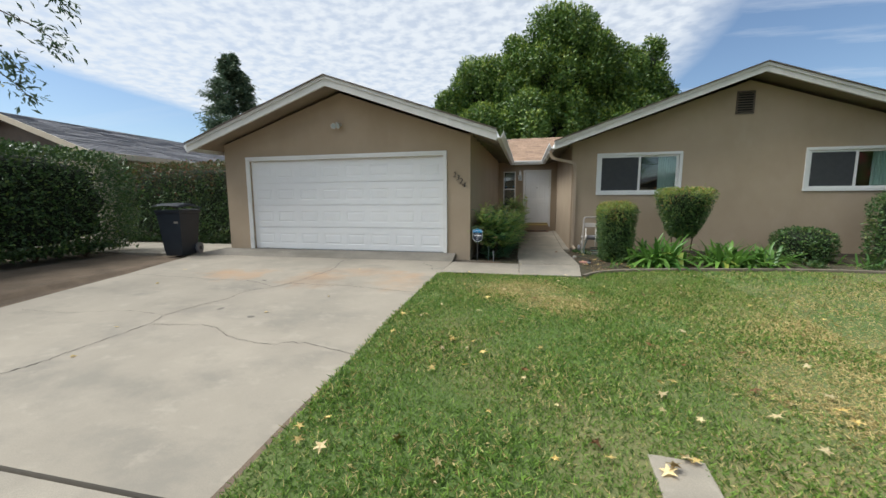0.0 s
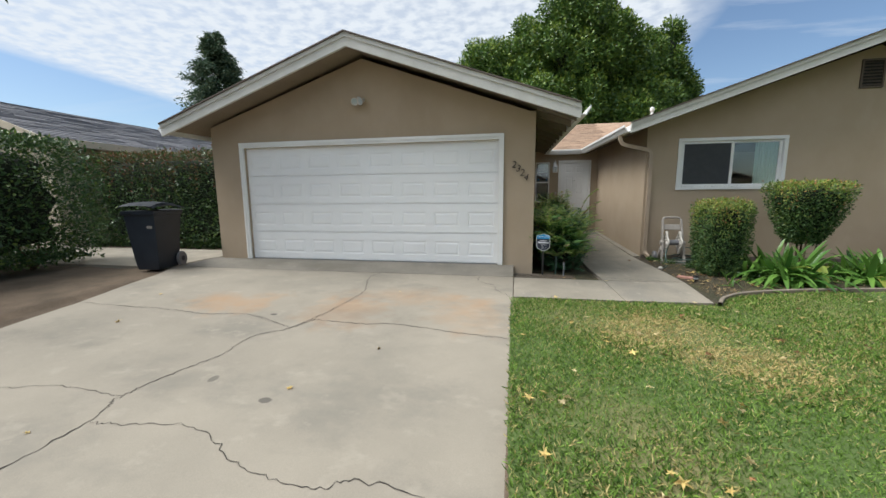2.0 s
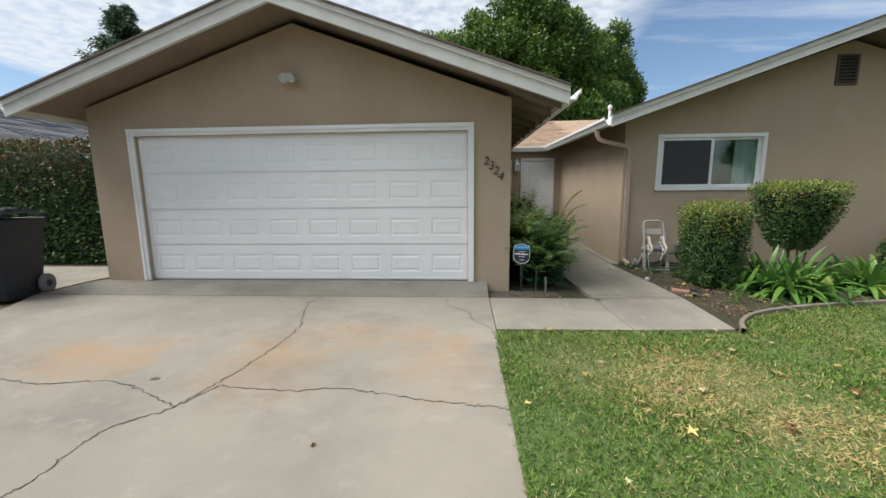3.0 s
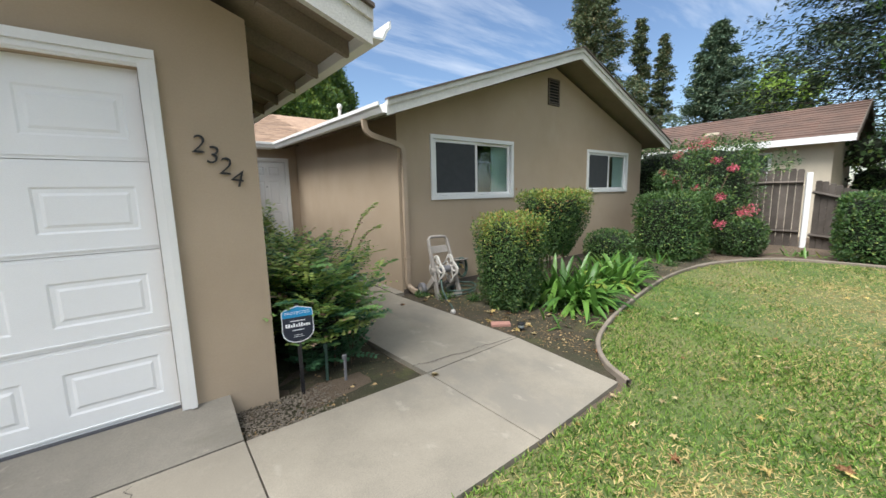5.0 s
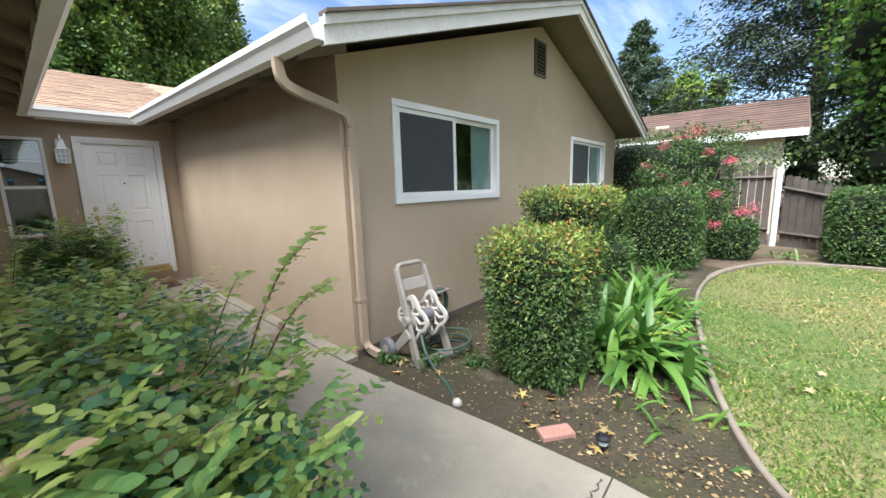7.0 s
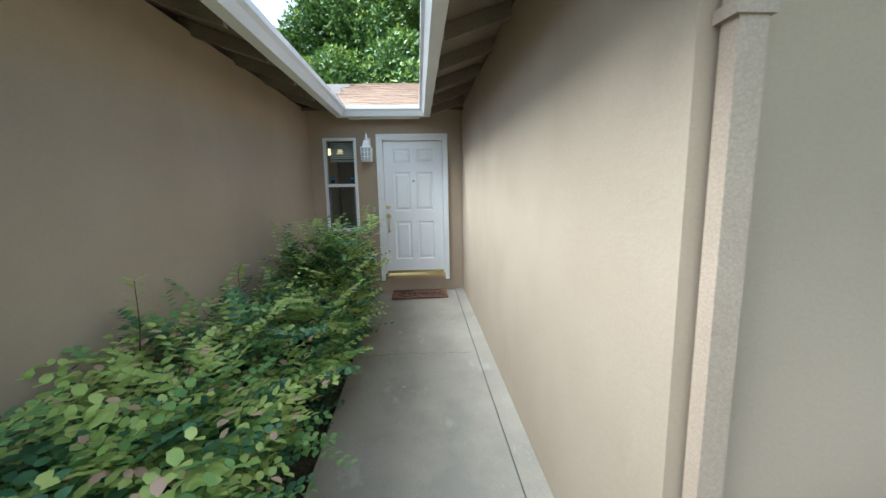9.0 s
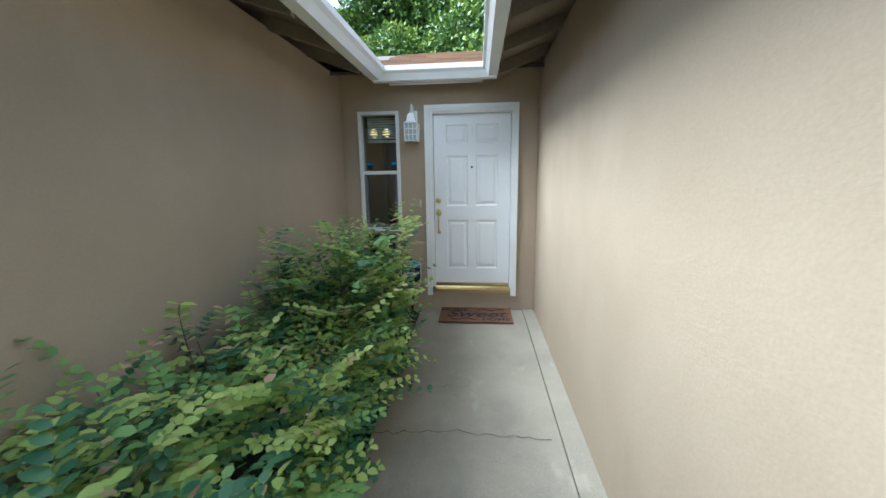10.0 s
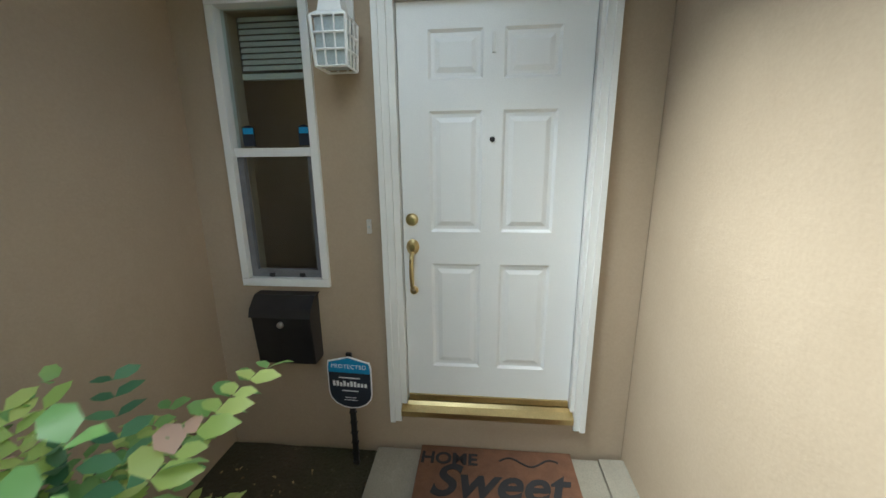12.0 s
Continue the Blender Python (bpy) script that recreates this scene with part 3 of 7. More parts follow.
def wall_panel(bm, axis, at, thick, a0, a1, z0, z1, holes):
    """A straight wall with rectangular holes (a0, a1, z0, z1), set of butted blocks."""
    cutsa = sorted({a0, a1, *[h[0] for h in holes], *[h[1] for h in holes]})
    cutsz = sorted({z0, z1, *[h[2] for h in holes], *[h[3] for h in holes]})
    grid = {}
    for i in range(len(cutsa) - 1):
        for k in range(len(cutsz) - 1):
            ca, cz = (cutsa[i] + cutsa[i + 1]) / 2, (cutsz[k] + cutsz[k + 1]) / 2
            grid[i, k] = not any(h[0] < ca < h[1] and h[2] < cz < h[3] for h in holes)
    vs = {}

    def vert(i, k, s):
        key = (i, k, s)
        if key not in vs:
            a, z, t = cutsa[i], cutsz[k], at + thick * s
            vs[key] = bm.verts.new((a, t, z) if axis == "x" else (t, a, z))
        return vs[key]
    na, nz = len(cutsa) - 1, len(cutsz) - 1
    for (i, k), solid in grid.items():
        if not solid:
            continue
        bm.faces.new([vert(*q, 0) for q in ((i, k), (i + 1, k), (i + 1, k + 1), (i, k + 1))])
        bm.faces.new([vert(*q, 1) for q in ((i, k), (i, k + 1), (i + 1, k + 1), (i + 1, k))])
        for di, dk, e in ((-1, 0, ((i, k), (i, k + 1))), (1, 0, ((i + 1, k), (i + 1, k + 1))), (0, -1, ((i, k), (i + 1, k))), (0, 1, ((i, k + 1), (i + 1, k + 1)))):
            if not grid.get((i + di, k + dk), False):
                bm.faces.new([vert(*e[0], 0), vert(*e[1], 0), vert(*e[1], 1), vert(*e[0], 1)])
    return bm


GX0, GX1, G_RIDGE = -6.17, 0.0, -3.01
SLOPE = 0.345
DOOR = (-5.47, -0.60, 0.335, 2.475)
bm = bmesh.new()
wall_panel(bm, "x", 0.0, 0.16, GX0, GX1, 0.12, 2.72, [(DOOR[0], DOOR[1], 0.12, DOOR[3])])
setting("wall_garage_front", bm, "stucco", "tan stucco garage front wall around the wide door", "wall")
setting("wall_garage_gable", pr([(GX0, 2.72), (GX1, 2.72), (GX1, 2.88), (G_RIDGE, 3.93), (GX0, 2.88)], "y", 0.0, 0.16), "stucco", "tan stucco garage gable", "wall")
# side wall, slightly skewed
bm = bmesh.new()
vs = [bm.verts.new(p) for p in ((-0.15, 0.163, 0.1), (0.0, 0.163, 0.1), (0.15, 6.55, 0.1), (-0.0, 6.55, 0.1), (-0.15, 0.163, 2.95), (0.0, 0.163, 2.95), (0.15, 6.55, 2.95), (0.0, 6.55, 2.95))]
for f in ((0, 3, 2, 1), (4, 5, 6, 7), (0, 1, 5, 4), (1, 2, 6, 5), (2, 3, 7, 6), (3, 0, 4, 7)):
    bm.faces.new([vs[i] for i in f])
setting("wall_garage_side", bm, "stucco", "tan stucco garage wall along the entry bed", "wall")
setting("wall_garage_west", bx(GX0, 0.163, 0.1, GX0 + 0.15, 9.0, 2.85), "stucco", "tan stucco garage wall beside the hedge", "wall")
setting("wall_garage_back", bx(GX0, 9.0, 0.1, 0.0, 9.15, 2.85), "stucco", "tan stucco garage back wall", "wall")


def gable_roof(prefix, ridge_x, xl, xr, y0, y1, z_eave, shingle, zf, drop=0.10):
    """Two sloping sheets of roof deck with shingles on top; named sheets are pieces of the setting."""
    zr = z_eave + SLOPE * (ridge_x - xl)
    for side, xe in (("west", xl), ("east", xr)):
        bm = bmesh.new()
        for lift, thick in ((0.0, -0.03),):
            vs = []
            for y in (y0, y1):
                for x, z in ((xe, z_eave), (ridge_x, zr)):
                    vs.append((x, y, z + zf(y)))
            lo = [bm.verts.new((x, y, z - 0.03)) for x, y, z in vs]
            hi = [bm.verts.new((x, y, z)) for x, y, z in vs]
            for f in ((0, 1, 3, 2),):
                bm.faces.new([lo[i] for i in f]), bm.faces.new([hi[i] for i in f][::-1])
            for i, k in ((0, 1), (1, 3), (3, 2), (2, 0)):
                bm.faces.new((lo[i], lo[k], hi[k], hi[i]))
        setting(f"roof_deck_{prefix}_{side}", bm, "soffit", "brown painted roof deck seen under the eave", "roof")
        bm = bmesh.new()
        length = math.hypot(ridge_x - xe, zr - z_eave)
        n = int(length / 0.14)
        for i in range(n):
            a, b = i / n, (i + 1.25) / n
            b = min(b, 1.0)
            xa, xb = xe + (ridge_x - xe) * a, xe + (ridge_x - xe) * b
            za, zb = z_eave + (zr - z_eave) * a, z_eave + (zr - z_eave) * b
            ny = int((y1 - y0) / 0.9)
            for k in range(ny):
                ya, yb = y0 - 0.02 + (y1 - y0) * k / ny, y0 - 0.02 + (y1 - y0) * (k + 1) / ny - 0.004
                w = random.uniform(-0.006, 0.008)
                top = [bm.verts.new(p) for p in ((xa, ya, za + 0.022 + w + zf(ya)), (xa, yb, za + 0.022 + w + zf(yb)), (xb, yb, zb + 0.006 + zf(yb)), (xb, ya, zb + 0.006 + zf(ya)))]
                low = [bm.verts.new(p) for p in ((xa, ya, za + 0.003 + zf(ya)), (xa, yb, za + 0.003 + zf(yb)))]
                bm.faces.new(top)
                bm.faces.new((top[0], low[0], low[1], top[1]))
                bm.faces.new((top[0], top[3], low[0]))
        ob = setting(f"roof_{prefix}_{side}", bm, shingle, "asphalt shingle roof slope", "roof")


gable_roof("garage", G_RIDGE, -6.60, 0.60, -0.60, 9.4, 2.80, "shingle", gz)


def rake_board(name, x0, z0, x1, z1, y, h=0.17, t=0.045, label="weathered white fascia board along the gable"):
    """A barge board from eave to ridge in the plane y, with the thin upper moulding."""
    root = tagged(new(name), label, "fascia", kind="structure")
    bm = bmesh.new()
    prism(bm, [(x0, z0 - h), (x1, z1 - h), (x1, z1), (x0, z0)], "y", y - t, y)
    part("board", bm, "fascia", root)
    bm = bmesh.new()
    prism(bm, [(x0, z0 - 0.052), (x1, z1 - 0.052), (x1, z1 + 0.012), (x0, z0 + 0.012)], "y", y - t - 0.022, y - t - 0.001)
    part("moulding", bm, "fascia", root)
    bm = bmesh.new()
    prism(bm, [(x0, z0 + 0.013), (x1, z1 + 0.013), (x1, z1 + 0.035), (x0, z0 + 0.035)], "y", y - t - 0.05, y)
    part("drip_edge", bm, "eave", root, "dark shingle edge over the board")


APEX1 = 4.10
rake_board("fascia_garage_west", -6.63, 2.84, G_RIDGE, APEX1, -0.60, h=0.19)
rake_board("fascia_garage_east", 0.60, 2.84, G_RIDGE, APEX1, -0.60, h=0.19)


def gutter(name, pts, sign, label):
    """A K-style gutter along x or y lines, its outer lip on the given side."""
    root = tagged(new(name), label, "gutter", kind="structure")
    (x0, y0, z0), (x1, y1, z1) = pts
    along_y = abs(y1 - y0) > abs(x1 - x0)
    prof = [(0, 0), (0, 0.13), (0.012, 0.13), (0.012, 0.012), (0.075, 0.012), (0.10, 0.07), (0.125, 0.09), (0.125, 0.125), (0.14, 0.13), (0.14, 0.085), (0.115, 0.06), (0.085, 0)]
    bm = bmesh.new()
    ends = []
    for (x, y, z) in pts:
        ends.append([bm.verts.new((x + sign * o, y, z + h) if along_y else (x, y + sign * o, z + h)) for o, h in prof])
    n = len(prof)
    for k in range(n):
        bm.faces.new((ends[0][k], ends[0][(k + 1) % n], ends[1][(k + 1) % n], ends[1][k]))
    bm.faces.new(ends[0]), bm.faces.new(ends[1][::-1])
    part("channel", bm, "white", root)
    return root


gutter("gutter_garage", [(0.60, -0.64, 2.695), (0.60, 6.19, 2.815)], 1, "white painted gutter under the garage eave")
gutter("gutter_garage_west", [(-6.60, -0.60, 2.695), (-6.60, 9.3, 2.85)], -1, "white painted gutter on the garage west eave")
gutter("gutter_wing", [(1.84, 1.32, 2.715), (1.84, 6.19, 2.815)], -1, "white painted gutter under the bedroom wing eave")
gutter("gutter_entry", [(0.60, 6.33, 2.817), (1.84, 6.33, 2.817)], -1, "white painted gutter over the front door")


def rafters(prefix, xe, xw, z_eave, y0, y1, zf, down=1):
    """Rafter tails under an eave, from the wall out to the gutter."""
    y, i = y0, 0
    while y < y1:
        zi = z_eave + SLOPE * abs(xw - xe)
        bm = bmesh.new()
        prism(bm, [(xe, z_eave - 0.13 + zf(y)), (xw, zi - 0.13 + zf(y)), (xw, zi - 0.031 + zf(y)), (xe, z_eave - 0.031 + zf(y))], "y", y, y + 0.045)
        ob = tagged(part("rafter_tail", bm, "rafter"), "brown painted rafter tail under the eave", "rafter", "rafter tails", "structure")
        y += 0.61
        i += 1


rafters("garage", 0.595, 0.01, 2.80, -0.3, 6.2, gz)


def garage_door():
    root = thing("garage_door", ((DOOR[0] + DOOR[1]) / 2, 0.06, DOOR[2]), "white raised-panel sectional garage door, closed", "garage door")
    x0, x1 = DOOR[0] + 0.003, DOOR[1] - 0.003
    h = (DOOR[3] - DOOR[2]) / 4
    w = (x1 - x0) / 8
    for r in range(4):
        za, zb = DOOR[2] + r * h + 0.0015, DOOR[2] + (r + 1) * h - 0.0015
        bm = bmesh.new()
        holes = [(x0 + (c + 0.5) * w - 0.225, x0 + (c + 0.5) * w + 0.225, za + 0.125, za + 0.385) for c in range(8)]
        wall_panel(bm, "x", 0.055, 0.045, x0, x1, za, zb - 0.022, holes)
        box(bm, x0, 0.0595, zb - 0.0215, x1, 0.10, zb)
        box(bm, x0, 0.049, za + 0.02, x1, 0.0547, za + 0.03)
        sec = part("section", bm, "door_white", root)
        for a, b_, c0, c1 in holes:
            bm = bmesh.new()
            prev = None
            for off, y in ((0.0, 0.0555), (0.012, 0.0605), (0.034, 0.0605), (0.05, 0.0553)):
                ring = [bm.verts.new(p) for p in ((a + off, y, c0 + off), (b_ - off, y, c0 + off), (b_ - off, y, c1 - off), (a + off, y, c1 - off))]
                if prev:
                    for k in range(4):
                        bm.faces.new((prev[k], prev[(k + 1) % 4], ring[(k + 1) % 4], ring[k]))
                prev = ring
            bm.faces.new(prev)
            part("panel", bm, "door_white", sec)
    bm = bx(x0, 0.05, DOOR[2] - 0.025, x1, 0.10, DOOR[2] + 0.003)
    part("bottom_seal", bm, "grey_plastic", root, "dark rubber bottom seal")


garage_door()


def casing(name, x0, x1, z0, z1, y, label, w=0.085, t=0.03, y_in=None):
    root = tagged(new(name), label, "door casing", kind="structure")
    for i, (a, b, c, d, nm) in enumerate(((x0 - w, x0, z0, z1 + w, "jamb"), (x1, x1 + w, z0, z1 + w, "jamb"), (x0, x1, z1, z1 + w, "head"))):
        bm = bmesh.new()
        box(bm, a, y - t, c, b, y - 0.001, d)
        if nm == "jamb":
            s = 0 if i == 0 else 1
            lo, hi = (a, a + w * 0.45) if i == 0 else (b - w * 0.45, b)
            box(bm, lo, y - t - 0.012, c, hi, y - t - 0.0005, d)
        else:
            box(bm, a - w, y - t - 0.016, d - w * 0.45, b + w, y - t - 0.0005, d + 0.012)
            box(bm, a, y - t - 0.008, c + 0.01, b, y - t - 0.0005, c + 0.03)
        part(nm, bm, "white", root)
    return root


casing("trim_garage_door", DOOR[0], DOOR[1], 0.33, DOOR[3], 0.0, "white wooden casing round the garage door")

def digit(ch, x, z, lean):
    root = thing("house_number", (x, -0.012, z), "black iron house numeral on tan stucco", "house number", "house numerals", local=True)
    text_part("numeral", ch, 0.165, pose(0, 0, 0, 90, 0, 0) @ pose(0, 0, 0, 0, 0, lean), "iron", root, depth=0.006, shear=0.12, extra=-0.0018)


for ch, x, z, lean in (("2", -0.345, 2.05, -4), ("3", -0.272, 1.985, -6), ("2", -0.205, 1.915, -6), ("4", -0.142, 1.835, -8)):
    digit(ch, x, z, lean)


def flood_light():
    root = thing("flood_light", (-3.05, 0.0, 3.22), "weathered white twin security floodlight above the garage door", "floodlight", local=True)
    part("base_plate", lathe([(0.055, 0), (0.055, 0.012), (0.03, 0.022)], 18, pose(0, -0.0015, 0, 90)), "white_plastic", root)
    for s in (-1, 1):
        part("arm", tb([(0, -0.02, 0), (s * 0.05, -0.05, 0.02), (s * 0.085, -0.07, 0.0)], 0.011), "white_plastic", root)
        m = pose(s * 0.085, -0.065, 0.0, 112, 0, -s * 22)
        lamp = part("lamp_head", lathe([(0.018, -0.02), (0.03, 0.0), (0.042, 0.05), (0.062, 0.10), (0.066, 0.105), (0.058, 0.104), (0.035, 0.06)], 18, m), "white_plastic", root, smooth=True)
        part("lens", lathe([(0.05, 0.088), (0.048, 0.094), (0.01, 0.099)], 16, m), "lamp_glass", lamp, "clouded lamp glass")
    part("sensor", lathe([(0.02, -0.01), (0.03, 0.0), (0.03, 0.05), (0.02, 0.06)], 14, pose(0, -0.05, 0.035, 100)), "white_plastic", root)


flood_light()

# ---- entry wall and bedroom wing ----
YD = 6.55                                         # entry wall
FD = (1.135, 2.03, 0.52, 2.560)                  # front door opening
SW = (0.366, 0.766, 1.305, 2.555)                   # sidelight opening
bm = bmesh.new()
wall_panel(bm, "x", YD, 0.16, 0.15, 2.294, 0.1, 3.0, [FD, SW])
setting("wall_entry", bm, "stucco", "tan stucco wall with the front door and a tall sidelight window", "wall")
WX0, WX1, YW = 2.297, 9.85, 1.90
setting("wall_wing_west", bx(WX0, YW + 0.16, 0.1, WX0 + 0.16, 9.0, 2.98), "stucco", "tan stucco wall along the entry walk", "wall")
W1, W2 = (2.94, 4.735, 1.672, 2.573), (7.31, 9.06, 1.72, 2.57)
bm = bmesh.new()
wall_panel(bm, "x", YW, 0.16, WX0, WX1, 0.1, 2.74, [W1, W2])
setting("wall_wing_front", bm, "stucco", "tan stucco front wall with two sliding windows", "wall")
setting("wall_wing_gable", pr([(WX0, 2.74), (WX1, 2.74), (WX1, 2.88), (6.05, 4.14), (WX0, 2.88)], "y", YW, YW + 0.16), "stucco", "tan stucco gable above the windows", "wall")
setting("wall_wing_east", bx(WX1 - 0.16, YW + 0.163, 0.1, WX1, 13.0, 2.85), "stucco", "tan stucco east wall", "wall")
setting("wall_house_back", bx(0.0, 13.0, 0.1, WX1, 13.15, 2.85), "stucco", "tan stucco back wall of the house", "wall")
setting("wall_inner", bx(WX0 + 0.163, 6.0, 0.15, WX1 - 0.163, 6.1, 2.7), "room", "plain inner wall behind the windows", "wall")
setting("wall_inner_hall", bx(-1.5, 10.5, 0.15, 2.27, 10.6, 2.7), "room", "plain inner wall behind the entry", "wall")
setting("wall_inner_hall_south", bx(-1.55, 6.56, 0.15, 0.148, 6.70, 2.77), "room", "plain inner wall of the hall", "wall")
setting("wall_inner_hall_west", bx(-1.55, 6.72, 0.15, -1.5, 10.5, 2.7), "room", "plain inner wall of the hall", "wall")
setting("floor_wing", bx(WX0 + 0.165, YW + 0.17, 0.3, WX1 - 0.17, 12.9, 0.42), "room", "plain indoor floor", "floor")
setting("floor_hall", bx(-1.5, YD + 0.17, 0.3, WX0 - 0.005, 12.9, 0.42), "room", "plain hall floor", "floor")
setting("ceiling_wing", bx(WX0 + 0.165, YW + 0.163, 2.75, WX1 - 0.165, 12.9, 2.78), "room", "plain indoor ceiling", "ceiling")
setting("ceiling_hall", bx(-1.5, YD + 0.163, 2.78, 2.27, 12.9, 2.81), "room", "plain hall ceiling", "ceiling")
setting("trim_foundation", bx(WX0 + 0.02, YW - 0.012, 0.1, WX1, YW - 0.001, 0.27), "eave", "dark base strip under the stucco wall", "trim")

gable_roof("wing", 6.05, 1.84, 10.26, 1.36, 9.0, 2.82, "shingle", lambda y: 0.0175 * (y + 0.64) - 0.03)
rake_board("fascia_wing_west", 1.82, 2.86, 6.05, 4.32, 1.36)
rake_board("fascia_wing_east", 10.14, 2.87, 6.05, 4.32, 1.36)
rafters("wing", 1.85, 2.27, 2.82, 1.7, 6.2, lambda y: 0.0175 * (y + 0.64) - 0.03)

# main roof behind the entry: eave over the door, ridge along x
MR_Y0, MR_Z0, MR_Y1, MR_Z1 = 6.30, 2.935, 10.6, 4.42
bm = bmesh.new()
prism(bm, [(MR_Y0, MR_Z0 - 0.03), (MR_Y1, MR_Z1 - 0.03), (14.2, 3.1), (14.2, 3.13), (MR_Y1, MR_Z1), (MR_Y0, MR_Z0)], "x", -6.5, 10.2)
MAIN_ROOF = setting("roof_deck_main", bm, "eave", "roof deck of the main house", "roof")
setting("trim_entry_fascia", bx(0.75, 6.335, 2.80, 1.70, 6.36, 2.90), "white", "white board behind the entry gutter", "trim")


def sliding_window(name, o, y, label, curtain_x, left_screen=True):
    """A white vinyl slider: frame, two sashes, glass, a screen on one half."""
    x0, x1, z0, z1 = o
    root = thing(name, ((x0 + x1) / 2, y, z0), label, "window", "sliding windows", kind="structure")
    w = 0.05
    for a, b, c, d in ((x0 - 0.055, x1 + 0.055, z1 - 0.01, z1 + 0.055), (x0 - 0.055, x1 + 0.055, z0 - 0.055, z0 + 0.01), (x0 - 0.055, x0 + 0.01, z0 + 0.011, z1 - 0.011), (x1 - 0.01, x1 + 0.055, z0 + 0.011, z1 - 0.011)):
        part("window_frame", bx(a, y - 0.025, c, b, y + 0.06, d), "white", root, bevel=0.004)
    xm = (x0 + x1) / 2 + 0.02
    for a, b, yy in ((x0 + 0.011, xm + 0.03, y + 0.03), (xm - 0.03, x1 - 0.011, y + 0.062)):
        bm = bmesh.new()
        for q in ((a, a + w, z0 + 0.012, z1 - 0.012), (b - w, b, z0 + 0.012, z1 - 0.012), (a + w, b - w, z0 + 0.012, z0 + 0.055), (a + w, b - w, z1 - 0.055, z1 - 0.012)):
            box(bm, q[0], yy - 0.028, q[2], q[1], yy, q[3])
        sash = part("sash", bm, "white", root)
        pane = part("pane", bx(a + w - 0.005, yy - 0.016, z0 + 0.05, b - w + 0.005, yy - 0.011, z1 - 0.05), "glass", sash)
        pane.visible_shadow = False
    if left_screen:
        part("screen", bx(x0 + 0.062, y + 0.006, z0 + 0.056, xm - 0.022, y + 0.008, z1 - 0.056), "screen", root, "fine dark insect screen")
    bm = bmesh.new()
    n = 26
    prev = None
    for i in range(n + 1):
        x = curtain_x[0] + (curtain_x[1] - curtain_x[0]) * i / n
        yy = y + 0.092 + 0.014 * math.sin(i * 2.1)
        a, b = bm.verts.new((x, yy, z0 - 0.1)), bm.verts.new((x, yy, z1 + 0.05))
        if prev:
            bm.faces.new((prev[0], a, b, prev[1]))
        prev = (a, b)
    bmesh.ops.solidify(bm, geom=bm.faces[:], thickness=0.004)
    cur = part("curtain", bm, "curtain", root, "pale teal curtain drawn aside")


sliding_window("window_1", W1, YW, "white vinyl sliding window with a pale curtain in tan stucco", (4.30, 4.72))
sliding_window("window_2", W2, YW, "white vinyl sliding window further along the tan wall", (8.55, 9.05))


def gable_vent():
    x0, x1, z0, z1 = 5.83, 6.13, 3.44, 3.88
    root = thing("gable_vent", ((x0 + x1) / 2, YW, z0), "brown louvred gable vent in tan stucco", "vent", kind="structure")
    # black sheet on the wall paints the shade of a hollow behind the slats
    part("shade_backing", bx(x0, YW - 0.006, z0, x1, YW - 0.001, z1), "dark_inside", root)
    for a, b, c, d in ((x0 - 0.03, x0, z0 - 0.03, z1 + 0.03), (x1, x1 + 0.03, z0 - 0.03, z1 + 0.03), (x0, x1, z0 - 0.03, z0), (x0, x1, z1, z1 + 0.03)):
        part("frame", bx(a, YW - 0.03, c, b, YW - 0.001, d), "eave", root)
    for i in range(8):
        z = z0 + (i + 0.5) * (z1 - z0) / 8
        part("slat", bx(x0, -0.02, -0.003, x1, 0.02, 0.003, m=Matrix.Translation((0, YW - 0.02, z)) @ pose(0, 0, 0, 40)), "eave", root)


gable_vent()


def downspout():
    root = thing("downspout", (2.38, 1.87, 0.25), "tan painted metal downspout at the wing corner", "downspout", kind="structure")
    bm = bmesh.new()

    def duct(pts, w=0.068, d=0.05):
        prev = None
        for i, p in enumerate(pts):
            p = Vector(p)
            q = (Vector(pts[min(i + 1, len(pts) - 1)]) - Vector(pts[max(i - 1, 0)])).normalized()
            side = Vector((0, 1, 0)) if abs(q.y) < 0.7 else Vector((1, 0, 0))
            u_ = side
            v_ = q.cross(u_).normalized()
            ring = [bm.verts.new(p + u_ * a * d / 2 + v_ * b * w / 2) for a, b in ((-1, -1), (1, -1), (1, 1), (-1, 1))]
            if prev:
                for k in range(4):
                    bm.faces.new((prev[k], prev[(k + 1) % 4], ring[(k + 1) % 4], ring[k]))
            else:
                bm.faces.new(ring[::-1])
            prev = ring
        bm.faces.new(prev)
    duct(curve_pts([(1.77, 1.86, 2.73), (1.79, 1.86, 2.60), (1.88, 1.86, 2.53), (2.2, 1.86, 2.45), (2.34, 1.86, 2.40), (2.375, 1.86, 2.3)], 5))
    part("elbow", bm, "downspout", root)
    bm = bmesh.new()
    duct([(2.375, 1.86, 2.31), (2.375, 1.86, 0.42)])
    part("pipe", bm, "downspout", root)
    bm = bmesh.new()
    duct(curve_pts([(2.375, 1.86, 0.43), (2.38, 1.855, 0.34), (2.40, 1.80, 0.28), (2.42, 1.70, 0.25)], 4))
    part("outlet", bm, "downspout", root)
    for z in (2.15, 0.75):
        part("strap", bx(2.33, 1.828, z, 2.42, 1.897, z + 0.03), "downspout", root)


downspout()


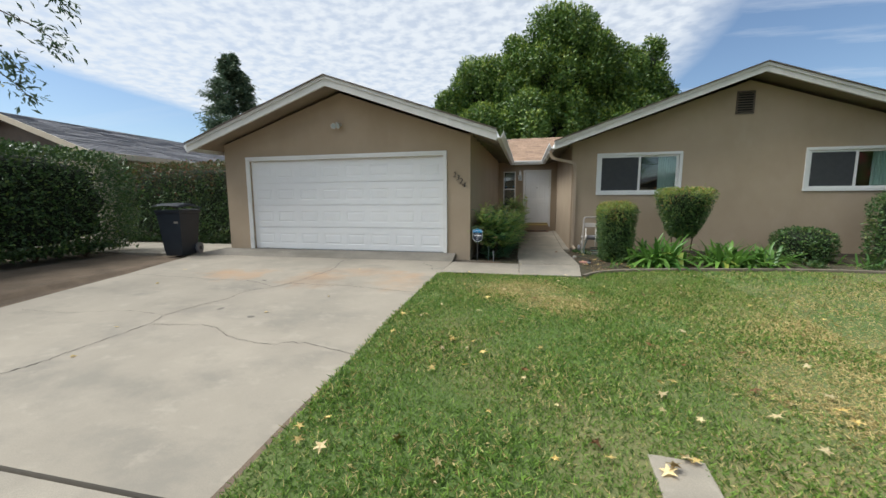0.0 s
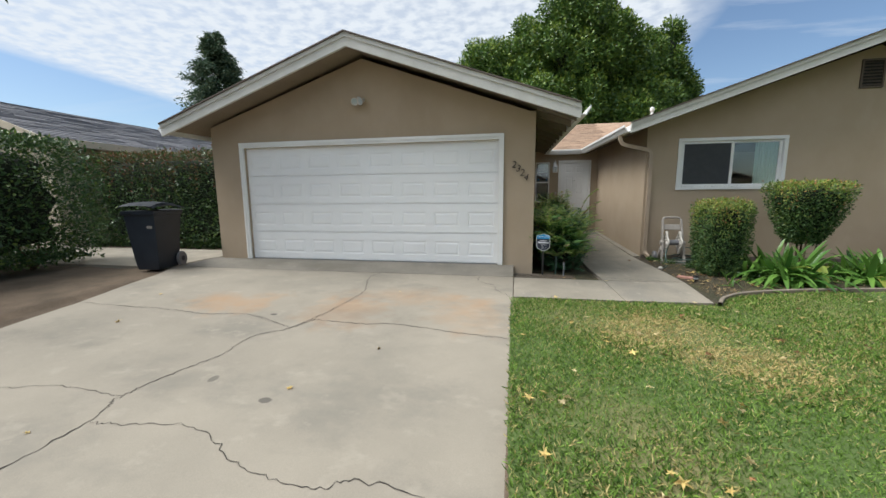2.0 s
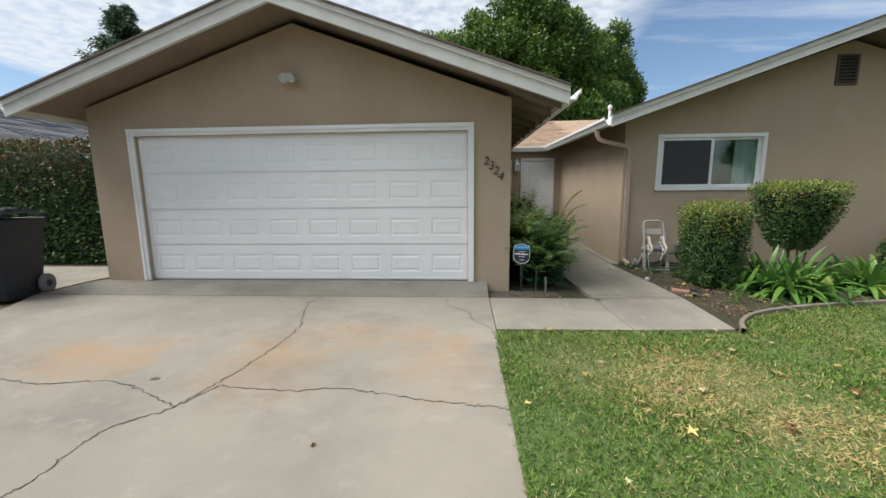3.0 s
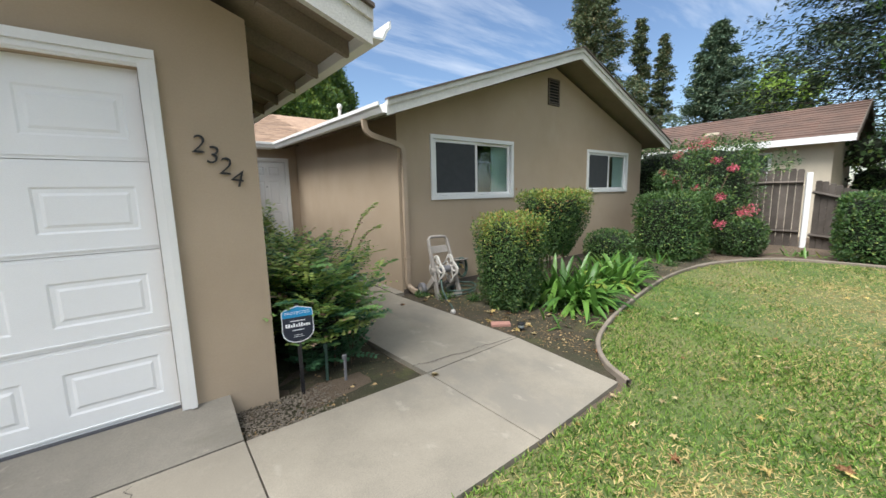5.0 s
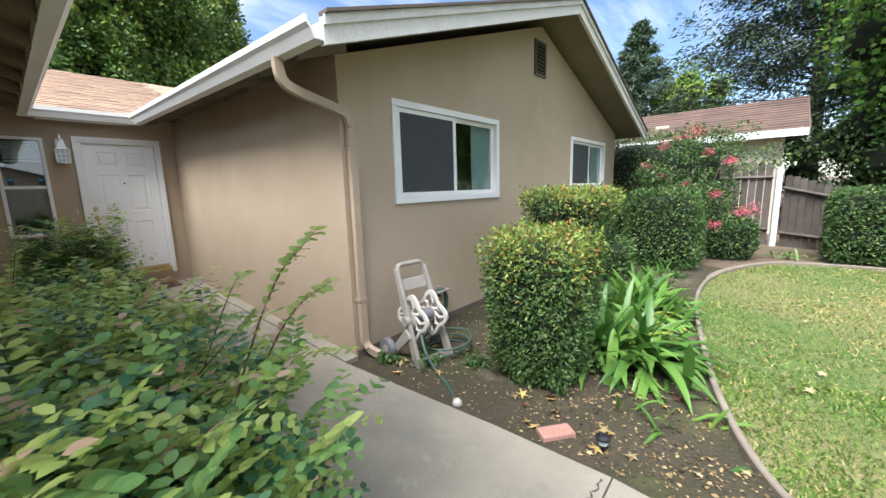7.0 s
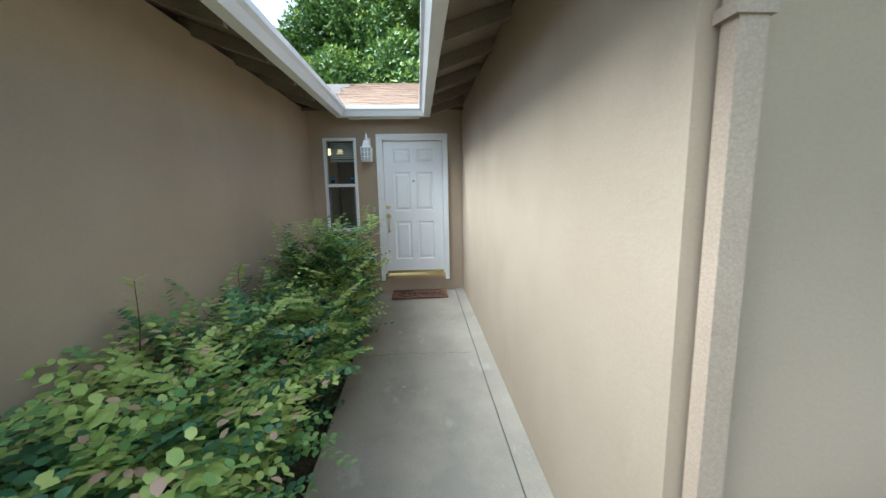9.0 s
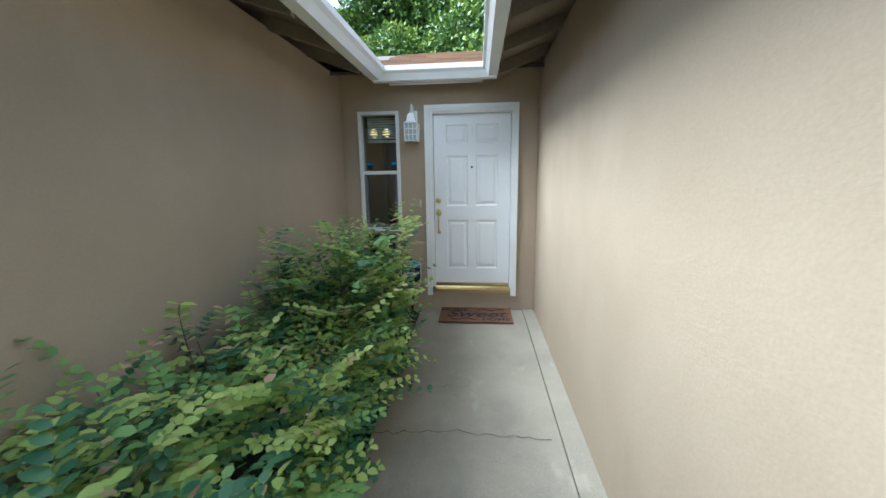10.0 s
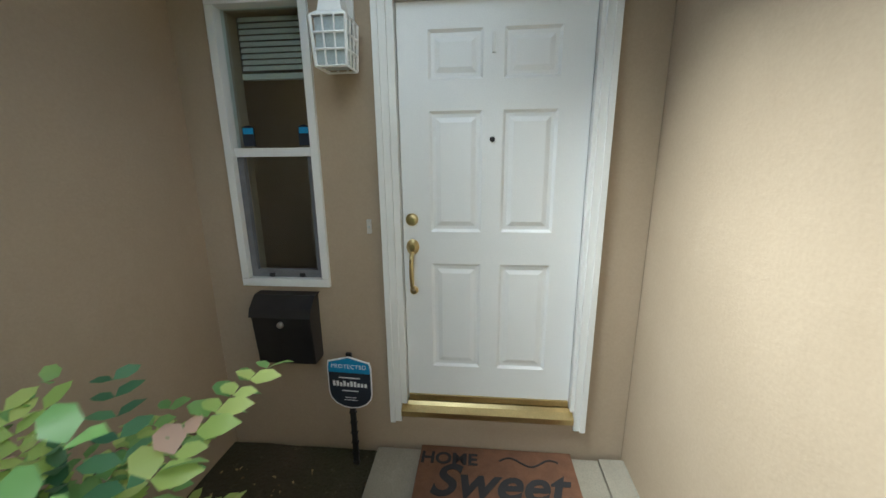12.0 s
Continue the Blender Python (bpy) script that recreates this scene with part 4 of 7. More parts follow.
def front_door():
    x0, x1, z0, z1 = FD[0] + 0.035, FD[1] - 0.02, FD[2] + 0.11, FD[3] - 0.02
    root = thing("door_1", ((x0 + x1) / 2, YD + 0.03, FD[2]), "white six-panel front door with brass hardware, closed", "door", kind="structure")
    bm = bmesh.new()
    xm = (x0 + x1) / 2
    cols = ((x0 + 0.135, x0 + 0.375), (x1 - 0.375, x1 - 0.135))
    rows_ = ((0.20, 0.76), (0.92, 1.47), (1.60, 1.80))
    holes = [(a, b, z0 + c, z0 + d) for a, b in cols for c, d in rows_]
    wall_panel(bm, "x", YD + 0.03, 0.045, x0, x1, z0, z1, holes)
    leaf = part("door_leaf", bm, "door_white", root)
    for a, b, c, d in holes:
        bm = bmesh.new()
        prev = None
        for off, y in ((0.0, 0.031), (0.012, 0.041), (0.028, 0.041), (0.05, 0.033)):
            ring = [bm.verts.new(p) for p in ((a + off, YD + y, c + off), (b - off, YD + y, c + off), (b - off, YD + y, d - off), (a + off, YD + y, d - off))]
            if prev:
                for k in range(4):
                    bm.faces.new((prev[k], prev[(k + 1) % 4], ring[(k + 1) % 4], ring[k]))
            prev = ring
        bm.faces.new(prev)
        part("panel", bm, "door_white", leaf)
    part("jamb", bx(FD[0], YD - 0.01, FD[2] + 0.1, FD[0] + 0.03, YD + 0.09, FD[3]), "white", root)
    part("jamb", bx(FD[1] - 0.016, YD - 0.01, FD[2] + 0.1, FD[1], YD + 0.09, FD[3]), "white", root)
    part("jamb", bx(FD[0] + 0.031, YD - 0.01, FD[3] - 0.016, FD[1] - 0.017, YD + 0.09, FD[3]), "white", root)
    bm = bmesh.new()
    prism(bm, [(YD - 0.035, FD[2] + 0.04), (YD + 0.09, FD[2] + 0.04), (YD + 0.09, FD[2] + 0.10), (YD + 0.02, FD[2] + 0.10), (YD + 0.005, FD[2] + 0.085), (YD - 0.035, FD[2] + 0.07)], "x", FD[0] + 0.002, FD[1] - 0.002)
    part("threshold", bm, "brass", root, "worn brass threshold")
    part("threshold_base", bx(FD[0] + 0.002, YD - 0.022, FD[2] - 0.01, FD[1] - 0.002, YD + 0.09, FD[2] + 0.039), "stucco", root, "tan rendered step under the threshold")
    part("door_sweep", bx(x0 + 0.004, YD + 0.018, z0, x1 - 0.004, YD + 0.029, z0 + 0.03), "brass", root, "brass door sweep")
    hx = x0 + 0.045
    part("deadbolt", lathe([(0.03, 0), (0.03, 0.012), (0.024, 0.02), (0.012, 0.022)], 20, pose(hx, YD + 0.03, 1.61, 90)), "brass", root, smooth=False)
    hs = part("handle_set", lathe([(0.031, 0), (0.031, 0.01), (0.022, 0.018), (0.014, 0.03)], 20, pose(hx, YD + 0.03, 1.475, 90) @ Matrix.Diagonal((1, 1.25, 1, 1))), "brass", root)
    part("grip", tb(curve_pts([(hx, YD + 0.02, 1.455), (hx, YD - 0.025, 1.42), (hx, YD - 0.03, 1.34), (hx, YD - 0.015, 1.285), (hx, YD + 0.025, 1.255)], 5), 0.011, 10), "brass", hs, smooth=True)
    part("rose", lathe([(0.022, 0), (0.02, 0.01), (0.01, 0.014)], 18, pose(hx, YD + 0.03, 1.25, 90)), "brass", hs)
    part("peephole", lathe([(0.012, 0), (0.012, 0.006), (0.007, 0.008)], 14, pose(xm + 0.0, YD + 0.03, 1.975, 90)), "ink", root)
    part("wreath_hook", bx(xm - 0.008, YD + 0.018, 2.33, xm + 0.008, YD + 0.0295, 2.41), "white", root, "small white hook", bevel=0.003)


front_door()
casing("trim_front_door", FD[0], FD[1], FD[2] - 0.0, FD[3], YD, "white painted casing round the front door", w=0.058, t=0.025)


def sidelight():
    x0, x1, z0, z1 = SW
    root = thing("window_3", ((x0 + x1) / 2, YD, z0), "white single-hung sidelight window with half-raised blind", "window", kind="structure")
    for a, b, c, d in ((x0 - 0.03, x1 + 0.03, z1 - 0.005, z1 + 0.03), (x0 - 0.03, x1 + 0.03, z0 - 0.035, z0 + 0.005), (x0 - 0.03, x0 + 0.008, z0 + 0.006, z1 - 0.006), (x1 - 0.008, x1 + 0.03, z0 + 0.006, z1 - 0.006)):
        part("window_frame", bx(a, YD - 0.02, c, b, YD + 0.06, d), "white", root, bevel=0.003)
    zm = 1.93
    part("meeting_rail", bx(x0 + 0.009, YD + 0.0, zm - 0.02, x1 - 0.009, YD + 0.05, zm + 0.02), "white", root)
    for a, b in ((x0 + 0.03, zm), ):
        bm = bmesh.new()
        for q in ((x0 + 0.009, x0 + 0.04, z0 + 0.007, zm - 0.021), (x1 - 0.04, x1 - 0.009, z0 + 0.007, zm - 0.021), (x0 + 0.041, x1 - 0.041, z0 + 0.007, z0 + 0.045)):
            box(bm, q[0], YD + 0.012, q[2], q[1], YD + 0.04, q[3])
        sash = part("sash", bm, "grey_plastic", root, "grey screen frame of the lower sash")
        for xx in (x0 + 0.12, x1 - 0.12):
            part("latch", bx(xx - 0.012, YD + 0.0, z0 + 0.01, xx + 0.012, YD + 0.0115, z0 + 0.028), "ink", sash)
    p1 = part("pane", bx(x0 + 0.01, YD + 0.03, zm + 0.02, x1 - 0.01, YD + 0.034, z1 - 0.01), "glass", root)
    p2 = part("pane", bx(x0 + 0.041, YD + 0.043, z0 + 0.046, x1 - 0.041, YD + 0.047, zm - 0.021), "glass", root)
    p1.visible_shadow = p2.visible_shadow = False
    for i in range(9):
        z = z1 - 0.03 - i * 0.026
        part("blind_slat", bx(x0 + 0.045, -0.012, -0.001, x1 - 0.012, 0.012, 0.001, m=Matrix.Translation((0, YD + 0.10, z)) @ pose(0, 0, 0, 62)), "blind", root)
    part("blind_rail", bx(x0 + 0.045, YD + 0.085, z1 - 0.29, x1 - 0.012, YD + 0.115, z1 - 0.265), "blind", root)
    for xx, ww in ((x0 + 0.075, 0.055), (x1 - 0.05, 0.05)):
        st = part("window_sticker", pr([(xx - ww / 2 - 0.004, zm + 0.03), (xx + ww / 2, zm + 0.03), (xx + ww / 2, zm + 0.115), (xx, zm + 0.125), (xx - ww / 2 - 0.004, zm + 0.115)], "y", YD + 0.026, YD + 0.0292), "sign_dark", root, "small blue and navy window sticker")
        part("band", bx(xx - ww / 2 + 0.002, YD + 0.0245, zm + 0.085, xx + ww / 2 - 0.004, YD + 0.0255, zm + 0.112), "sign_blue", st)


sidelight()

# ---- plants ----
GREEN = {
    "hedge": leaf_mat("hedge_leaf", (0.026, 0.062, 0.020), (0.085, 0.155, 0.042), (0.16, 0.23, 0.055), 0.33, 0.18, hot=0.10),
    "hedge_bloom": leaf_mat("hedge_leaf_bronze", (0.05, 0.07, 0.02), (0.12, 0.11, 0.035), (0.22, 0.10, 0.05), 0.5, 0.2, hot=0.3),
    "box": leaf_mat("clipped_leaf", (0.026, 0.068, 0.022), (0.105, 0.19, 0.048), (0.20, 0.25, 0.065), 0.45, 0.2, hot=0.08),
    "box_top": leaf_mat("clipped_leaf_new", (0.15, 0.26, 0.045), (0.34, 0.36, 0.075), (0.45, 0.22, 0.08), 0.4, 0.3, hot=0.14),
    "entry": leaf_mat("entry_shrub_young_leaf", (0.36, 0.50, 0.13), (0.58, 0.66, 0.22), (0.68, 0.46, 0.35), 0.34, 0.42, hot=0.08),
    # dark green that also paints the shade low and deep in the shrub
    "entry_dark": leaf_mat("entry_shrub_shade_leaf", (0.045, 0.125, 0.065), (0.11, 0.235, 0.11), None, 0.34, 0.22),
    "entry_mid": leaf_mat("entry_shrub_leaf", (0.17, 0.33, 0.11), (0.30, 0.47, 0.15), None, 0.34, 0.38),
    "strap": leaf_mat("strap_leaf", (0.05, 0.135, 0.026), (0.17, 0.32, 0.06), (0.30, 0.34, 0.07), 0.30, 0.3, hot=0.06, single=True),
    "tree": leaf_mat("broad_tree_leaf", (0.036, 0.09, 0.02), (0.125, 0.22, 0.036), (0.22, 0.31, 0.05), 0.40, 0.15, hot=0.12),
    # new-leaf colour that also carries the sunlit look of the clump tops
    "tree_new_lit": leaf_mat("broad_tree_new_lit_leaf", (0.14, 0.235, 0.034), (0.31, 0.38, 0.06), None, 0.42, 0.2),
    "maple": leaf_mat("star_tree_leaf", (0.040, 0.120, 0.022), (0.160, 0.320, 0.048), (0.320, 0.480, 0.080), 0.42, 0.32, hot=0.1),
    "lime": leaf_mat("lime_tree_leaf", (0.156, 0.286, 0.039), (0.312, 0.442, 0.065), None, 0.45, 0.3),
    "conifer": leaf_mat("conifer_needle", (0.05, 0.095, 0.058), (0.14, 0.205, 0.12), (0.20, 0.24, 0.13), 0.6, 0.15, hot=0.1),
    "pine": leaf_mat("pine_needle", (0.028, 0.058, 0.034), (0.085, 0.125, 0.065), (0.13, 0.16, 0.085), 0.6, 0.12, hot=0.08),
    "redwood": leaf_mat("redwood_needle", (0.055, 0.09, 0.045), (0.16, 0.20, 0.095), (0.26, 0.225, 0.11), 0.6, 0.15, hot=0.15),
    "pink": leaf_mat("pink_petal", (0.60, 0.10, 0.16), (0.72, 0.22, 0.28), (0.5, 0.06, 0.10), 0.6, 0.3, hot=0.2),
    "grass": leaf_mat("grass_blade", (0.045, 0.108, 0.018), (0.275, 0.44, 0.078), (0.50, 0.44, 0.18), 0.5, 0.3, hot=0.12),
    "straw": leaf_mat("dry_grass_blade", (0.435, 0.348, 0.145), (0.667, 0.536, 0.246), (0.232, 0.319, 0.072), 0.7, 0.25, hot=0.22),
}
GREEN["litter"] = leaf_mat("leaf_litter", (0.10, 0.06, 0.03), (0.40, 0.29, 0.14), (0.05, 0.04, 0.025), 0.9, 0.05, hot=0.3)
# near-black core colour: the shade between leaves is put into this material
M["inner"] = make_mat("painted_inner_shade", (0.016, 0.026, 0.010), (0.010, 0.014, 0.007), 1.0, scale=8, fine=40, bump=1.0, bump_dist=0.03)
rng = np.random.default_rng(7)


def unit(v):
    return v / np.maximum(np.linalg.norm(v, axis=1, keepdims=True), 1e-9)


def leaves(name, P, D, N, L, ratio, material, parent, label="", kind="stuff", oval=False):
    """One mesh of folded leaves at the points P, along D, facing N, of lengths L."""
    D, N = unit(D), unit(N)
    S = unit(np.cross(D, N))
    U = np.cross(S, D)
    L = L[:, None]
    n = len(P)
    V = np.stack([P, P + D * L * 0.48 + S * L * ratio * 0.5 + U * L * 0.08, P + D * L - U * L * 0.06, P + D * L * 0.48 - S * L * ratio * 0.5 + U * L * 0.08], 1).reshape(-1, 3)
    if oval:                                       # six-sided leaf, bent down towards the tip
        h = L * ratio * 0.5
        V = np.stack([P, P + D * L * 0.3 + S * h * 0.92 + U * L * 0.05, P + D * L * 0.7 + S * h * 0.82 + U * L * 0.03, P + D * L - U * L * 0.10,
                      P + D * L * 0.7 - S * h * 0.82 + U * L * 0.03, P + D * L * 0.3 - S * h * 0.92 + U * L * 0.05], 1).reshape(-1, 3)
    i = np.arange(n) * (6 if oval else 4)
    F = np.concatenate([np.stack([i + a for a in t_], 1) for t_ in ((0, 1, 5), (1, 2, 5), (2, 4, 5), (2, 3, 4))]) if oval else np.concatenate([np.stack([i, i + 1, i + 2], 1), np.stack([i, i + 2, i + 3], 1)])
    me = bpy.data.meshes.new(name)
    me.vertices.add(len(V)), me.loops.add(len(F) * 3), me.polygons.add(len(F))
    me.vertices.foreach_set("co", V.astype(np.float32).ravel())
    me.loops.foreach_set("vertex_index", F.astype(np.int32).ravel())
    me.polygons.foreach_set("loop_start", np.arange(0, len(F) * 3, 3, dtype=np.int32))
    me.update(calc_edges=True)
    ob = link_mesh(name, me, GREEN[material], parent, label)
    ob["kind"] = kind
    return ob


def shell_points(n, centre, half, p=5.0, taper=1.0, depth=0.12, lump=0.06, freq=2.2):
    """Points just inside the surface of a rounded block, uneven like a clipped shrub, with outward directions."""
    d = unit(rng.normal(size=(n, 3)))
    if p > 3:                                      # even cover over the six faces of a block
        hx, hy, hz = half
        f = rng.choice(3, size=n, p=np.array([hy * hz, hx * hz, hx * hy]) / (hy * hz + hx * hz + hx * hy))
        q = rng.uniform(-1, 1, (n, 3))
        q[np.arange(n), f] = np.where(rng.random(n) < 0.5, -1.0, 1.0)
        d = unit(q)
    r = (np.abs(d) ** p).sum(1) ** (-1 / p)
    q = d * r[:, None]
    k = 1 - depth * rng.random(n) ** 1.5 + rng.normal(size=n) * 0.025 + 0.09 * (rng.random(n) < 0.05) * rng.random(n)
    k += lump * np.sin(q[:, 0] * freq * 2.3 + centre[0]) * np.sin(q[:, 1] * freq * 2.9 + 1.3) * np.cos(q[:, 2] * freq * 2.1 + 0.4)
    q = q * k[:, None]
    t = taper + (1 - taper) * (q[:, 2:3] * 0.5 + 0.5)
    q[:, :2] *= t
    g = np.sign(d) * np.abs(d) ** (p - 1) / np.array(half)
    return np.array(centre) + q * np.array(half), unit(g)


# solid body filling a shrub, coloured as the shade between its leaves
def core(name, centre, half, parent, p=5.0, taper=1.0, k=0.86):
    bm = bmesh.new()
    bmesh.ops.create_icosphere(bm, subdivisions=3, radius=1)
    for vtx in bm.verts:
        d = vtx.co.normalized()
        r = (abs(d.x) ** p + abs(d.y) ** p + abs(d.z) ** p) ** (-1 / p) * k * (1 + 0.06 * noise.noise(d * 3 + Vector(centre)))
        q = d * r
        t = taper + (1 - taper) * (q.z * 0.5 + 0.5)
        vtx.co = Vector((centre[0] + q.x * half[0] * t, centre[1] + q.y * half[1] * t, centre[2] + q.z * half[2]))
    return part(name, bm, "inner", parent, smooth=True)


def shrub(name, centre, half, n, size, material, label, category="shrub", group="", p=5.0, taper=1.0, top=None, stems=True, ratio=0.5, lump=0.06, depth=0.14):
    cx, cy, cz = centre
    base = lawn_z(cy) - 0.02
    root = thing(name, (cx, cy, base), label, category, group)
    core("shade_core", centre, half, root, p, taper, 0.82)
    P, G = shell_points(n, centre, half, p, taper, depth, lump)
    low = P[:, 2] < base + 0.02
    P[low, 2] = base + 0.02 + rng.random(low.sum()) * 0.05
    D = G * 0.7 + rng.normal(size=(n, 3)) * 0.55 + np.array([0, 0, 0.15])
    N = G + rng.normal(size=(n, 3)) * 0.45 + np.array([0, 0, 0.5])
    L = size * (0.6 + 0.8 * rng.random(n))
    is_top = rng.random(n) < np.clip((P[:, 2] - cz) / half[2] * 1.05 - 0.12 + 0.25 * np.sin(P[:, 0] * 9) * np.sin(P[:, 1] * 8 + 1), 0, 0.85) ** 1.4 if top else np.zeros(n, bool)
    leaves("foliage", P[~is_top], D[~is_top], N[~is_top], L[~is_top], ratio, material, root)
    if top:
        leaves("top_growth", P[is_top], D[is_top], N[is_top], L[is_top], ratio, top, root, "yellow-green new growth")
    if stems:
        bm = bmesh.new()
        for _ in range(max(5, int(5 * half[0]))):
            a = rng.random() * 6.28
            rx, ry = half[0] * 0.45 * math.cos(a), half[1] * 0.45 * math.sin(a)
            tube(bm, [(cx + rx * 0.6, cy + ry * 0.6, base - 0.02), (cx + rx * 0.8, cy + ry * 0.8, (base + cz - half[2] * 0.3) / 2), (cx + rx, cy + ry, cz)], 0.018, 6, 0.01)
        part("branchwork", bm, "twig", root)["kind"] = "stuff"
    return root


# the tall clipped hedge left of the driveway, and its return behind the bin
HEDGE = shrub("hedge", (-9.75, -4.7, 1.52), (0.95, 4.75, 1.18), 60000, 0.075, "hedge", "tall dark green clipped hedge along the driveway", "hedge", p=9, lump=0.03, depth=0.1)
shrub("hedge", (-9.4, 2.75, 1.46), (3.1, 0.75, 1.30), 34000, 0.075, "hedge", "tall dark green hedge behind the waste bin", "hedge", p=9, top="hedge_bloom", lump=0.03, depth=0.1)


def hedge_trunks():
    for y in (-7.6, -6.2, -4.7, -3.3, -2.0, -1.0):
        bm = bmesh.new()
        for s in (-1, 0.2, 1):
            tube(bm, [(-9.6, y, lawn_z(y) - 0.03), (-9.45 + 0.1 * s, y + 0.12 * s, 0.5), (-9.4 + 0.25 * s, y + 0.3 * s, 0.95)], 0.03, 6, 0.012)
        part("forked_stem", bm, "twig", HEDGE, "forked grey-brown stem rising from bare soil")


hedge_trunks()
shrub("box_shrub", (3.06, 0.41, 0.80), (0.365, 0.44, 0.64), 23000, 0.035, "box", "square clipped shrub with yellow-green new tips", group="clipped shrubs", p=5, taper=0.74, top="box_top", ratio=0.42, depth=0.3, lump=0.10)
shrub("vase_shrub", (4.45, 0.72, 1.22), (0.54, 0.52, 0.50), 18000, 0.038, "box", "flat-topped clipped shrub flaring outward", group="clipped shrubs", p=6, taper=0.42, top="box_top", ratio=0.45, depth=0.32, lump=0.10)
shrub("low_shrub", (6.9, 1.1, 0.52), (0.5, 0.42, 0.36), 4000, 0.05, "box", "low rounded green shrub at the wall", group="clipped shrubs", p=3)
shrub("box_hedge", (8.5, 0.55, 0.90), (0.62, 0.62, 0.72), 12000, 0.05, "box", "squat clipped green shrub by the house corner", group="clipped shrubs", p=6)
shrub("tall_hedge", (11.0, 1.2, 1.55), (0.85, 1.5, 1.35), 16000, 0.06, "hedge", "tall dark hedge beside the wooden fence", "hedge", p=6)
shrub("fence_shrub", (10.5, -2.5, 0.86), (0.52, 0.68, 0.66), 12000, 0.055, "box", "wide clipped shrub in front of the fence", group="clipped shrubs", p=7)
shrub("round_shrub", (9.9, -0.35, 0.58), (0.42, 0.48, 0.42), 4500, 0.05, "hedge", "low rounded shrub under the pink-flowering tree", p=3)


def crape_myrtle():
    root = thing("crape_myrtle", (9.25, 0.4, lawn_z(0) - 0.02), "small crape myrtle with pink flower clusters", "tree")
    for s in range(5):
        a = s * 1.27
        bm = tb([(9.25 + 0.05 * math.cos(a), 0.4 + 0.05 * math.sin(a), 0.15), (9.25 + 0.15 * math.cos(a), 0.35 + 0.15 * math.sin(a), 0.8), (9.3 + 0.5 * math.cos(a), 0.3 + 0.5 * math.sin(a), 2.0)], 0.022, 7, 0.007)
        part("stem", bm, "twig", root)
    P, G = [], []
    for i in range(22):
        c = np.array([9.35, 0.2, 1.65]) + rng.normal(size=3) * np.array([0.36, 0.42, 0.5])
        c[2] = np.clip(c[2], 0.8, 2.7)
        p_, g_ = shell_points(230, c, (0.28, 0.28, 0.24), 2.2, depth=0.6)
        P.append(p_), G.append(g_)
    P, G = np.concatenate(P), np.concatenate(G)
    leaves("crown", P, G + rng.normal(size=P.shape) * 0.6, G + np.array([0, 0, 0.7]), 0.06 * (0.6 + 0.8 * rng.random(len(P))), 0.5, "box", root)
    for x, y, z, r in ((9.2, 0.46, 2.62, 0.24), (9.2, 0.2, 2.70, 0.20), (9.2, 0.75, 2.45, 0.12), (9.15, 1.04, 2.07, 0.13), (9.15, 0.81, 1.88, 0.12), (9.1, 0.31, 1.7, 0.10),
                       (9.1, -0.15, 1.5, 0.13), (9.05, -0.18, 0.92, 0.13), (9.05, -0.56, 1.18, 0.15), (9.0, -0.73, 1.23, 0.17), (9.1, -0.35, 2.1, 0.1), (9.2, 0.0, 2.3, 0.11)):
        p_, g_ = shell_points(130, (x, y, z), (r * 0.9, r * 0.9, r * 0.75), 2.0, depth=0.9, lump=0.2)
        leaves("flower_head", p_, g_ + rng.normal(size=p_.shape) * 0.5, g_ + rng.normal(size=p_.shape) * 0.5, 0.026 * (0.6 + 0.8 * rng.random(130)), 0.9, "pink", root, "pink flower cluster")
crape_myrtle()


def strap_plant(x, y, n, length, label):
    """A clump of long arching strap leaves."""
    z0 = lawn_z(y) - 0.02
    root = thing("agapanthus", (x, y, z0), label, "plant", "strap-leaved clumps")
    for i in range(n):
        bm = bmesh.new()
        a = rng.random() * 2 * math.pi
        lean = 0.36 + 0.64 * rng.random() ** 0.8
        ln = length * (0.65 + 0.5 * rng.random())
        w = (0.026 + 0.016 * rng.random()) * min(1.0, length * 1.2)
        bx_, by_ = x + 0.16 * rng.normal(), y + 0.16 * rng.normal()
        d = Vector((math.cos(a), math.sin(a), 0))
        side = Vector((-d.y, d.x, 0))
        twist = rng.normal() * 0.25
        prev = None
        for k in range(8):
            t = k / 7
            out = ln * lean * (t - 0.12 * t * t)
            up = ln * (1.08 * t * (1 - 0.35 * lean) - (0.3 + 0.62 * lean) * t * t * lean)
            p = Vector((bx_, by_, z0)) + d * out + side * twist * ln * t * t * 0.4 + Vector((0, 0, max(up, 0.02)))
            ww = w * (0.75 + 0.6 * t) * (1 - t ** 3.5) + 0.001
            ring = [bm.verts.new(p - side * ww + Vector((0, 0, ww * 0.45))), bm.verts.new(p), bm.verts.new(p + side * ww + Vector((0, 0, ww * 0.45)))]
            if prev:
                bm.faces.new((prev[0], prev[1], ring[1], ring[0])), bm.faces.new((prev[1], prev[2], ring[2], ring[1]))
            prev = ring
        me = bpy.data.meshes.new("leaf")
        bm.to_mesh(me)
        bm.free()
        link_mesh("leaf", me, GREEN["strap"], root, smooth=True)
    return root


strap_plant(3.76, -0.06, 190, 0.88, "bright green strap-leaved agapanthus clump in the bed")
strap_plant(5.05, 0.12, 130, 0.80, "darker agapanthus clump further along the bed")
strap_plant(5.75, 0.25, 90, 0.72, "darker agapanthus clump further along the bed")
strap_plant(2.95, -0.55, 14, 0.34, "small sparse grassy tuft in the bed")
strap_plant(7.6, 0.5, 22, 0.4, "small sparse grassy tuft in the bed")
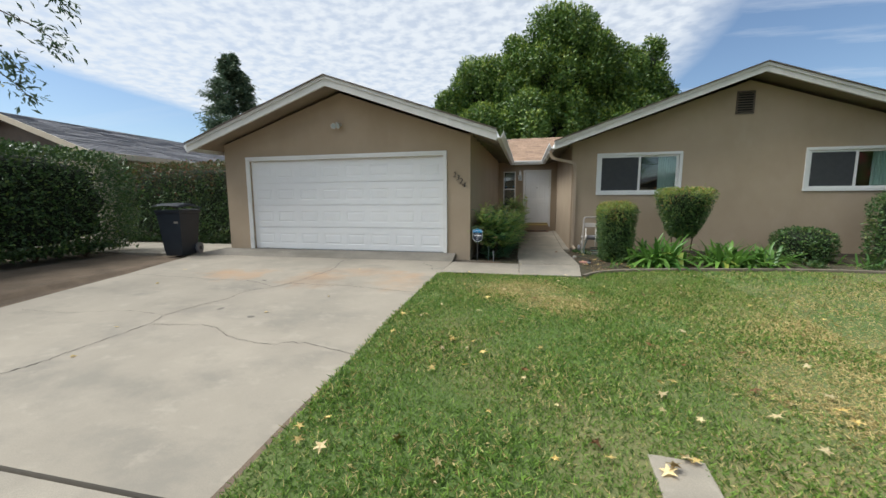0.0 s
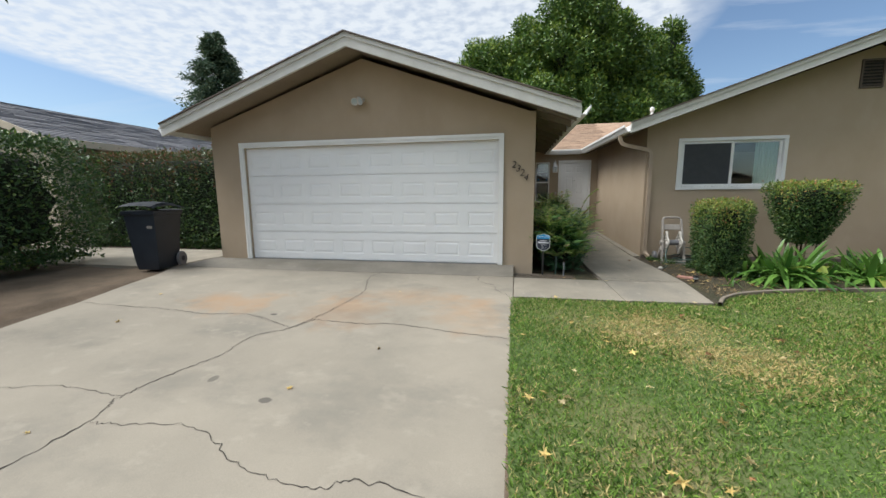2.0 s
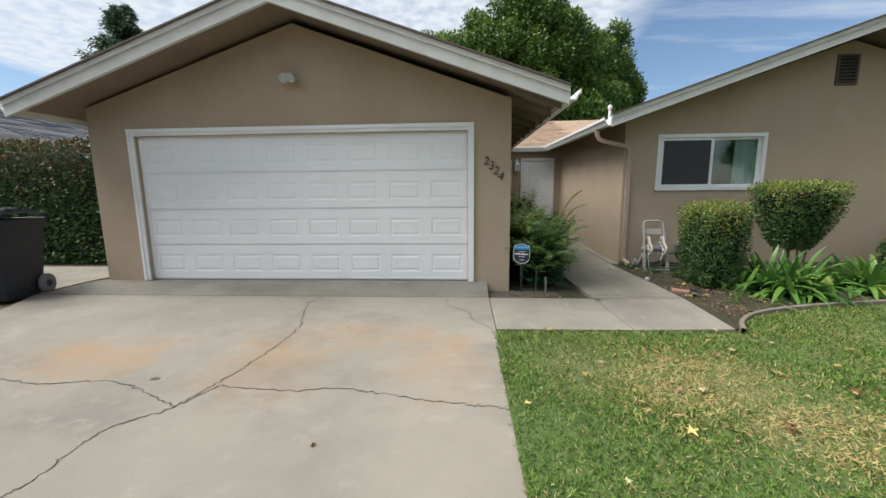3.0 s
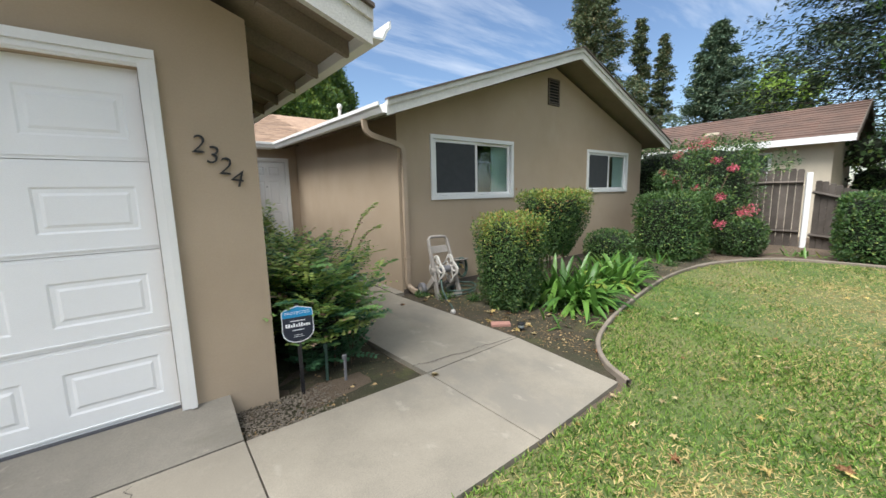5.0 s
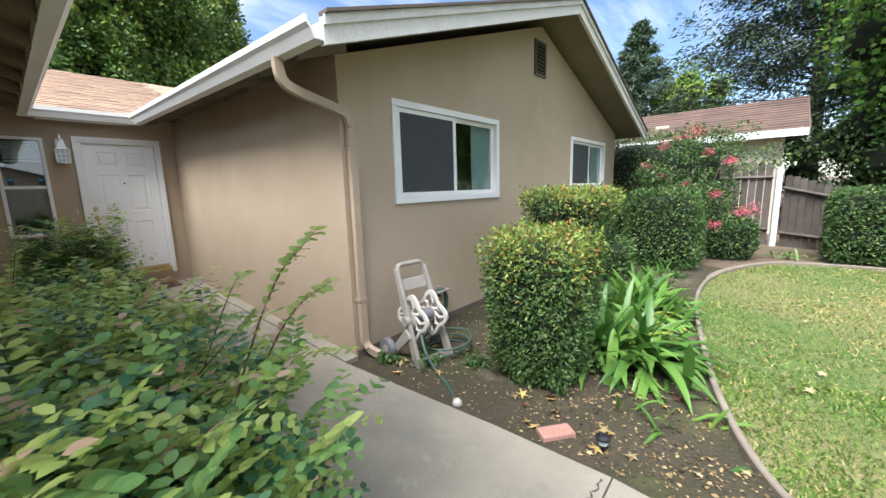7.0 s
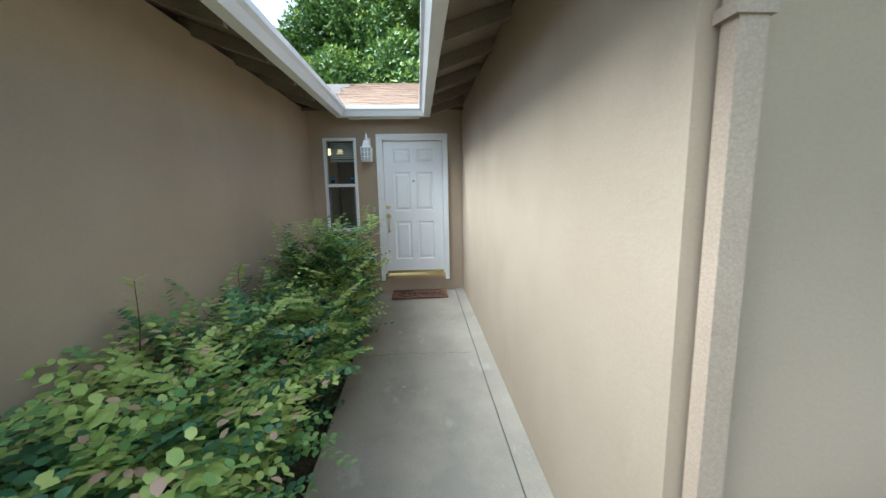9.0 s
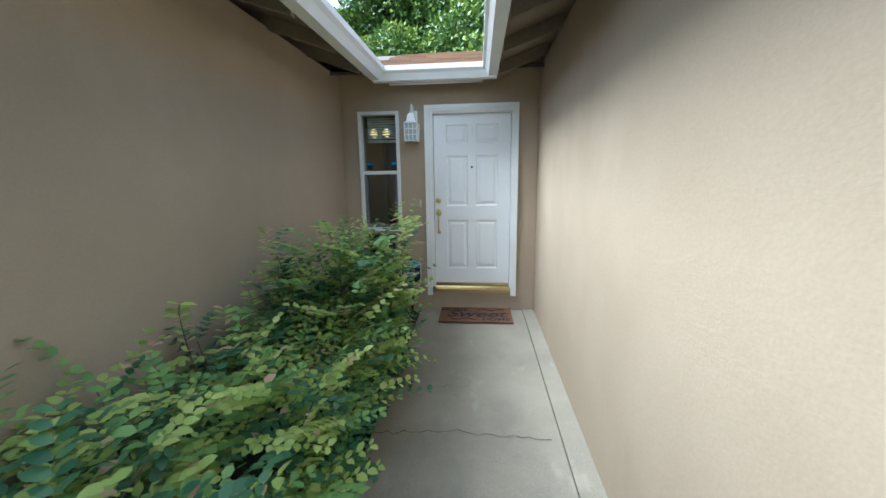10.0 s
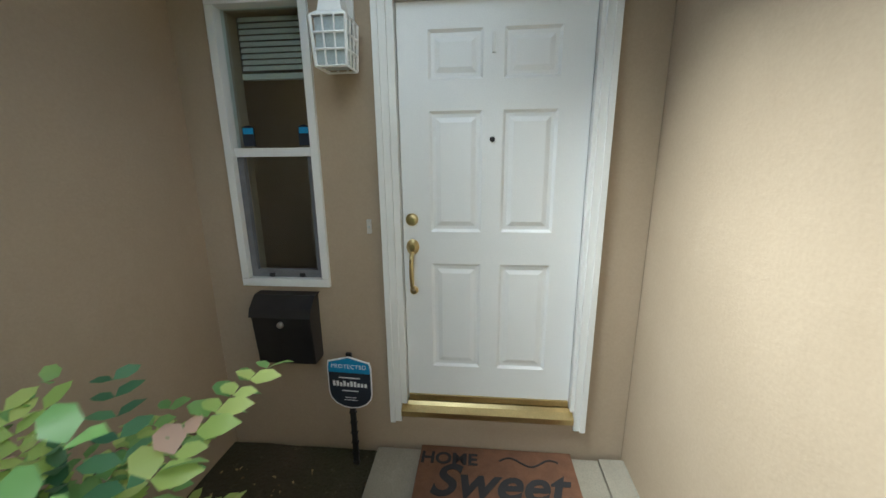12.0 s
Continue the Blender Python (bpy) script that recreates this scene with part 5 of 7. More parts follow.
strap_plant(10.4, -1.35, 26, 0.4, "small green tuft at the foot of the fence")
strap_plant(10.2, -4.2, 60, 0.5, "grassy green clump at the end of the fence")


def entry_shrub(x0, x1, y0, y1, top, stems, label, seed):
    """An open shrub of arching stems set with pairs of small oval leaves."""
    r = np.random.default_rng(seed)
    base = 0.14
    root = thing("entry_shrub", ((x0 + x1) / 2, (y0 + y1) / 2, base), label, "shrub", "shrubs in the entry bed")
    P, D, N, L, tone = [], [], [], [], []
    bm = bmesh.new()
    cx, cy = (x0 + x1) / 2, (y0 + y1) / 2
    for s in range(stems):
        bx_, by_ = x0 + (x1 - x0) * (0.2 + 0.6 * r.random()), y0 + (y1 - y0) * (0.12 + 0.76 * r.random())
        a = r.random() * 2 * math.pi
        h = (top - base) * (0.28 + 0.72 * r.random() ** 0.8)
        reach = 0.2 + 0.5 * r.random()
        ex, ey = bx_ + reach * math.cos(a) * 0.8, by_ + reach * math.sin(a)
        ex = min(max(ex, x0 + 0.02), x1 + 0.08 * r.random())
        ey = min(max(ey, y0 + 0.02), y1 + 0.04)
        pts = curve_pts([(bx_, by_, base - 0.02), ((bx_ * 2 + ex) / 3, (by_ * 2 + ey) / 3, base + h * 0.62), (ex, ey, base + h * (0.85 + 0.2 * r.random()))], 9)
        if s % 3 == 0:
            tube(bm, pts[::3] + [pts[-1]], 0.006, 4, 0.002, caps=False)
        for k in range(2, len(pts), 2):
            p = pts[k]
            d = (pts[k] - pts[k - 1]).normalized()
            side = d.cross(Vector((0, 0, 1))).normalized()
            for tw in range(2):
                ta = r.random() * 6.28
                tdir = (side * math.cos(ta) + Vector((0, 0, 0.22 + 0.2 * r.normal())) + d * 0.4 + Vector((d.x, d.y, 0)) * math.sin(ta) + Vector((math.cos(ta * 3), math.sin(ta * 3), 0)) * 0.4).normalized()
                tl = 0.17 + 0.19 * r.random()
                # more pale young twigs higher up, so light on the top is painted in
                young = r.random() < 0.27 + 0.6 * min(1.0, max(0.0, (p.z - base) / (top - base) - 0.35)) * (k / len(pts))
                twig_tone = 0 if young else (2 if r.random() < 0.42 else 1)
                flat = Vector((0.3 * r.normal(), 0.3 * r.normal(), 1.0))
                tside = tdir.cross(Vector((0, 0, 1))).normalized()
                droop = 0.25 * r.random()
                for q in range(6):
                    pp = p + tdir * tl * (q + 0.6) / 6 - Vector((0, 0, droop * tl * ((q + 0.6) / 6) ** 2))
                    for sg in (-1, 1):
                        P.append(pp), D.append(tdir * 0.55 + tside * sg + Vector((0, 0, 0.1 * r.normal())))
                        N.append(flat + Vector((0.16 * r.normal(), 0.16 * r.normal(), 0)))
                        L.append((0.047 + 0.026 * r.random()) * (1 - 0.05 * q))
                        # lowest leaves all take the dark green: shade put into their colour
                        tone.append(2 if pp.z < base + (top - base) * 0.28 else twig_tone)
    part("branchwork", bm, "twig", root)["kind"] = "stuff"
    P, D, N, L, tone = np.array(P), np.array(D), np.array(N), np.array(L), np.array(tone)
    for i, (nm, mt, lb) in enumerate((("young_leaves", "entry", "yellow-green young leaves with pink tips, massed high as painted light"), ("leaves", "entry_mid", ""), ("old_leaves", "entry_dark", "dark leaves, with the shade low in the shrub painted in"))):
        w = tone == i
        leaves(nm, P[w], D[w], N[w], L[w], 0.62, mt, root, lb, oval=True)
    core("shade_core", (cx, cy, base + (top - base) * 0.36), ((x1 - x0) * 0.36, (y1 - y0) * 0.4, (top - base) * 0.36), root, 3.0)
    return root


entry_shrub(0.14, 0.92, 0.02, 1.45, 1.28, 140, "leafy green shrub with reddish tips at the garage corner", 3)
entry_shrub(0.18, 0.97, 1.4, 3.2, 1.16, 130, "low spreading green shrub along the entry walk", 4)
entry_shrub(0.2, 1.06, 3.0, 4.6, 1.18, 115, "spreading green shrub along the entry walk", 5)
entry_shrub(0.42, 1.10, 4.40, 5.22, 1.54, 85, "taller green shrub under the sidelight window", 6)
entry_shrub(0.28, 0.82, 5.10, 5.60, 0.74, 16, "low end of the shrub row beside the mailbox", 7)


def arching_spray(pts, label, seed):
    r = np.random.default_rng(seed)
    root = thing("shrub_shoot", pts[0], label, "shoot", "long shrub shoots")
    line = curve_pts(pts, 12)
    part("shoot", tb(line[::3] + [line[-1]], 0.005, 5, 0.0015), "twig", root)
    P, D, N, L = [], [], [], []
    for k in range(8, len(line), 2):
        d = (line[k] - line[k - 1]).normalized()
        side = d.cross(Vector((0, 0, 1))).normalized()
        for sg in (-1, 1):
            P.append(line[k]), D.append(d * 0.5 + side * sg + Vector((0, 0, 0.2 * r.normal()))), N.append(Vector((0.3 * r.normal(), 0.3 * r.normal(), 1))), L.append(0.042 + 0.026 * r.random())
    leaves("leaves", np.array(P), np.array(D), np.array(N), np.array(L), 0.6, "entry", root, oval=True)


arching_spray([(0.55, 0.55, 0.3), (0.78, 0.38, 1.15), (0.90, 0.33, 1.46), (0.99, 0.32, 1.56), (1.06, 0.32, 1.62)], "long arching shoot with paired leaves", 1)
arching_spray([(0.6, 0.6, 0.3), (0.85, 0.42, 1.1), (0.98, 0.36, 1.34), (1.12, 0.33, 1.42)], "long arching shoot with paired leaves", 2)
arching_spray([(0.6, 1.1, 0.2), (0.85, 1.1, 0.9), (1.1, 1.3, 1.25), (1.25, 1.45, 1.3)], "long arching shoot with paired leaves", 3)
arching_spray([(0.36, 5.2, 0.2), (0.40, 5.42, 0.8), (0.52, 5.62, 1.10), (0.74, 5.68, 1.12)], "long arching shoot with paired leaves", 4)
arching_spray([(0.42, 5.3, 0.2), (0.5, 5.5, 0.62), (0.62, 5.62, 0.86), (0.80, 5.66, 0.88)], "long arching shoot with paired leaves", 8)
arching_spray([(0.3, 3.0, 0.2), (0.25, 2.9, 0.9), (0.3, 2.85, 1.2), (0.34, 2.8, 1.42)], "upright shoot with sparse leaves", 5)
arching_spray([(0.35, 4.0, 0.2), (0.3, 3.9, 0.9), (0.3, 3.85, 1.2), (0.35, 3.8, 1.3)], "upright shoot with sparse leaves", 6)


# ---- trees ----
def tree(name, x, y, trunk_h, crown, blobs, blob_r, per, size, material, label, trunk_r=0.25, seed=1, squash=0.95, base_z=0.1, ratio=0.6):
    """Trunk, limbs and a crown of many leaf clumps; crown is centre height and half sizes."""
    r = np.random.default_rng(seed)
    cz, hx, hy, hz = crown
    root = thing(name, (x, y, base_z), label, "tree")
    bm = bmesh.new()
    tube(bm, [(x, y, base_z - 0.2), (x + 0.1, y, trunk_h * 0.5), (x, y + 0.1, trunk_h), (x, y, cz)], trunk_r, 10, trunk_r * 0.4)
    part("trunk", bm, "bark", root)
    C = []
    for i in range(blobs):
        d = r.normal(size=3)
        d /= np.linalg.norm(d)
        k = (0.55 + 0.4 * r.random()) if blobs > 60 else r.random() ** 0.4 * 0.88
        C.append(np.array([x, y, cz]) + d * k * np.array([hx, hy, hz]))
    bm = bmesh.new()
    for c in C[::3]:
        tube(bm, [(x, y, trunk_h * 0.8), ((x + c[0]) / 2, (y + c[1]) / 2, (trunk_h + c[2]) / 2 + 0.2), tuple(c)], trunk_r * 0.35, 6, 0.02)
    part("branchwork", bm, "bark", root)["kind"] = "stuff"
    P, G = [], []
    for c in C:
        br = blob_r * (0.6 + 0.7 * r.random())
        p_, g_ = shell_points(per, c, (br, br, br * squash), 2.0, depth=0.55, lump=0.12, freq=3)
        P.append(p_), G.append(g_)
    # dark balls inside the clumps stand in for the crown's inner shade
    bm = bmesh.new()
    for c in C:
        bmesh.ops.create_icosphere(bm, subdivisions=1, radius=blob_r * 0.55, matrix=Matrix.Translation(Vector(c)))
    part("shade_core", bm, "inner", root)["kind"] = "stuff"
    P, G = np.concatenate(P), np.concatenate(G)
    leaves("crown", P, G * 0.5 + rng.normal(size=P.shape) * 0.6, G * 1.3 + rng.normal(size=P.shape) * 0.3 + np.array([0, 0, 0.5]), size * (0.6 + 0.8 * rng.random(len(P))), ratio, material, root)
    return root


def conifer(name, x, y, h, w, n_whorl, per, size, material, label, seed=1, bare=0.1, base_z=0.1):
    r = np.random.default_rng(seed)
    root = thing(name, (x, y, base_z), label, "tree")
    part("trunk", tb([(x, y, base_z - 0.2), (x, y, h * 0.5), (x + 0.05, y, h * 0.98)], 0.03 * h * 0.6, 9, 0.02), "bark", root)
    P, D = [], []
    bm = bmesh.new()
    for i in range(n_whorl):
        f = bare + (1 - bare) * (i + r.random()) / n_whorl
        z = h * f
        reach = w * (1 - f) ** 0.75 * (0.7 + 0.5 * r.random()) + 0.1
        a = r.random() * 6.28
        d = np.array([math.cos(a), math.sin(a), 0.0])
        tip = np.array([x, y, z]) + d * reach + np.array([0, 0, reach * 0.18])
        tube(bm, [(x, y, z), tuple((np.array([x, y, z]) + tip) / 2 + np.array([0, 0, 0.08])), tuple(tip)], 0.03, 4, 0.008, caps=False)
        t = r.random(per) ** 0.6
        spread = (0.07 + 0.13 * (1 - t)) * reach + 0.12
        q = np.array([x, y, z]) + t[:, None] * (tip - np.array([x, y, z])) + r.normal(size=(per, 3)) * spread[:, None] * np.array([0.8, 0.8, 0.5])
        P.append(q), D.append(np.tile(d, (per, 1)) + r.normal(size=(per, 3)) * 0.5 + np.array([0, 0, -0.25]))
    part("branchwork", bm, "bark", root)["kind"] = "stuff"
    P, D = np.concatenate(P), np.concatenate(D)
    leaves("crown", P, D, r.normal(size=P.shape) * 0.5 + np.array([0, 0, 1.0]), size * (0.6 + 0.8 * r.random(len(P))), 0.35, material, root)


def lobed_tree(name, x, y, trunk_h, lobes, per, size, label, trunk_r, seed):
    """A broad tree whose crown is a few uneven lobes of upright clumps; lobes are x offset, height, half width, half height."""
    r = np.random.default_rng(seed)
    root = thing(name, (x, y, 0.1), label, "tree")
    part("trunk", tb([(x, y, -0.1), (x + 0.15, y, trunk_h * 0.5), (x, y + 0.1, trunk_h), (x + 0.2, y, trunk_h + 3.0)], trunk_r, 10, trunk_r * 0.5), "bark", root)
    C, R = [], []
    limbs, inner = bmesh.new(), bmesh.new()
    for ox, oz, hw, hh in lobes:
        c0 = np.array([x + ox, y + r.normal() * 1.0, oz])
        tube(limbs, [(x, y, trunk_h * 0.9), ((x + c0[0]) / 2, (y + c0[1]) / 2, (trunk_h + oz) / 2), tuple(c0 + np.array([0, 0, hh * 0.5]))], trunk_r * 0.4, 7, 0.04)
        # dark ellipsoid in each lobe, painted as the shade seen through gaps
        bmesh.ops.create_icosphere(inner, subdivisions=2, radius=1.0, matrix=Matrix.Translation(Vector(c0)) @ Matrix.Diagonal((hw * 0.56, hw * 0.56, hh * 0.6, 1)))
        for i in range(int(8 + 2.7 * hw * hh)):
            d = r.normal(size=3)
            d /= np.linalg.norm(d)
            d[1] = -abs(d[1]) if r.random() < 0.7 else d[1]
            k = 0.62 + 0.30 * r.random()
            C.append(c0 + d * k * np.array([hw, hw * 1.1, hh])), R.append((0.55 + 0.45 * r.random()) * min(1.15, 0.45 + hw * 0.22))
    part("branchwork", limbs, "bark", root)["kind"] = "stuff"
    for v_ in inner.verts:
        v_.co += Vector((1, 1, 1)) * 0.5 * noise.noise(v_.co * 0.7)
    part("shade_core", inner, "inner", root)["kind"] = "stuff"
    P, G, top = [], [], []
    for c, br in zip(C, R):
        n = int(per * br * br * 1.2)
        p_, g_ = shell_points(n, c, (br, br, br * 1.3), 2.0, depth=0.6, lump=0.14, freq=3)
        # upward-facing leaves turn yellow-green: sun on the clump tops painted in
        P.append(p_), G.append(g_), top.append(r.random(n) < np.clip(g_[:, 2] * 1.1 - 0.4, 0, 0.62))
    P, G, top = np.concatenate(P), np.concatenate(G), np.concatenate(top)
    n = len(P)
    D, N, L = G * 0.6 + r.normal(size=(n, 3)) * 0.6 + np.array([0, 0, 0.3]), G * 1.2 + r.normal(size=(n, 3)) * 0.4 + np.array([0, 0, 0.5]), size * (0.6 + 0.8 * r.random(n))
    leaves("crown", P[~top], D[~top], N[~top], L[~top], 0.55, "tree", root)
    leaves("top_growth", P[top], D[top], N[top], L[top], 0.55, "tree_new_lit", root, "yellow-green new growth and painted sunlight on the clump tops")


lobed_tree("camphor_tree", 3.3, 22.0, 4.5, [(0.4, 10.8, 3.5, 3.9), (-2.7, 10.6, 2.6, 3.2), (-5.8, 8.7, 2.6, 3.4), (-7.9, 7.8, 1.5, 2.2), (6.2, 10.7, 1.7, 2.7),
                                            (7.3, 8.4, 1.7, 2.3), (3.5, 9.6, 2.3, 3.7), (-1.0, 6.8, 4.6, 2.8), (4.0, 6.2, 3.6, 2.4), (-5.5, 5.8, 2.6, 2.0)],
           1150, 0.19, "large lobed broadleaf tree, yellow-green new growth painted as sunlit tops, behind the house", 0.5, 11)
conifer("conifer_tree", -18.3, 14.6, 11.2, 3.5, 160, 260, 0.21, "conifer", "dark conifer behind the garage roof", 5, bare=0.2)
conifer("redwood_tree", 29.8, 15.2, 20.0, 5.2, 190, 300, 0.24, "redwood", "tall open redwood behind the neighbour house", 6, bare=0.2)
conifer("cypress_tree", 33.0, 13.0, 15.5, 1.6, 110, 190, 0.22, "redwood", "narrow dark cypress behind the neighbour house", 7, bare=0.2)
conifer("cypress_tree", 34.2, 11.6, 14.2, 1.5, 100, 190, 0.22, "redwood", "narrow dark cypress behind the neighbour house", 8, bare=0.2)
conifer("redwood_tree", 30.2, 6.5, 12.4, 3.6, 170, 260, 0.22, "conifer", "green conifer behind the neighbour house", 9, bare=0.15)
tree("lime_tree", 32.0, 3.6, 3.0, (6.3, 2.6, 2.6, 2.6), 26, 1.1, 300, 0.26, "lime", "light green tree beyond the neighbour roof", 0.25, seed=13)
conifer("pine_tree", 24.0, -2.2, 20.0, 6.5, 210, 340, 0.22, "pine", "large dark pine beyond the fence", 10, bare=0.12)
conifer("pine_tree", 21.0, -7.0, 18.0, 6.0, 190, 320, 0.22, "pine", "large dark pine beyond the fence", 14, bare=0.1)
tree("sweetgum_tree", 16.4, -6.4, 2.4, (6.3, 4.3, 4.4, 4.3), 80, 1.15, 520, 0.17, "maple", "leafy sweetgum tree overhanging the fence", 0.3, seed=15, ratio=0.8)
tree("understory_tree", 17.6, -3.6, 1.4, (2.3, 1.6, 2.8, 1.9), 30, 0.9, 380, 0.13, "hedge", "dark understory foliage behind the fence", 0.1, seed=16)
tree("street_tree", -10.6, -5.6, 2.6, (4.9, 1.9, 1.9, 1.4), 20, 0.7, 200, 0.12, "maple", "feathery street tree above the hedge", 0.14, seed=17, ratio=0.35)


def hanging_branches():
    root = thing("hanging_branch", (-9.0, -4.4, 5.0), "feathery branch tips hanging from the street tree", "branch")
    P, D, N, L = [], [], [], []
    bm = bmesh.new()
    for i, (ex, ey, ez) in enumerate(((-6.1, -3.15, 4.5), (-6.4, -3.1, 3.95), (-6.9, -3.35, 3.6), (-6.6, -3.5, 4.9), (-6.8, -3.35, 3.2), (-5.9, -3.2, 5.0))):
        line = curve_pts([(-10.4, -5.5, 4.6), (-8.8, -4.6, 5.2), (ex - 0.4, ey - 0.2, ez + 0.45), (ex, ey, ez)], 10)
        tube(bm, line[::3] + [line[-1]], 0.02, 5, 0.004)
        for k in range(15, len(line)):
            for q in range(7):
                p = line[k] + Vector(rng.normal(size=3) * 0.11)
                P.append(p), D.append(Vector(rng.normal(size=3)) * 0.6 + Vector((0.3, 0.2, -0.5))), N.append(rng.normal(size=3) + np.array([0, 0, 0.6])), L.append(0.09 + 0.08 * rng.random())
    part("branchwork", bm, "bark", root)["kind"] = "stuff"
    leaves("leaves", np.array(P), np.array(D), np.array(N), np.array(L), 0.3, "conifer", root)


hanging_branches()


# ---- neighbour houses, fence ----
def neighbour(name, ridge, y0, y1, z_ridge, xl, xr, z_eave, wall_mat, roof_mat, label, window_at=None):
    root = thing(name, (ridge, (y0 + y1) / 2, 0.15), label, "house")
    part("wall", bx(xl + 0.5, y0 + 0.45, 0.1, xr - 0.5, y1 - 0.45, z_eave + 0.12), wall_mat, root)
    for yy, s in ((y0 + 0.45, 1), (y1 - 0.45, -1)):
        part("gable", pr([(xl + 0.5, z_eave + 0.122), (xr - 0.5, z_eave + 0.122), (ridge, z_ridge - 0.14)], "y", yy, yy + s * 0.12), "eave" if roof_mat == "shingle_grey" else wall_mat, root)
    for xe in (xl, xr):
        bm = bmesh.new()
        length = math.hypot(ridge - xe, z_ridge - z_eave)
        n = int(length / 0.2)
        for i in range(n):
            a, b = i / n, min(1.0, (i + 1.2) / n)
            xa, xb, za, zb = xe + (ridge - xe) * a, xe + (ridge - xe) * b, z_eave + (z_ridge - z_eave) * a, z_eave + (z_ridge - z_eave) * b
            m_ = int((y1 - y0) / 0.8)
            for k in range(m_):
                ya, yb = y0 + (y1 - y0) * k / m_, y0 + (y1 - y0) * (k + 1) / m_ - 0.012
                w = random.uniform(0, 0.022)
                q = [bm.verts.new(p) for p in ((xa, ya, za + 0.03 + w), (xa, yb, za + 0.03 + w), (xb, yb, zb + 0.008), (xb, ya, zb + 0.008), (xa, ya, za), (xa, yb, za))]
                bm.faces.new(q[:4]), bm.faces.new((q[0], q[4], q[5], q[1]))
        part("roof", bm, roof_mat, root)["kind"] = "stuff"
        s = 1 if xe > ridge else -1
        part("roof_deck", pr([(xe, z_eave - 0.02), (ridge, z_ridge - 0.02), (ridge, z_ridge), (xe, z_eave)], "y", y0, y1), "eave", root)
        part("fascia", bx(min(xe, xe + s * 0.03), y0, z_eave - 0.16, max(xe, xe + s * 0.03), y1, z_eave + 0.03), "white" if roof_mat != "shingle_grey" else "cream", root)
        for yy in (y0 - 0.03, y1):
            part("barge_board", pr([(xe, z_eave - 0.16), (ridge, z_ridge - 0.16), (ridge, z_ridge + 0.03), (xe, z_eave + 0.03)], "y", yy, yy + 0.03), "cream" if roof_mat == "shingle_grey" else "eave", root)
    return root


nb = neighbour("neighbour_house", 16.7, -1.6, 9.5, 4.2, 14.3, 19.2, 3.02, "cream", "shingle_red", "cream neighbour house with a red-brown shingle roof")
win = part("window", bx(14.76, 0.2, 1.6, 14.80, 1.5, 2.75), "white", nb, "white framed window")
part("pane", bx(14.745, 0.28, 1.68, 14.757, 1.42, 2.67), "screen", win, "dark pane")
part("roof_vent", bx(15.3, 1.8, 3.5, 15.6, 2.2, 3.62), "cream", nb)
neighbour("neighbour_house", -16.2, 1.2, 15.0, 4.55, -20.2, -12.2, 3.10, "cream", "shingle_grey", "neighbour house with a grey shingle roof beyond the hedge")


def fence_run(x0, y0, x1, y1, top0, top1, boards, label):
    root = thing("fence", ((x0 + x1) / 2, (y0 + y1) / 2, 0.16), label, "fence", "weathered fence runs")
    d = Vector((x1 - x0, y1 - y0, 0))
    ln = d.length
    d.normalize()
    ang = math.atan2(d.y, d.x)
    for i in range(boards):
        t = (i + 0.5) / boards
        w = ln / boards
        z1 = top0 + (top1 - top0) * t + random.uniform(-0.03, 0.03)
        bm = pr([(-w / 2 + 0.006, 0.16), (w / 2 - 0.006, 0.16), (w / 2 - 0.006, z1 - 0.03), (w / 2 - 0.03, z1), (-w / 2 + 0.03, z1), (-w / 2 + 0.006, z1 - 0.03)], "y", random.uniform(-0.004, 0.004), 0.018)
        bm.transform(Matrix.Translation((x0 + d.x * ln * t, y0 + d.y * ln * t, 0)) @ Matrix.Rotation(ang, 4, "Z"))
        part("board", bm, "fence", root)
    nrm = Vector((d.y, -d.x, 0))
    s = -1 if nrm.x > 0 else 1
    for f in (0.2, 0.83):
        bm = bmesh.new()
        za, zb = 0.16 + (top0 - 0.16) * f, 0.16 + (top1 - 0.16) * f
        o = nrm * s * 0.045
        tube(bm, [(x0 + o.x, y0 + o.y, za), (x1 + o.x, y1 + o.y, zb)], 0.042, 4)
        part("rail", bm, "fence", root)
    return root


fence_run(12.3, -0.98, 12.5, 5.0, 2.12, 2.15, 40, "dark weathered wooden board fence")
fence_run(12.2, -1.2, 10.75, -3.95, 1.82, 0.98, 22, "weathered grey board fence with a sloping top")
for x, y, h in ((12.2, -1.08, 1.87), (10.72, -4.02, 0.85)):
    root = thing("fence_post", (x, y, 0.15), "white painted square fence post", "post", "white fence posts", turn=20, local=True)
    part("post", bx(-0.055, -0.055, 0, 0.055, 0.055, h), "white", root, bevel=0.006)


# the far side of the street, mirrored in the windows
neighbour("neighbour_house", 0.0, -52.0, -36.0, 4.9, -6.5, 6.5, 2.9, "cream", "shingle_red", "house across the street with a red-brown roof")
neighbour("neighbour_house", 19.0, -52.0, -36.0, 4.9, 12.5, 25.5, 2.9, "cream", "shingle_grey", "house across the street with a grey roof")
tree("street_tree", 9.5, -31.0, 2.6, (6.0, 3.6, 3.6, 3.4), 40, 1.2, 300, 0.28, "maple", "broadleaf tree across the street", 0.3, seed=21)
tree("street_tree", -9.0, -33.0, 2.6, (6.5, 4.2, 4.0, 3.8), 40, 1.3, 300, 0.28, "maple", "broadleaf tree across the street", 0.3, seed=22)
tree("street_tree", 29.0, -30.0, 2.6, (6.5, 4.2, 4.0, 3.8), 40, 1.3, 300, 0.28, "maple", "broadleaf tree across the street", 0.3, seed=23)


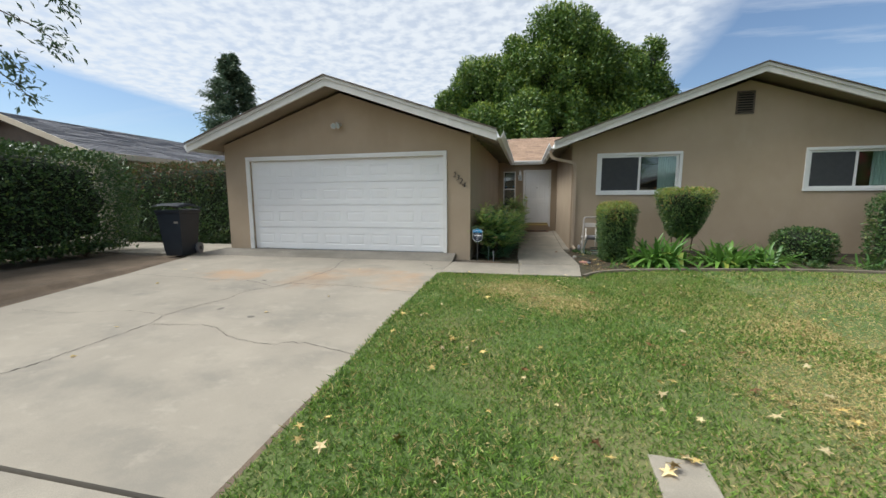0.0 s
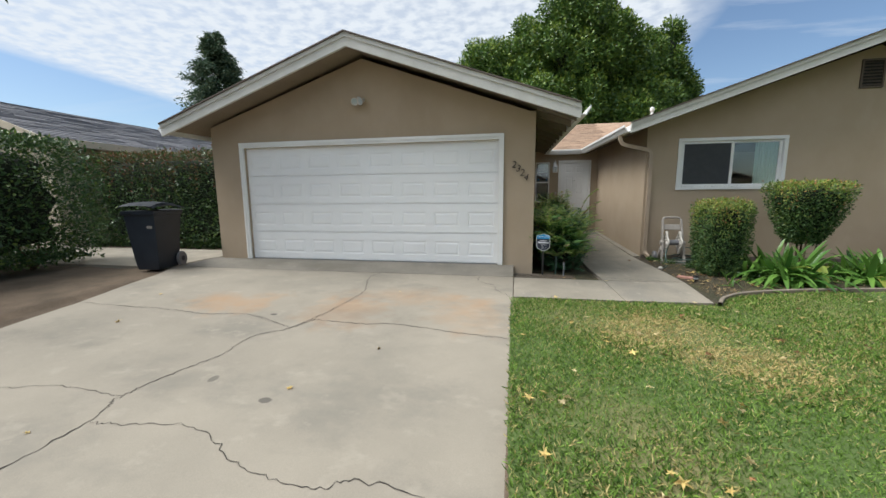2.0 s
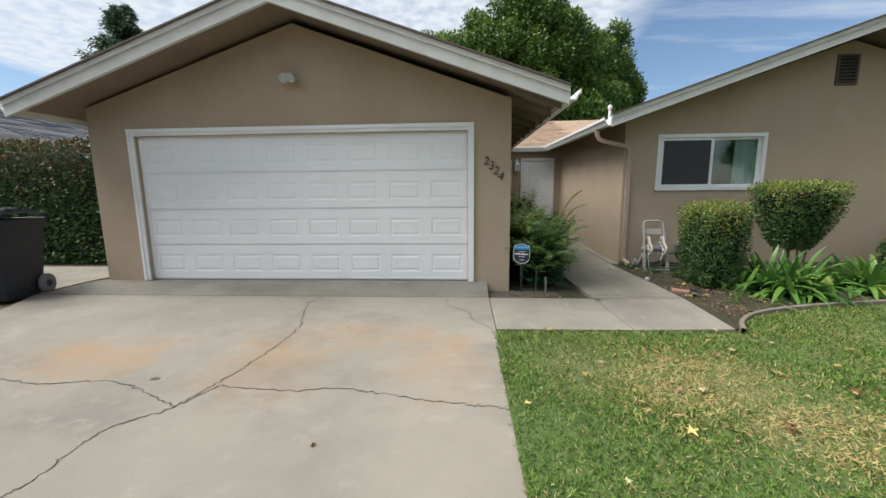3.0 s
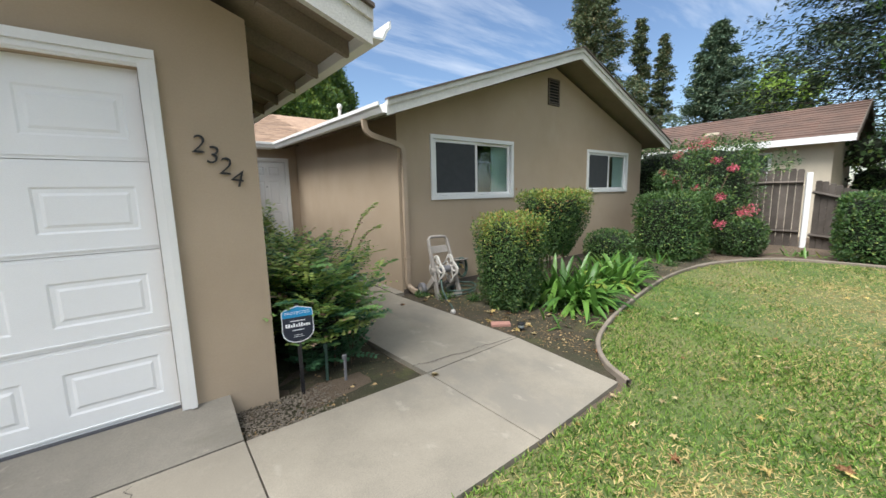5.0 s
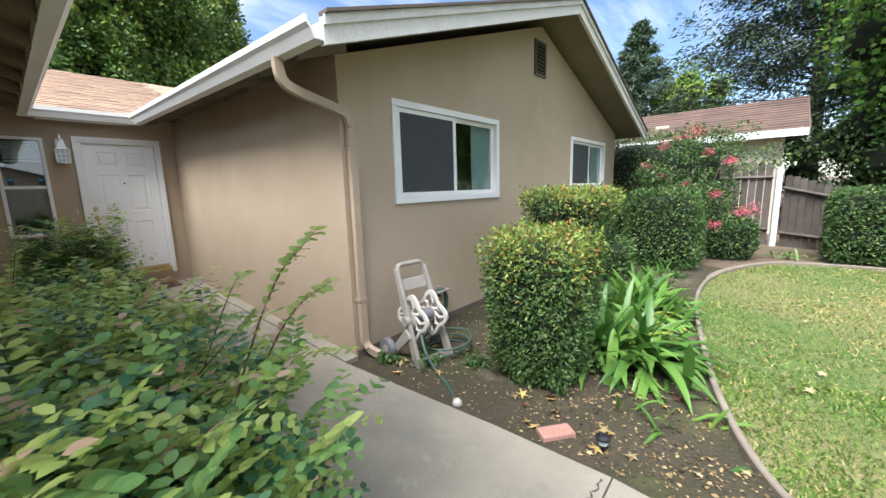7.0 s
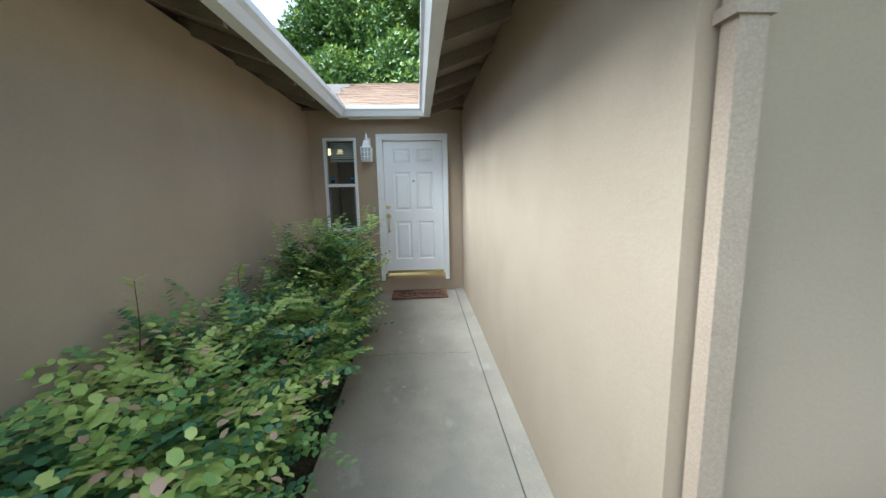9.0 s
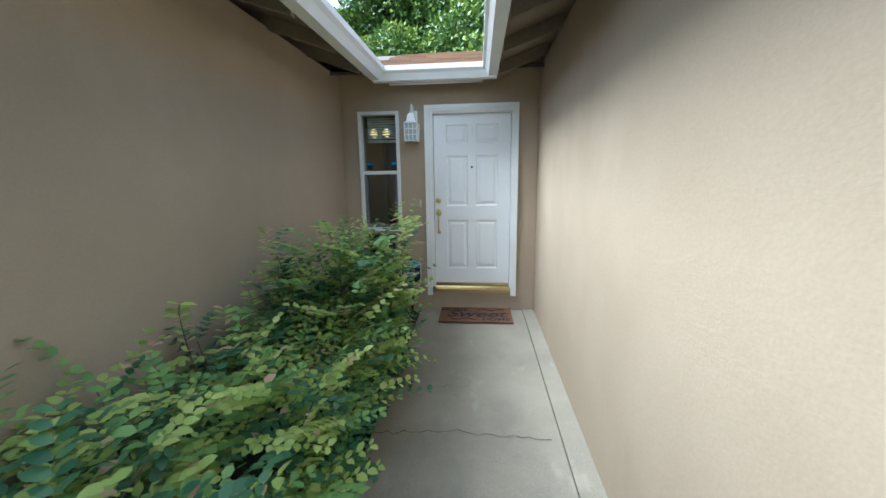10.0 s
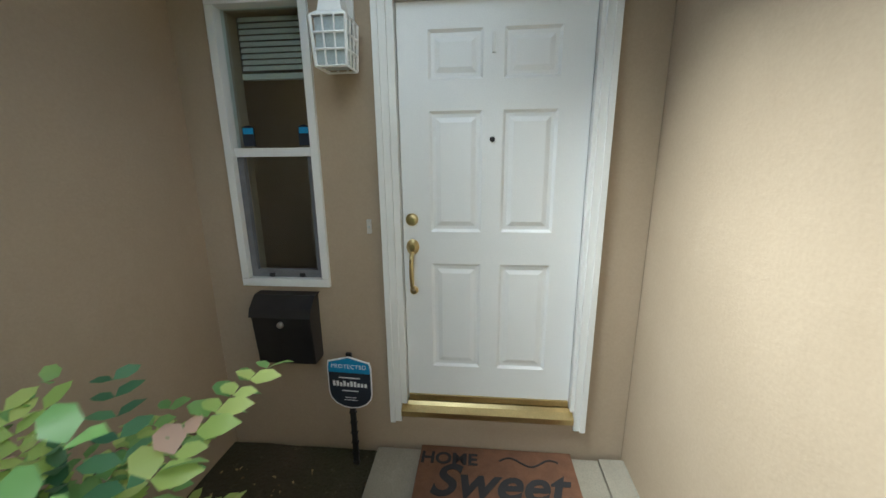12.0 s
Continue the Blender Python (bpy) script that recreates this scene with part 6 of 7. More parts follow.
def weed(x, y, n, s, label, material="box"):
    """A low sprawl of small leaves on the soil."""
    z = lawn_z(y)
    root = thing("weed", (x, y, z), label, "weed", "small weeds in the beds")
    P = np.stack([x + rng.normal(size=n) * s * 0.5, y + rng.normal(size=n) * s * 0.5, z + 0.01 + np.abs(rng.normal(size=n)) * s * 0.35], 1)
    leaves("foliage", P, rng.normal(size=(n, 3)) + np.array([0, 0, 0.5]), rng.normal(size=(n, 3)) * 0.4 + np.array([0, 0, 1.0]), 0.03 + 0.03 * rng.random(n), 0.5, material, root)


for x, y, s in ((3.45, -0.05, 0.22), (3.5, 0.25, 0.2), (2.62, 1.28, 0.12), (2.46, 1.62, 0.1), (2.9, 0.95, 0.1), (6.6, 0.2, 0.16), (7.4, 0.1, 0.14)):
    weed(x, y, int(260 * s / 0.15), s, "small green weeds on the bed soil")
weed(0.6, 5.95, 160, 0.16, "low leafy weeds beside the front door", "entry")
weed(0.85, 6.1, 90, 0.1, "low leafy weeds beside the front door", "entry")

# ---- things by the house ----
def waste_bin():
    root = thing("waste_bin", (-7.05, -0.62, 0.217), "dark wheeled waste bin with lid ajar on concrete", "bin", turn=8, local=True)
    root.scale = (1.0, 1.0, 1.18)
    bm = bmesh.new()
    lv = [(0.0, 0.20, 0.24), (0.12, 0.225, 0.26), (0.86, 0.29, 0.33), (0.875, 0.315, 0.355), (0.93, 0.32, 0.36)]
    prev = None
    for z, hx, hy in lv:
        ring = [bm.verts.new((sx * hx, sy * hy, z)) for sx, sy in ((-1, -1), (1, -1), (1, 1), (-1, 1))]
        if prev:
            for k in range(4):
                bm.faces.new((prev[k], prev[(k + 1) % 4], ring[(k + 1) % 4], ring[k]))
        else:
            bm.faces.new(ring[::-1])
        prev = ring
    bm.faces.new(prev)
    part("body", bm, "bin", root, bevel=0.012)
    bm = bmesh.new()
    prev = None
    for i in range(7):
        t = i / 6
        y = -0.40 + 0.80 * t
        z = 0.965 + 0.07 * math.sin(math.pi * min(1, t * 1.1)) + 0.02 * (1 - t)
        ring = [bm.verts.new((x, y, z + dz_)) for x, dz_ in ((-0.34, -0.02), (-0.30, 0.015), (0, 0.03), (0.30, 0.015), (0.34, -0.02))]
        if prev:
            for k in range(4):
                bm.faces.new((prev[k], prev[k + 1], ring[k + 1], ring[k]))
        prev = ring
    bmesh.ops.solidify(bm, geom=bm.faces[:], thickness=0.02)
    part("lid", bm, "bin", root, "dark lid standing slightly open")
    part("handle", tb([(-0.22, 0.36, 0.9), (-0.22, 0.44, 0.92), (0.22, 0.44, 0.92), (0.22, 0.36, 0.9)], 0.016), "bin", root)
    for s in (-1, 1):
        w = part("wheel", lathe([(0.10, -0.03), (0.12, -0.02), (0.12, 0.02), (0.10, 0.03)], 20, pose(s * 0.27, 0.26, 0.12, 0, 90)), "grey_plastic", root)
        part("hub", lathe([(0.04, -0.034), (0.045, 0.034)], 12, pose(s * 0.27, 0.26, 0.12, 0, 90)), "bin", w)
    part("maker_plate", bx(0.12, -0.318, 0.66, 0.22, -0.308, 0.70), "tan_plastic", root, "small pale plate")


waste_bin()


def shield(w, h):
    pts = [(-w / 2, 0.30 * h), (-w / 2, 0.80 * h), (-w * 0.47, 0.90 * h), (0, h), (w * 0.47, 0.90 * h), (w / 2, 0.80 * h), (w / 2, 0.30 * h)]
    for a in range(1, 8):
        t = math.pi * a / 8
        pts.append((w / 2 * math.cos(t), 0.30 * h - 0.30 * h * math.sin(t)))
    return pts


def yard_sign(x, y, z0, zs, turn, label):
    root = thing("yard_sign", (x, y, z0), label, "sign", "small yard signs", turn=turn, local=True)
    w, h, b = 0.228, 0.29, zs - z0
    stake = part("stake", bx(-0.014, 0.004, -0.03, 0.014, 0.016, b + h + 0.015), "metal_black", root, "black ribbed plastic stake")
    for i in range(6):
        part("rib", bx(-0.018, 0.001, 0.03 + i * 0.06, 0.018, 0.019, 0.038 + i * 0.06), "metal_black", stake)
    o = shield(w, h)
    face = part("shield", pr([(p, b + q) for p, q in o], "y", -0.002, 0.003), "sign_white", root, "white shield rim")
    inn = [(p * 0.95, b + 0.008 + q * 0.95) for p, q in o]
    part("dark_field", pr(inn, "y", -0.0032, -0.0021), "sign_dark", face)
    split = b + 0.70 * h
    part("blue_band", pr([(-w * 0.475, split), *[pq for pq in inn if pq[1] > split], (w * 0.475, split)], "y", -0.0044, -0.0034), "sign_blue", face)
    m = lambda z: pose(0, -0.0052, z, 90, 0, 0)
    text_part("word", "PROTECTED", 0.030, m(b + 0.815 * h), "sign_white", face, 0.0006, space=1.12)
    for z, ww, hh in ((0.60, 0.11, 0.006), (0.35, 0.085, 0.006), (0.22, 0.06, 0.003), (0.17, 0.075, 0.003)):
        part("print_line", bx(-ww / 2, -0.0042, b + z * h - hh / 2, ww / 2, -0.0034, b + z * h + hh / 2), "sign_white", face)
    for k in range(10):
        xx = -0.082 + k * 0.0182
        part("logo_bar", bx(xx - 0.0065, -0.0042, b + 0.435 * h, xx + 0.0065, -0.0034, b + (0.535 if k in (0, 1, 3, 5, 6) else 0.505) * h), "sign_white", face)


yard_sign(0.17, -0.04, 0.18, 0.600, -10, "blue and black shield-shaped security sign on a stake")
yard_sign(0.905, 6.42, 0.30, 0.665, -3, "blue and black shield-shaped security sign by the door")


def plank(p0, p1, wx, wt, wx1=None):
    """A flat bar between two points, wx wide along x and wt thick, in the plane of its run."""
    bm = bmesh.new()
    p0, p1 = Vector(p0), Vector(p1)
    dirn = (p1 - p0).normalized()
    nrm = dirn.cross(Vector((1, 0, 0))).normalized()
    rings = []
    for p, w in ((p0, wt), (p1, wx1 or wt)):
        rings.append([bm.verts.new(p + Vector((1, 0, 0)) * a * wx / 2 + nrm * b * w / 2) for a, b in ((-1, -1), (1, -1), (1, 1), (-1, 1))])
    bm.faces.new(rings[0][::-1]), bm.faces.new(rings[1])
    for k in range(4):
        bm.faces.new((rings[0][k], rings[0][(k + 1) % 4], rings[1][(k + 1) % 4], rings[1][k]))
    return bm


def hose_reel():
    root = thing("hose_reel", (2.75, 1.56, 0.185), "faded beige plastic hose reel cart with pale drum", "hose reel", turn=-6, local=True)
    h = 0.85
    for s in (-1, 1):
        part("side_rail", plank((s * 0.195, -0.275, 0.0), (s * 0.16, 0.03, h), 0.035, 0.085, 0.055), "tan_plastic", root, bevel=0.008)
        part("rear_leg", plank((s * 0.20, -0.17, 0.30), (s * 0.20, 0.10, 0.04), 0.035, 0.10, 0.06), "tan_plastic", root, bevel=0.008)
        w = part("wheel", lathe([(0.06, -0.03), (0.095, -0.028), (0.10, 0.0), (0.095, 0.028), (0.06, 0.03)], 20, pose(s * 0.25, 0.10, 0.10, 0, 90)), "grey_plastic", root)
        part("hub", lathe([(0.04, -0.036), (0.045, 0.0), (0.04, 0.036)], 14, pose(s * 0.25, 0.10, 0.10, 0, 90)), "tan_plastic", w)
        part("bearing", lathe([(0.045, -0.03), (0.05, 0.0), (0.045, 0.03)], 16, pose(s * 0.185, -0.125, 0.40, 0, 90)), "tan_plastic", root)
    part("handle", tb(curve_pts([(-0.16, 0.03, h - 0.02), (-0.13, 0.04, h + 0.03), (0, 0.043, h + 0.04), (0.13, 0.04, h + 0.03), (0.16, 0.03, h - 0.02)], 4), 0.02, 10), "tan_plastic", root, smooth=True)
    for k in range(9):
        part("grip_rib", lathe([(0.018, -0.006), (0.0235, -0.004), (0.0235, 0.004), (0.018, 0.006)], 12, pose(-0.1 + 0.025 * k, 0.042, h + 0.037, 0, 90)), "tan_plastic", root)
    part("cross_panel", bx(-0.145, -0.012, -0.055, 0.145, 0.012, 0.055, m=pose(0, -0.01, 0.70, -19)), "tan_plastic", root, bevel=0.006)
    part("foot_bar", plank((0, -0.285, 0.0), (0, -0.268, 0.07), 0.42, 0.04), "tan_plastic", root, bevel=0.008)
    part("drum", tb([(-0.12, -0.125, 0.41), (0.12, -0.125, 0.41)], 0.055, 16), "grey_plastic", root)
    for s in (-1, 1):
        m = pose(s * 0.115, -0.125, 0.41, 0, 90, 0)
        bm = bmesh.new()
        n = 48
        a_ = []
        for k in range(n):
            t = 2 * math.pi * k / n
            lobe = 0.19 * (1 + 0.16 * math.cos(4 * t))
            a_.append([bm.verts.new((lobe * q * math.cos(t), lobe * q * math.sin(t), z)) for q, z in ((1, -0.012), (1, 0.012), (0.82, 0.014), (0.82, -0.014))])
        for k in range(n):
            for j in range(4):
                bm.faces.new((a_[k][j], a_[k][(j + 1) % 4], a_[(k + 1) % n][(j + 1) % 4], a_[(k + 1) % n][j]))
        bmesh.ops.transform(bm, matrix=m, verts=bm.verts[:])
        fl = part("drum_flange", bm, "white_plastic", root, "pale lobed drum flange", smooth=False)
        part("boss", lathe([(0.06, -0.014), (0.06, 0.014), (0.03, 0.024)], 16, m), "white_plastic", fl)
        for k in range(8):
            t = k * math.pi / 4
            r1 = 0.165 * (1 + 0.16 * math.cos(4 * t))
            part("spoke", tb([m @ Vector((0.05 * math.cos(t - 0.3), 0.05 * math.sin(t - 0.3), 0)), m @ Vector((0.11 * math.cos(t + 0.25), 0.11 * math.sin(t + 0.25), 0)), m @ Vector((r1 * math.cos(t), r1 * math.sin(t), 0))], 0.014, 6), "white_plastic", fl)


hose_reel()


def hose(name, pts, r, label):
    root = thing(name, pts[0], label, "hose", "garden hose")
    part("hose", tb(curve_pts(pts, 8), r, 7), "hose", root, smooth=True)
    return root


h1 = hose("garden_hose", [(2.66, 1.40, 0.55), (2.57, 1.26, 0.36), (2.56, 1.12, 0.205), (2.48, 0.95, 0.195), (2.40, 0.82, 0.195), (2.33, 0.73, 0.20)], 0.014, "green-grey garden hose trailing across the soil")
part("coupling", tb([(2.345, 0.745, 0.20), (2.30, 0.69, 0.205)], 0.019, 10), "chrome", h1)
part("end_cap", lathe([(0.005, -0.035), (0.032, -0.02), (0.037, 0.0), (0.03, 0.024), (0.005, 0.036)], 16, pose(2.285, 0.675, 0.212, 70, 0, 35)), "white_plastic", h1, "round pale hose end", smooth=True)
hose("garden_hose", [(2.98 + (0.22 + 0.02 * i / 12) * math.cos(i * 0.62), 1.33 + (0.2 - 0.02 * math.sin(i)) * math.sin(i * 0.62), 0.20 + 0.006 * i) for i in range(26)], 0.011, "coiled green-grey garden hose beside the reel")
hose("garden_hose", [(2.85, 1.42, 0.55), (3.05, 1.6, 0.48), (3.25, 1.74, 0.46), (3.38, 1.80, 0.50)], 0.009, "green-grey hose running to the wall tap")


def wall_tap():
    root = thing("wall_tap", (3.42, 1.88, 0.5), "beige plastic hose hanger and tap on the wall", "tap", local=True)
    part("backplate", bx(-0.11, 0.0, -0.02, 0.11, 0.018, 0.14), "tan_plastic", root, bevel=0.006)
    part("hanger", tb([(-0.09, -0.01, 0.10), (-0.09, -0.12, 0.12), (0.09, -0.12, 0.12), (0.09, -0.01, 0.10)], 0.014), "tan_plastic", root)
    part("tap_body", tb([(0, 0.0, 0.02), (0, -0.08, 0.02), (0, -0.10, -0.03)], 0.016), "brass", root)
    part("tap_wheel", lathe([(0.03, -0.005), (0.03, 0.005)], 12, pose(0, -0.05, 0.055)), "iron", root)
    for i in range(4):
        part("hose_loop", tb([(0.10 * math.cos(t), -0.05 - 0.015 * i, -0.02 + 0.16 * math.sin(t)) for t in (k * math.pi / 8 for k in range(17))], 0.010, 6), "hose", root)


wall_tap()


def path_light(x, y):
    root = thing("path_light", (x, y, lawn_z(y) - 0.02), "small black solar path light stuck in the soil", "garden light", local=True)
    part("stem", lathe([(0.012, -0.03), (0.012, 0.06), (0.032, 0.062), (0.032, 0.075)], 14), "metal_black", root)
    part("lens", lathe([(0.03, 0.075), (0.03, 0.105)], 14), "lamp_glass", root)
    part("cap", lathe([(0.042, 0.105), (0.042, 0.118), (0.02, 0.128)], 16), "metal_black", root)


path_light(2.45, -0.30)
pv = thing("paver_brick", (2.42, -0.02, 0.17), "flat pink concrete paver lying at the walk edge", "brick", turn=-38, local=True)
part("block", bx(-0.11, -0.055, 0.0, 0.11, 0.055, 0.05), "brick", pv, bevel=0.006)

for x, y, h, mat_, lab in ((0.40, 0.06, 0.32, "hose", "green plastic riser pipe"), (0.52, -0.04, 0.22, "grey_plastic", "grey plastic sprinkler riser")):
    rp = thing("sprinkler_riser", (x, y, 0.14), lab + " standing in the bed", "sprinkler", "sprinkler risers", local=True)
    part("pipe", tb([(0, 0, -0.02), (0.005, 0, h)], 0.013, 8), mat_, rp)
    part("nozzle", lathe([(0.018, h), (0.02, h + 0.03), (0.012, h + 0.04)], 10), mat_, rp)

# concrete lid in the lawn
ml = thing("meter_lid", (2.0, -6.27, lawn_z(-6.3) - 0.035), "grey concrete meter box lid sunk in the lawn", "meter lid", turn=-4, local=True)
part("lid", bx(-0.14, -0.26, 0.0, 0.14, 0.22, 0.052), "walk", ml, bevel=0.008)


def mailbox():
    root = thing("mailbox", (0.575, 6.548, 0.885), "black metal wall mailbox with a small lock", "mailbox", local=True)
    bm = bmesh.new()
    prism(bm, [(-0.10, 0.0), (-0.002, 0.0), (-0.002, 0.35), (-0.06, 0.35), (-0.115, 0.30), (-0.125, 0.27)], "x", -0.15, 0.15)
    part("body", bm, "metal_black", root, bevel=0.006)
    part("lid", pr([(-0.133, 0.262), (-0.12, 0.302), (-0.06, 0.356), (-0.002, 0.357), (-0.002, 0.352), (-0.06, 0.351), (-0.116, 0.299), (-0.128, 0.262)], "x", -0.157, 0.157), "metal_black", root, "black sloping lid")
    part("lock", lathe([(0.016, 0), (0.016, 0.012), (0.009, 0.016)], 14, pose(0, -0.123, 0.225, 90)), "chrome", root, "round nickel lock")


mailbox()


def wall_lantern():
    root = thing("wall_lantern", (0.955, 6.549, 2.25), "white metal wall lantern with caged glass", "wall lamp", local=True)
    part("backplate", bx(-0.045, -0.02, 0.12, 0.045, 0.0, 0.33), "white", root, bevel=0.006)
    part("arm", tb(curve_pts([(0, -0.01, 0.27), (0, -0.06, 0.36), (0, -0.12, 0.36), (0, -0.13, 0.30)], 5), 0.011), "white", root)
    part("finial", lathe([(0.012, 0.285), (0.014, 0.31), (0.005, 0.36), (0.002, 0.39)], 12, pose(0, -0.13, 0.0)), "white", root)
    bm = lathe([(0.02, 0.285), (0.045, 0.275), (0.06, 0.235), (0.068, 0.20), (0.10, 0.185), (0.10, 0.178)], 4, pose(0, -0.13, 0, 0, 0, 45))
    part("roof", bm, "white", root)
    hw0, hw1, z0, z1 = 0.062, 0.07, 0.0, 0.178
    glass = part("glass", bx(-0.058, -0.188, 0.008, 0.058, -0.072, 0.175), "lamp_glass", root, "frosted lantern glass")
    for sx in (-1, 1):
        for sy in (-1, 1):
            part("corner_bar", tb([(sx * hw0, -0.13 + sy * hw0, z0), (sx * hw1, -0.13 + sy * hw1, z1)], 0.007, 6), "white", root)
    for f in (0.0, 0.34, 0.67):
        z, q = z0 + (z1 - z0) * f, hw0 + (hw1 - hw0) * f
        bm = bmesh.new()
        for a, b in (((-q, -q), (q, -q)), ((q, -q), (q, q)), ((q, q), (-q, q)), ((-q, q), (-q, -q))):
            tube(bm, [(a[0], -0.13 + a[1], z), (b[0], -0.13 + b[1], z)], 0.005, 5)
        part("cage_ring", bm, "white", root)
    for s in (-0.33, 0.33):
        for a in range(4):
            t = a * math.pi / 2
            c, n_ = math.cos(t), math.sin(t)
            pts = []
            for z, q in ((z0, hw0), (z1, hw1)):
                u_, v_ = s * q * 1.0, -q
                pts.append((c * u_ - n_ * v_, -0.13 + n_ * u_ + c * v_, z))
            part("cage_bar", tb(pts, 0.0045, 5), "white", root)


wall_lantern()
db = thing("doorbell", (1.012, 6.549, 1.545), "small white doorbell button on the wall", "doorbell", local=True)
part("plate", bx(-0.011, -0.012, 0, 0.011, 0.0, 0.07), "white_plastic", db, bevel=0.003)
part("button", lathe([(0.006, 0), (0.006, 0.004)], 10, pose(0, -0.012, 0.035, 90)), "lamp_glass", db)


def door_mat():
    root = thing("doormat", (1.635, 6.315, 0.352), "brown coir doormat with dark lettering", "doormat", local=True)
    part("mat", bx(-0.395, -0.225, 0.0, 0.395, 0.225, 0.016), "mat_brown", root, bevel=0.004)
    z = 0.0175
    text_part("word", "HOME", 0.105, pose(-0.24, 0.135, z), "ink", root, 0.0006, extra=0.003)
    text_part("word", "Sweet", 0.262, pose(0.0, -0.005, z), "ink", root, 0.0006, shear=0.3, extra=0.006)
    text_part("word", "HOME", 0.105, pose(0.22, -0.15, z), "ink", root, 0.0006, extra=0.003)
    part("flourish", tb([(0.02 + 0.3 * t, 0.14 + 0.025 * math.sin(t * 9), z) for t in (k / 14 for k in range(15))], 0.005, 5), "ink", root)
    part("flourish", tb([(-0.28 + 0.28 * t, -0.15 + 0.025 * math.sin(t * 9 + 2), z) for t in (k / 14 for k in range(15))], 0.005, 5), "ink", root)


door_mat()


def ceiling_fan():
    root = thing("ceiling_fan", (0.10, 8.5, 2.66), "ceiling fan with two glowing warm glass shades", "ceiling fan", local=True)
    part("rod", tb([(0, 0, 0.1), (0, 0, 0.125)], 0.015), "iron", root)
    part("motor", lathe([(0.04, 0.0), (0.09, 0.03), (0.09, 0.08), (0.04, 0.11)], 18), "iron", root)
    for k in range(5):
        part("blade", bx(0.12, -0.06, 0.05, 0.6, 0.06, 0.058, m=pose(0, 0, 0, 0, 0, k * 72 + 10)), "iron", root)
    for x in (-0.1, 0.1):
        part("shade", lathe([(0.02, 0.0), (0.05, -0.04), (0.06, -0.10), (0.045, -0.11)], 16, pose(x, -0.06, 0.0, -20, 0, 0)), "bulb", root, "glowing warm glass shade")


ceiling_fan()

vp = thing("roof_vent_pipe", (4.69, 9.35, 4.0), "white painted vent pipe on the roof", "vent pipe", local=True)
part("pipe", lathe([(0.05, -0.1), (0.05, 0.62)], 14), "white", vp)
part("cap", lathe([(0.075, 0.60), (0.08, 0.68), (0.05, 0.74)], 14), "white", vp)


# ---- cracks and stains in the concrete ----
def crack(pts, width, zf, seed):
    r = np.random.default_rng(seed)
    bm = bmesh.new()
    prev = None
    line = curve_pts([(x, y, 0) for x, y in pts], 14)
    for i, p in enumerate(line):
        d = (line[min(i + 1, len(line) - 1)] - line[max(i - 1, 0)]).normalized()
        n_ = Vector((-d.y, d.x, 0))
        q = p + n_ * (r.normal() * 0.010)
        w = width * (0.35 + 0.9 * r.random())
        z = zf(q.y) + 0.0035
        ring = [bm.verts.new((q.x - n_.x * w, q.y - n_.y * w, z)), bm.verts.new((q.x + n_.x * w, q.y + n_.y * w, z))]
        if prev:
            bm.faces.new((prev[0], prev[1], ring[1], ring[0]))
        prev = ring
    ob = part("crack", bm, "crack")
    return tagged(ob, "dark irregular crack in the concrete", "crack", "cracks in the concrete", "structure")


CR = [([(-6.1, -2.66), (-5.21, -2.71), (-4.61, -2.74), (-4.01, -2.81), (-3.55, -2.75), (-3.16, -2.84), (-2.69, -3.07)], 0.0045),
      ([(-2.55, -2.78), (-2.69, -3.07), (-2.93, -3.29), (-2.97, -3.47), (-2.96, -3.72), (-3.04, -3.92), (-3.17, -4.24), (-3.21, -4.5), (-3.13, -4.73), (-3.16, -5.34), (-3.18, -5.78), (-3.3, -6.1)], 0.0055),
      ([(-2.69, -3.07), (-2.58, -2.73), (-2.5, -2.4), (-2.44, -1.96), (-2.45, -1.55), (-2.66, -0.89), (-2.62, -0.46)], 0.005),
      ([(-2.55, -2.78), (-2.06, -2.83), (-1.52, -2.79), (-1.02, -2.9), (-0.62, -2.95), (-0.31, -3.01)], 0.0045),
      ([(-3.13, -4.73), (-2.92, -4.73), (-2.36, -4.67), (-1.85, -4.9), (-1.36, -5.0), (-1.04, -4.9), (-0.28, -5.07)], 0.0035),
      ([(-3.2, -4.45), (-3.9, -4.42), (-4.63, -4.6), (-5.4, -4.62)], 0.003),
      ([(-0.87, -0.47), (-0.85, -0.8), (-0.6, -1.05), (-0.55, -1.3), (-0.34, -1.6)], 0.004)]
for i, (pts, w) in enumerate(CR):
    crack(pts, w, drive_z, i)
crack([(1.05, -0.26), (1.25, -0.30), (1.41, -0.30), (1.6, -0.345), (1.74, -0.34), (1.96, -0.365), (2.2, -0.385)], 0.0055, walk_z, 31)
crack([(1.0, 4.36), (1.5, 4.40), (2.1, 4.37)], 0.0028, walk_z, 32)


# ---- fallen leaves ----
def star_leaf(bm, size, lobes=5):
    c = bm.verts.new((0, 0, 0.004))
    ring = []
    for k in range(lobes * 2):
        a = math.pi / 2 + (k - lobes) * 2 * math.pi / (lobes * 2) * 0.93
        r = size * ((1.0 if k % 2 == 0 else 0.36) * random.uniform(0.85, 1.1))
        ring.append(bm.verts.new((r * math.cos(a), r * math.sin(a), random.uniform(0.0, 0.014))))
    for a, b in zip(ring, ring[1:] + ring[:1]):
        bm.faces.new((c, a, b))


leaf_meshes = []
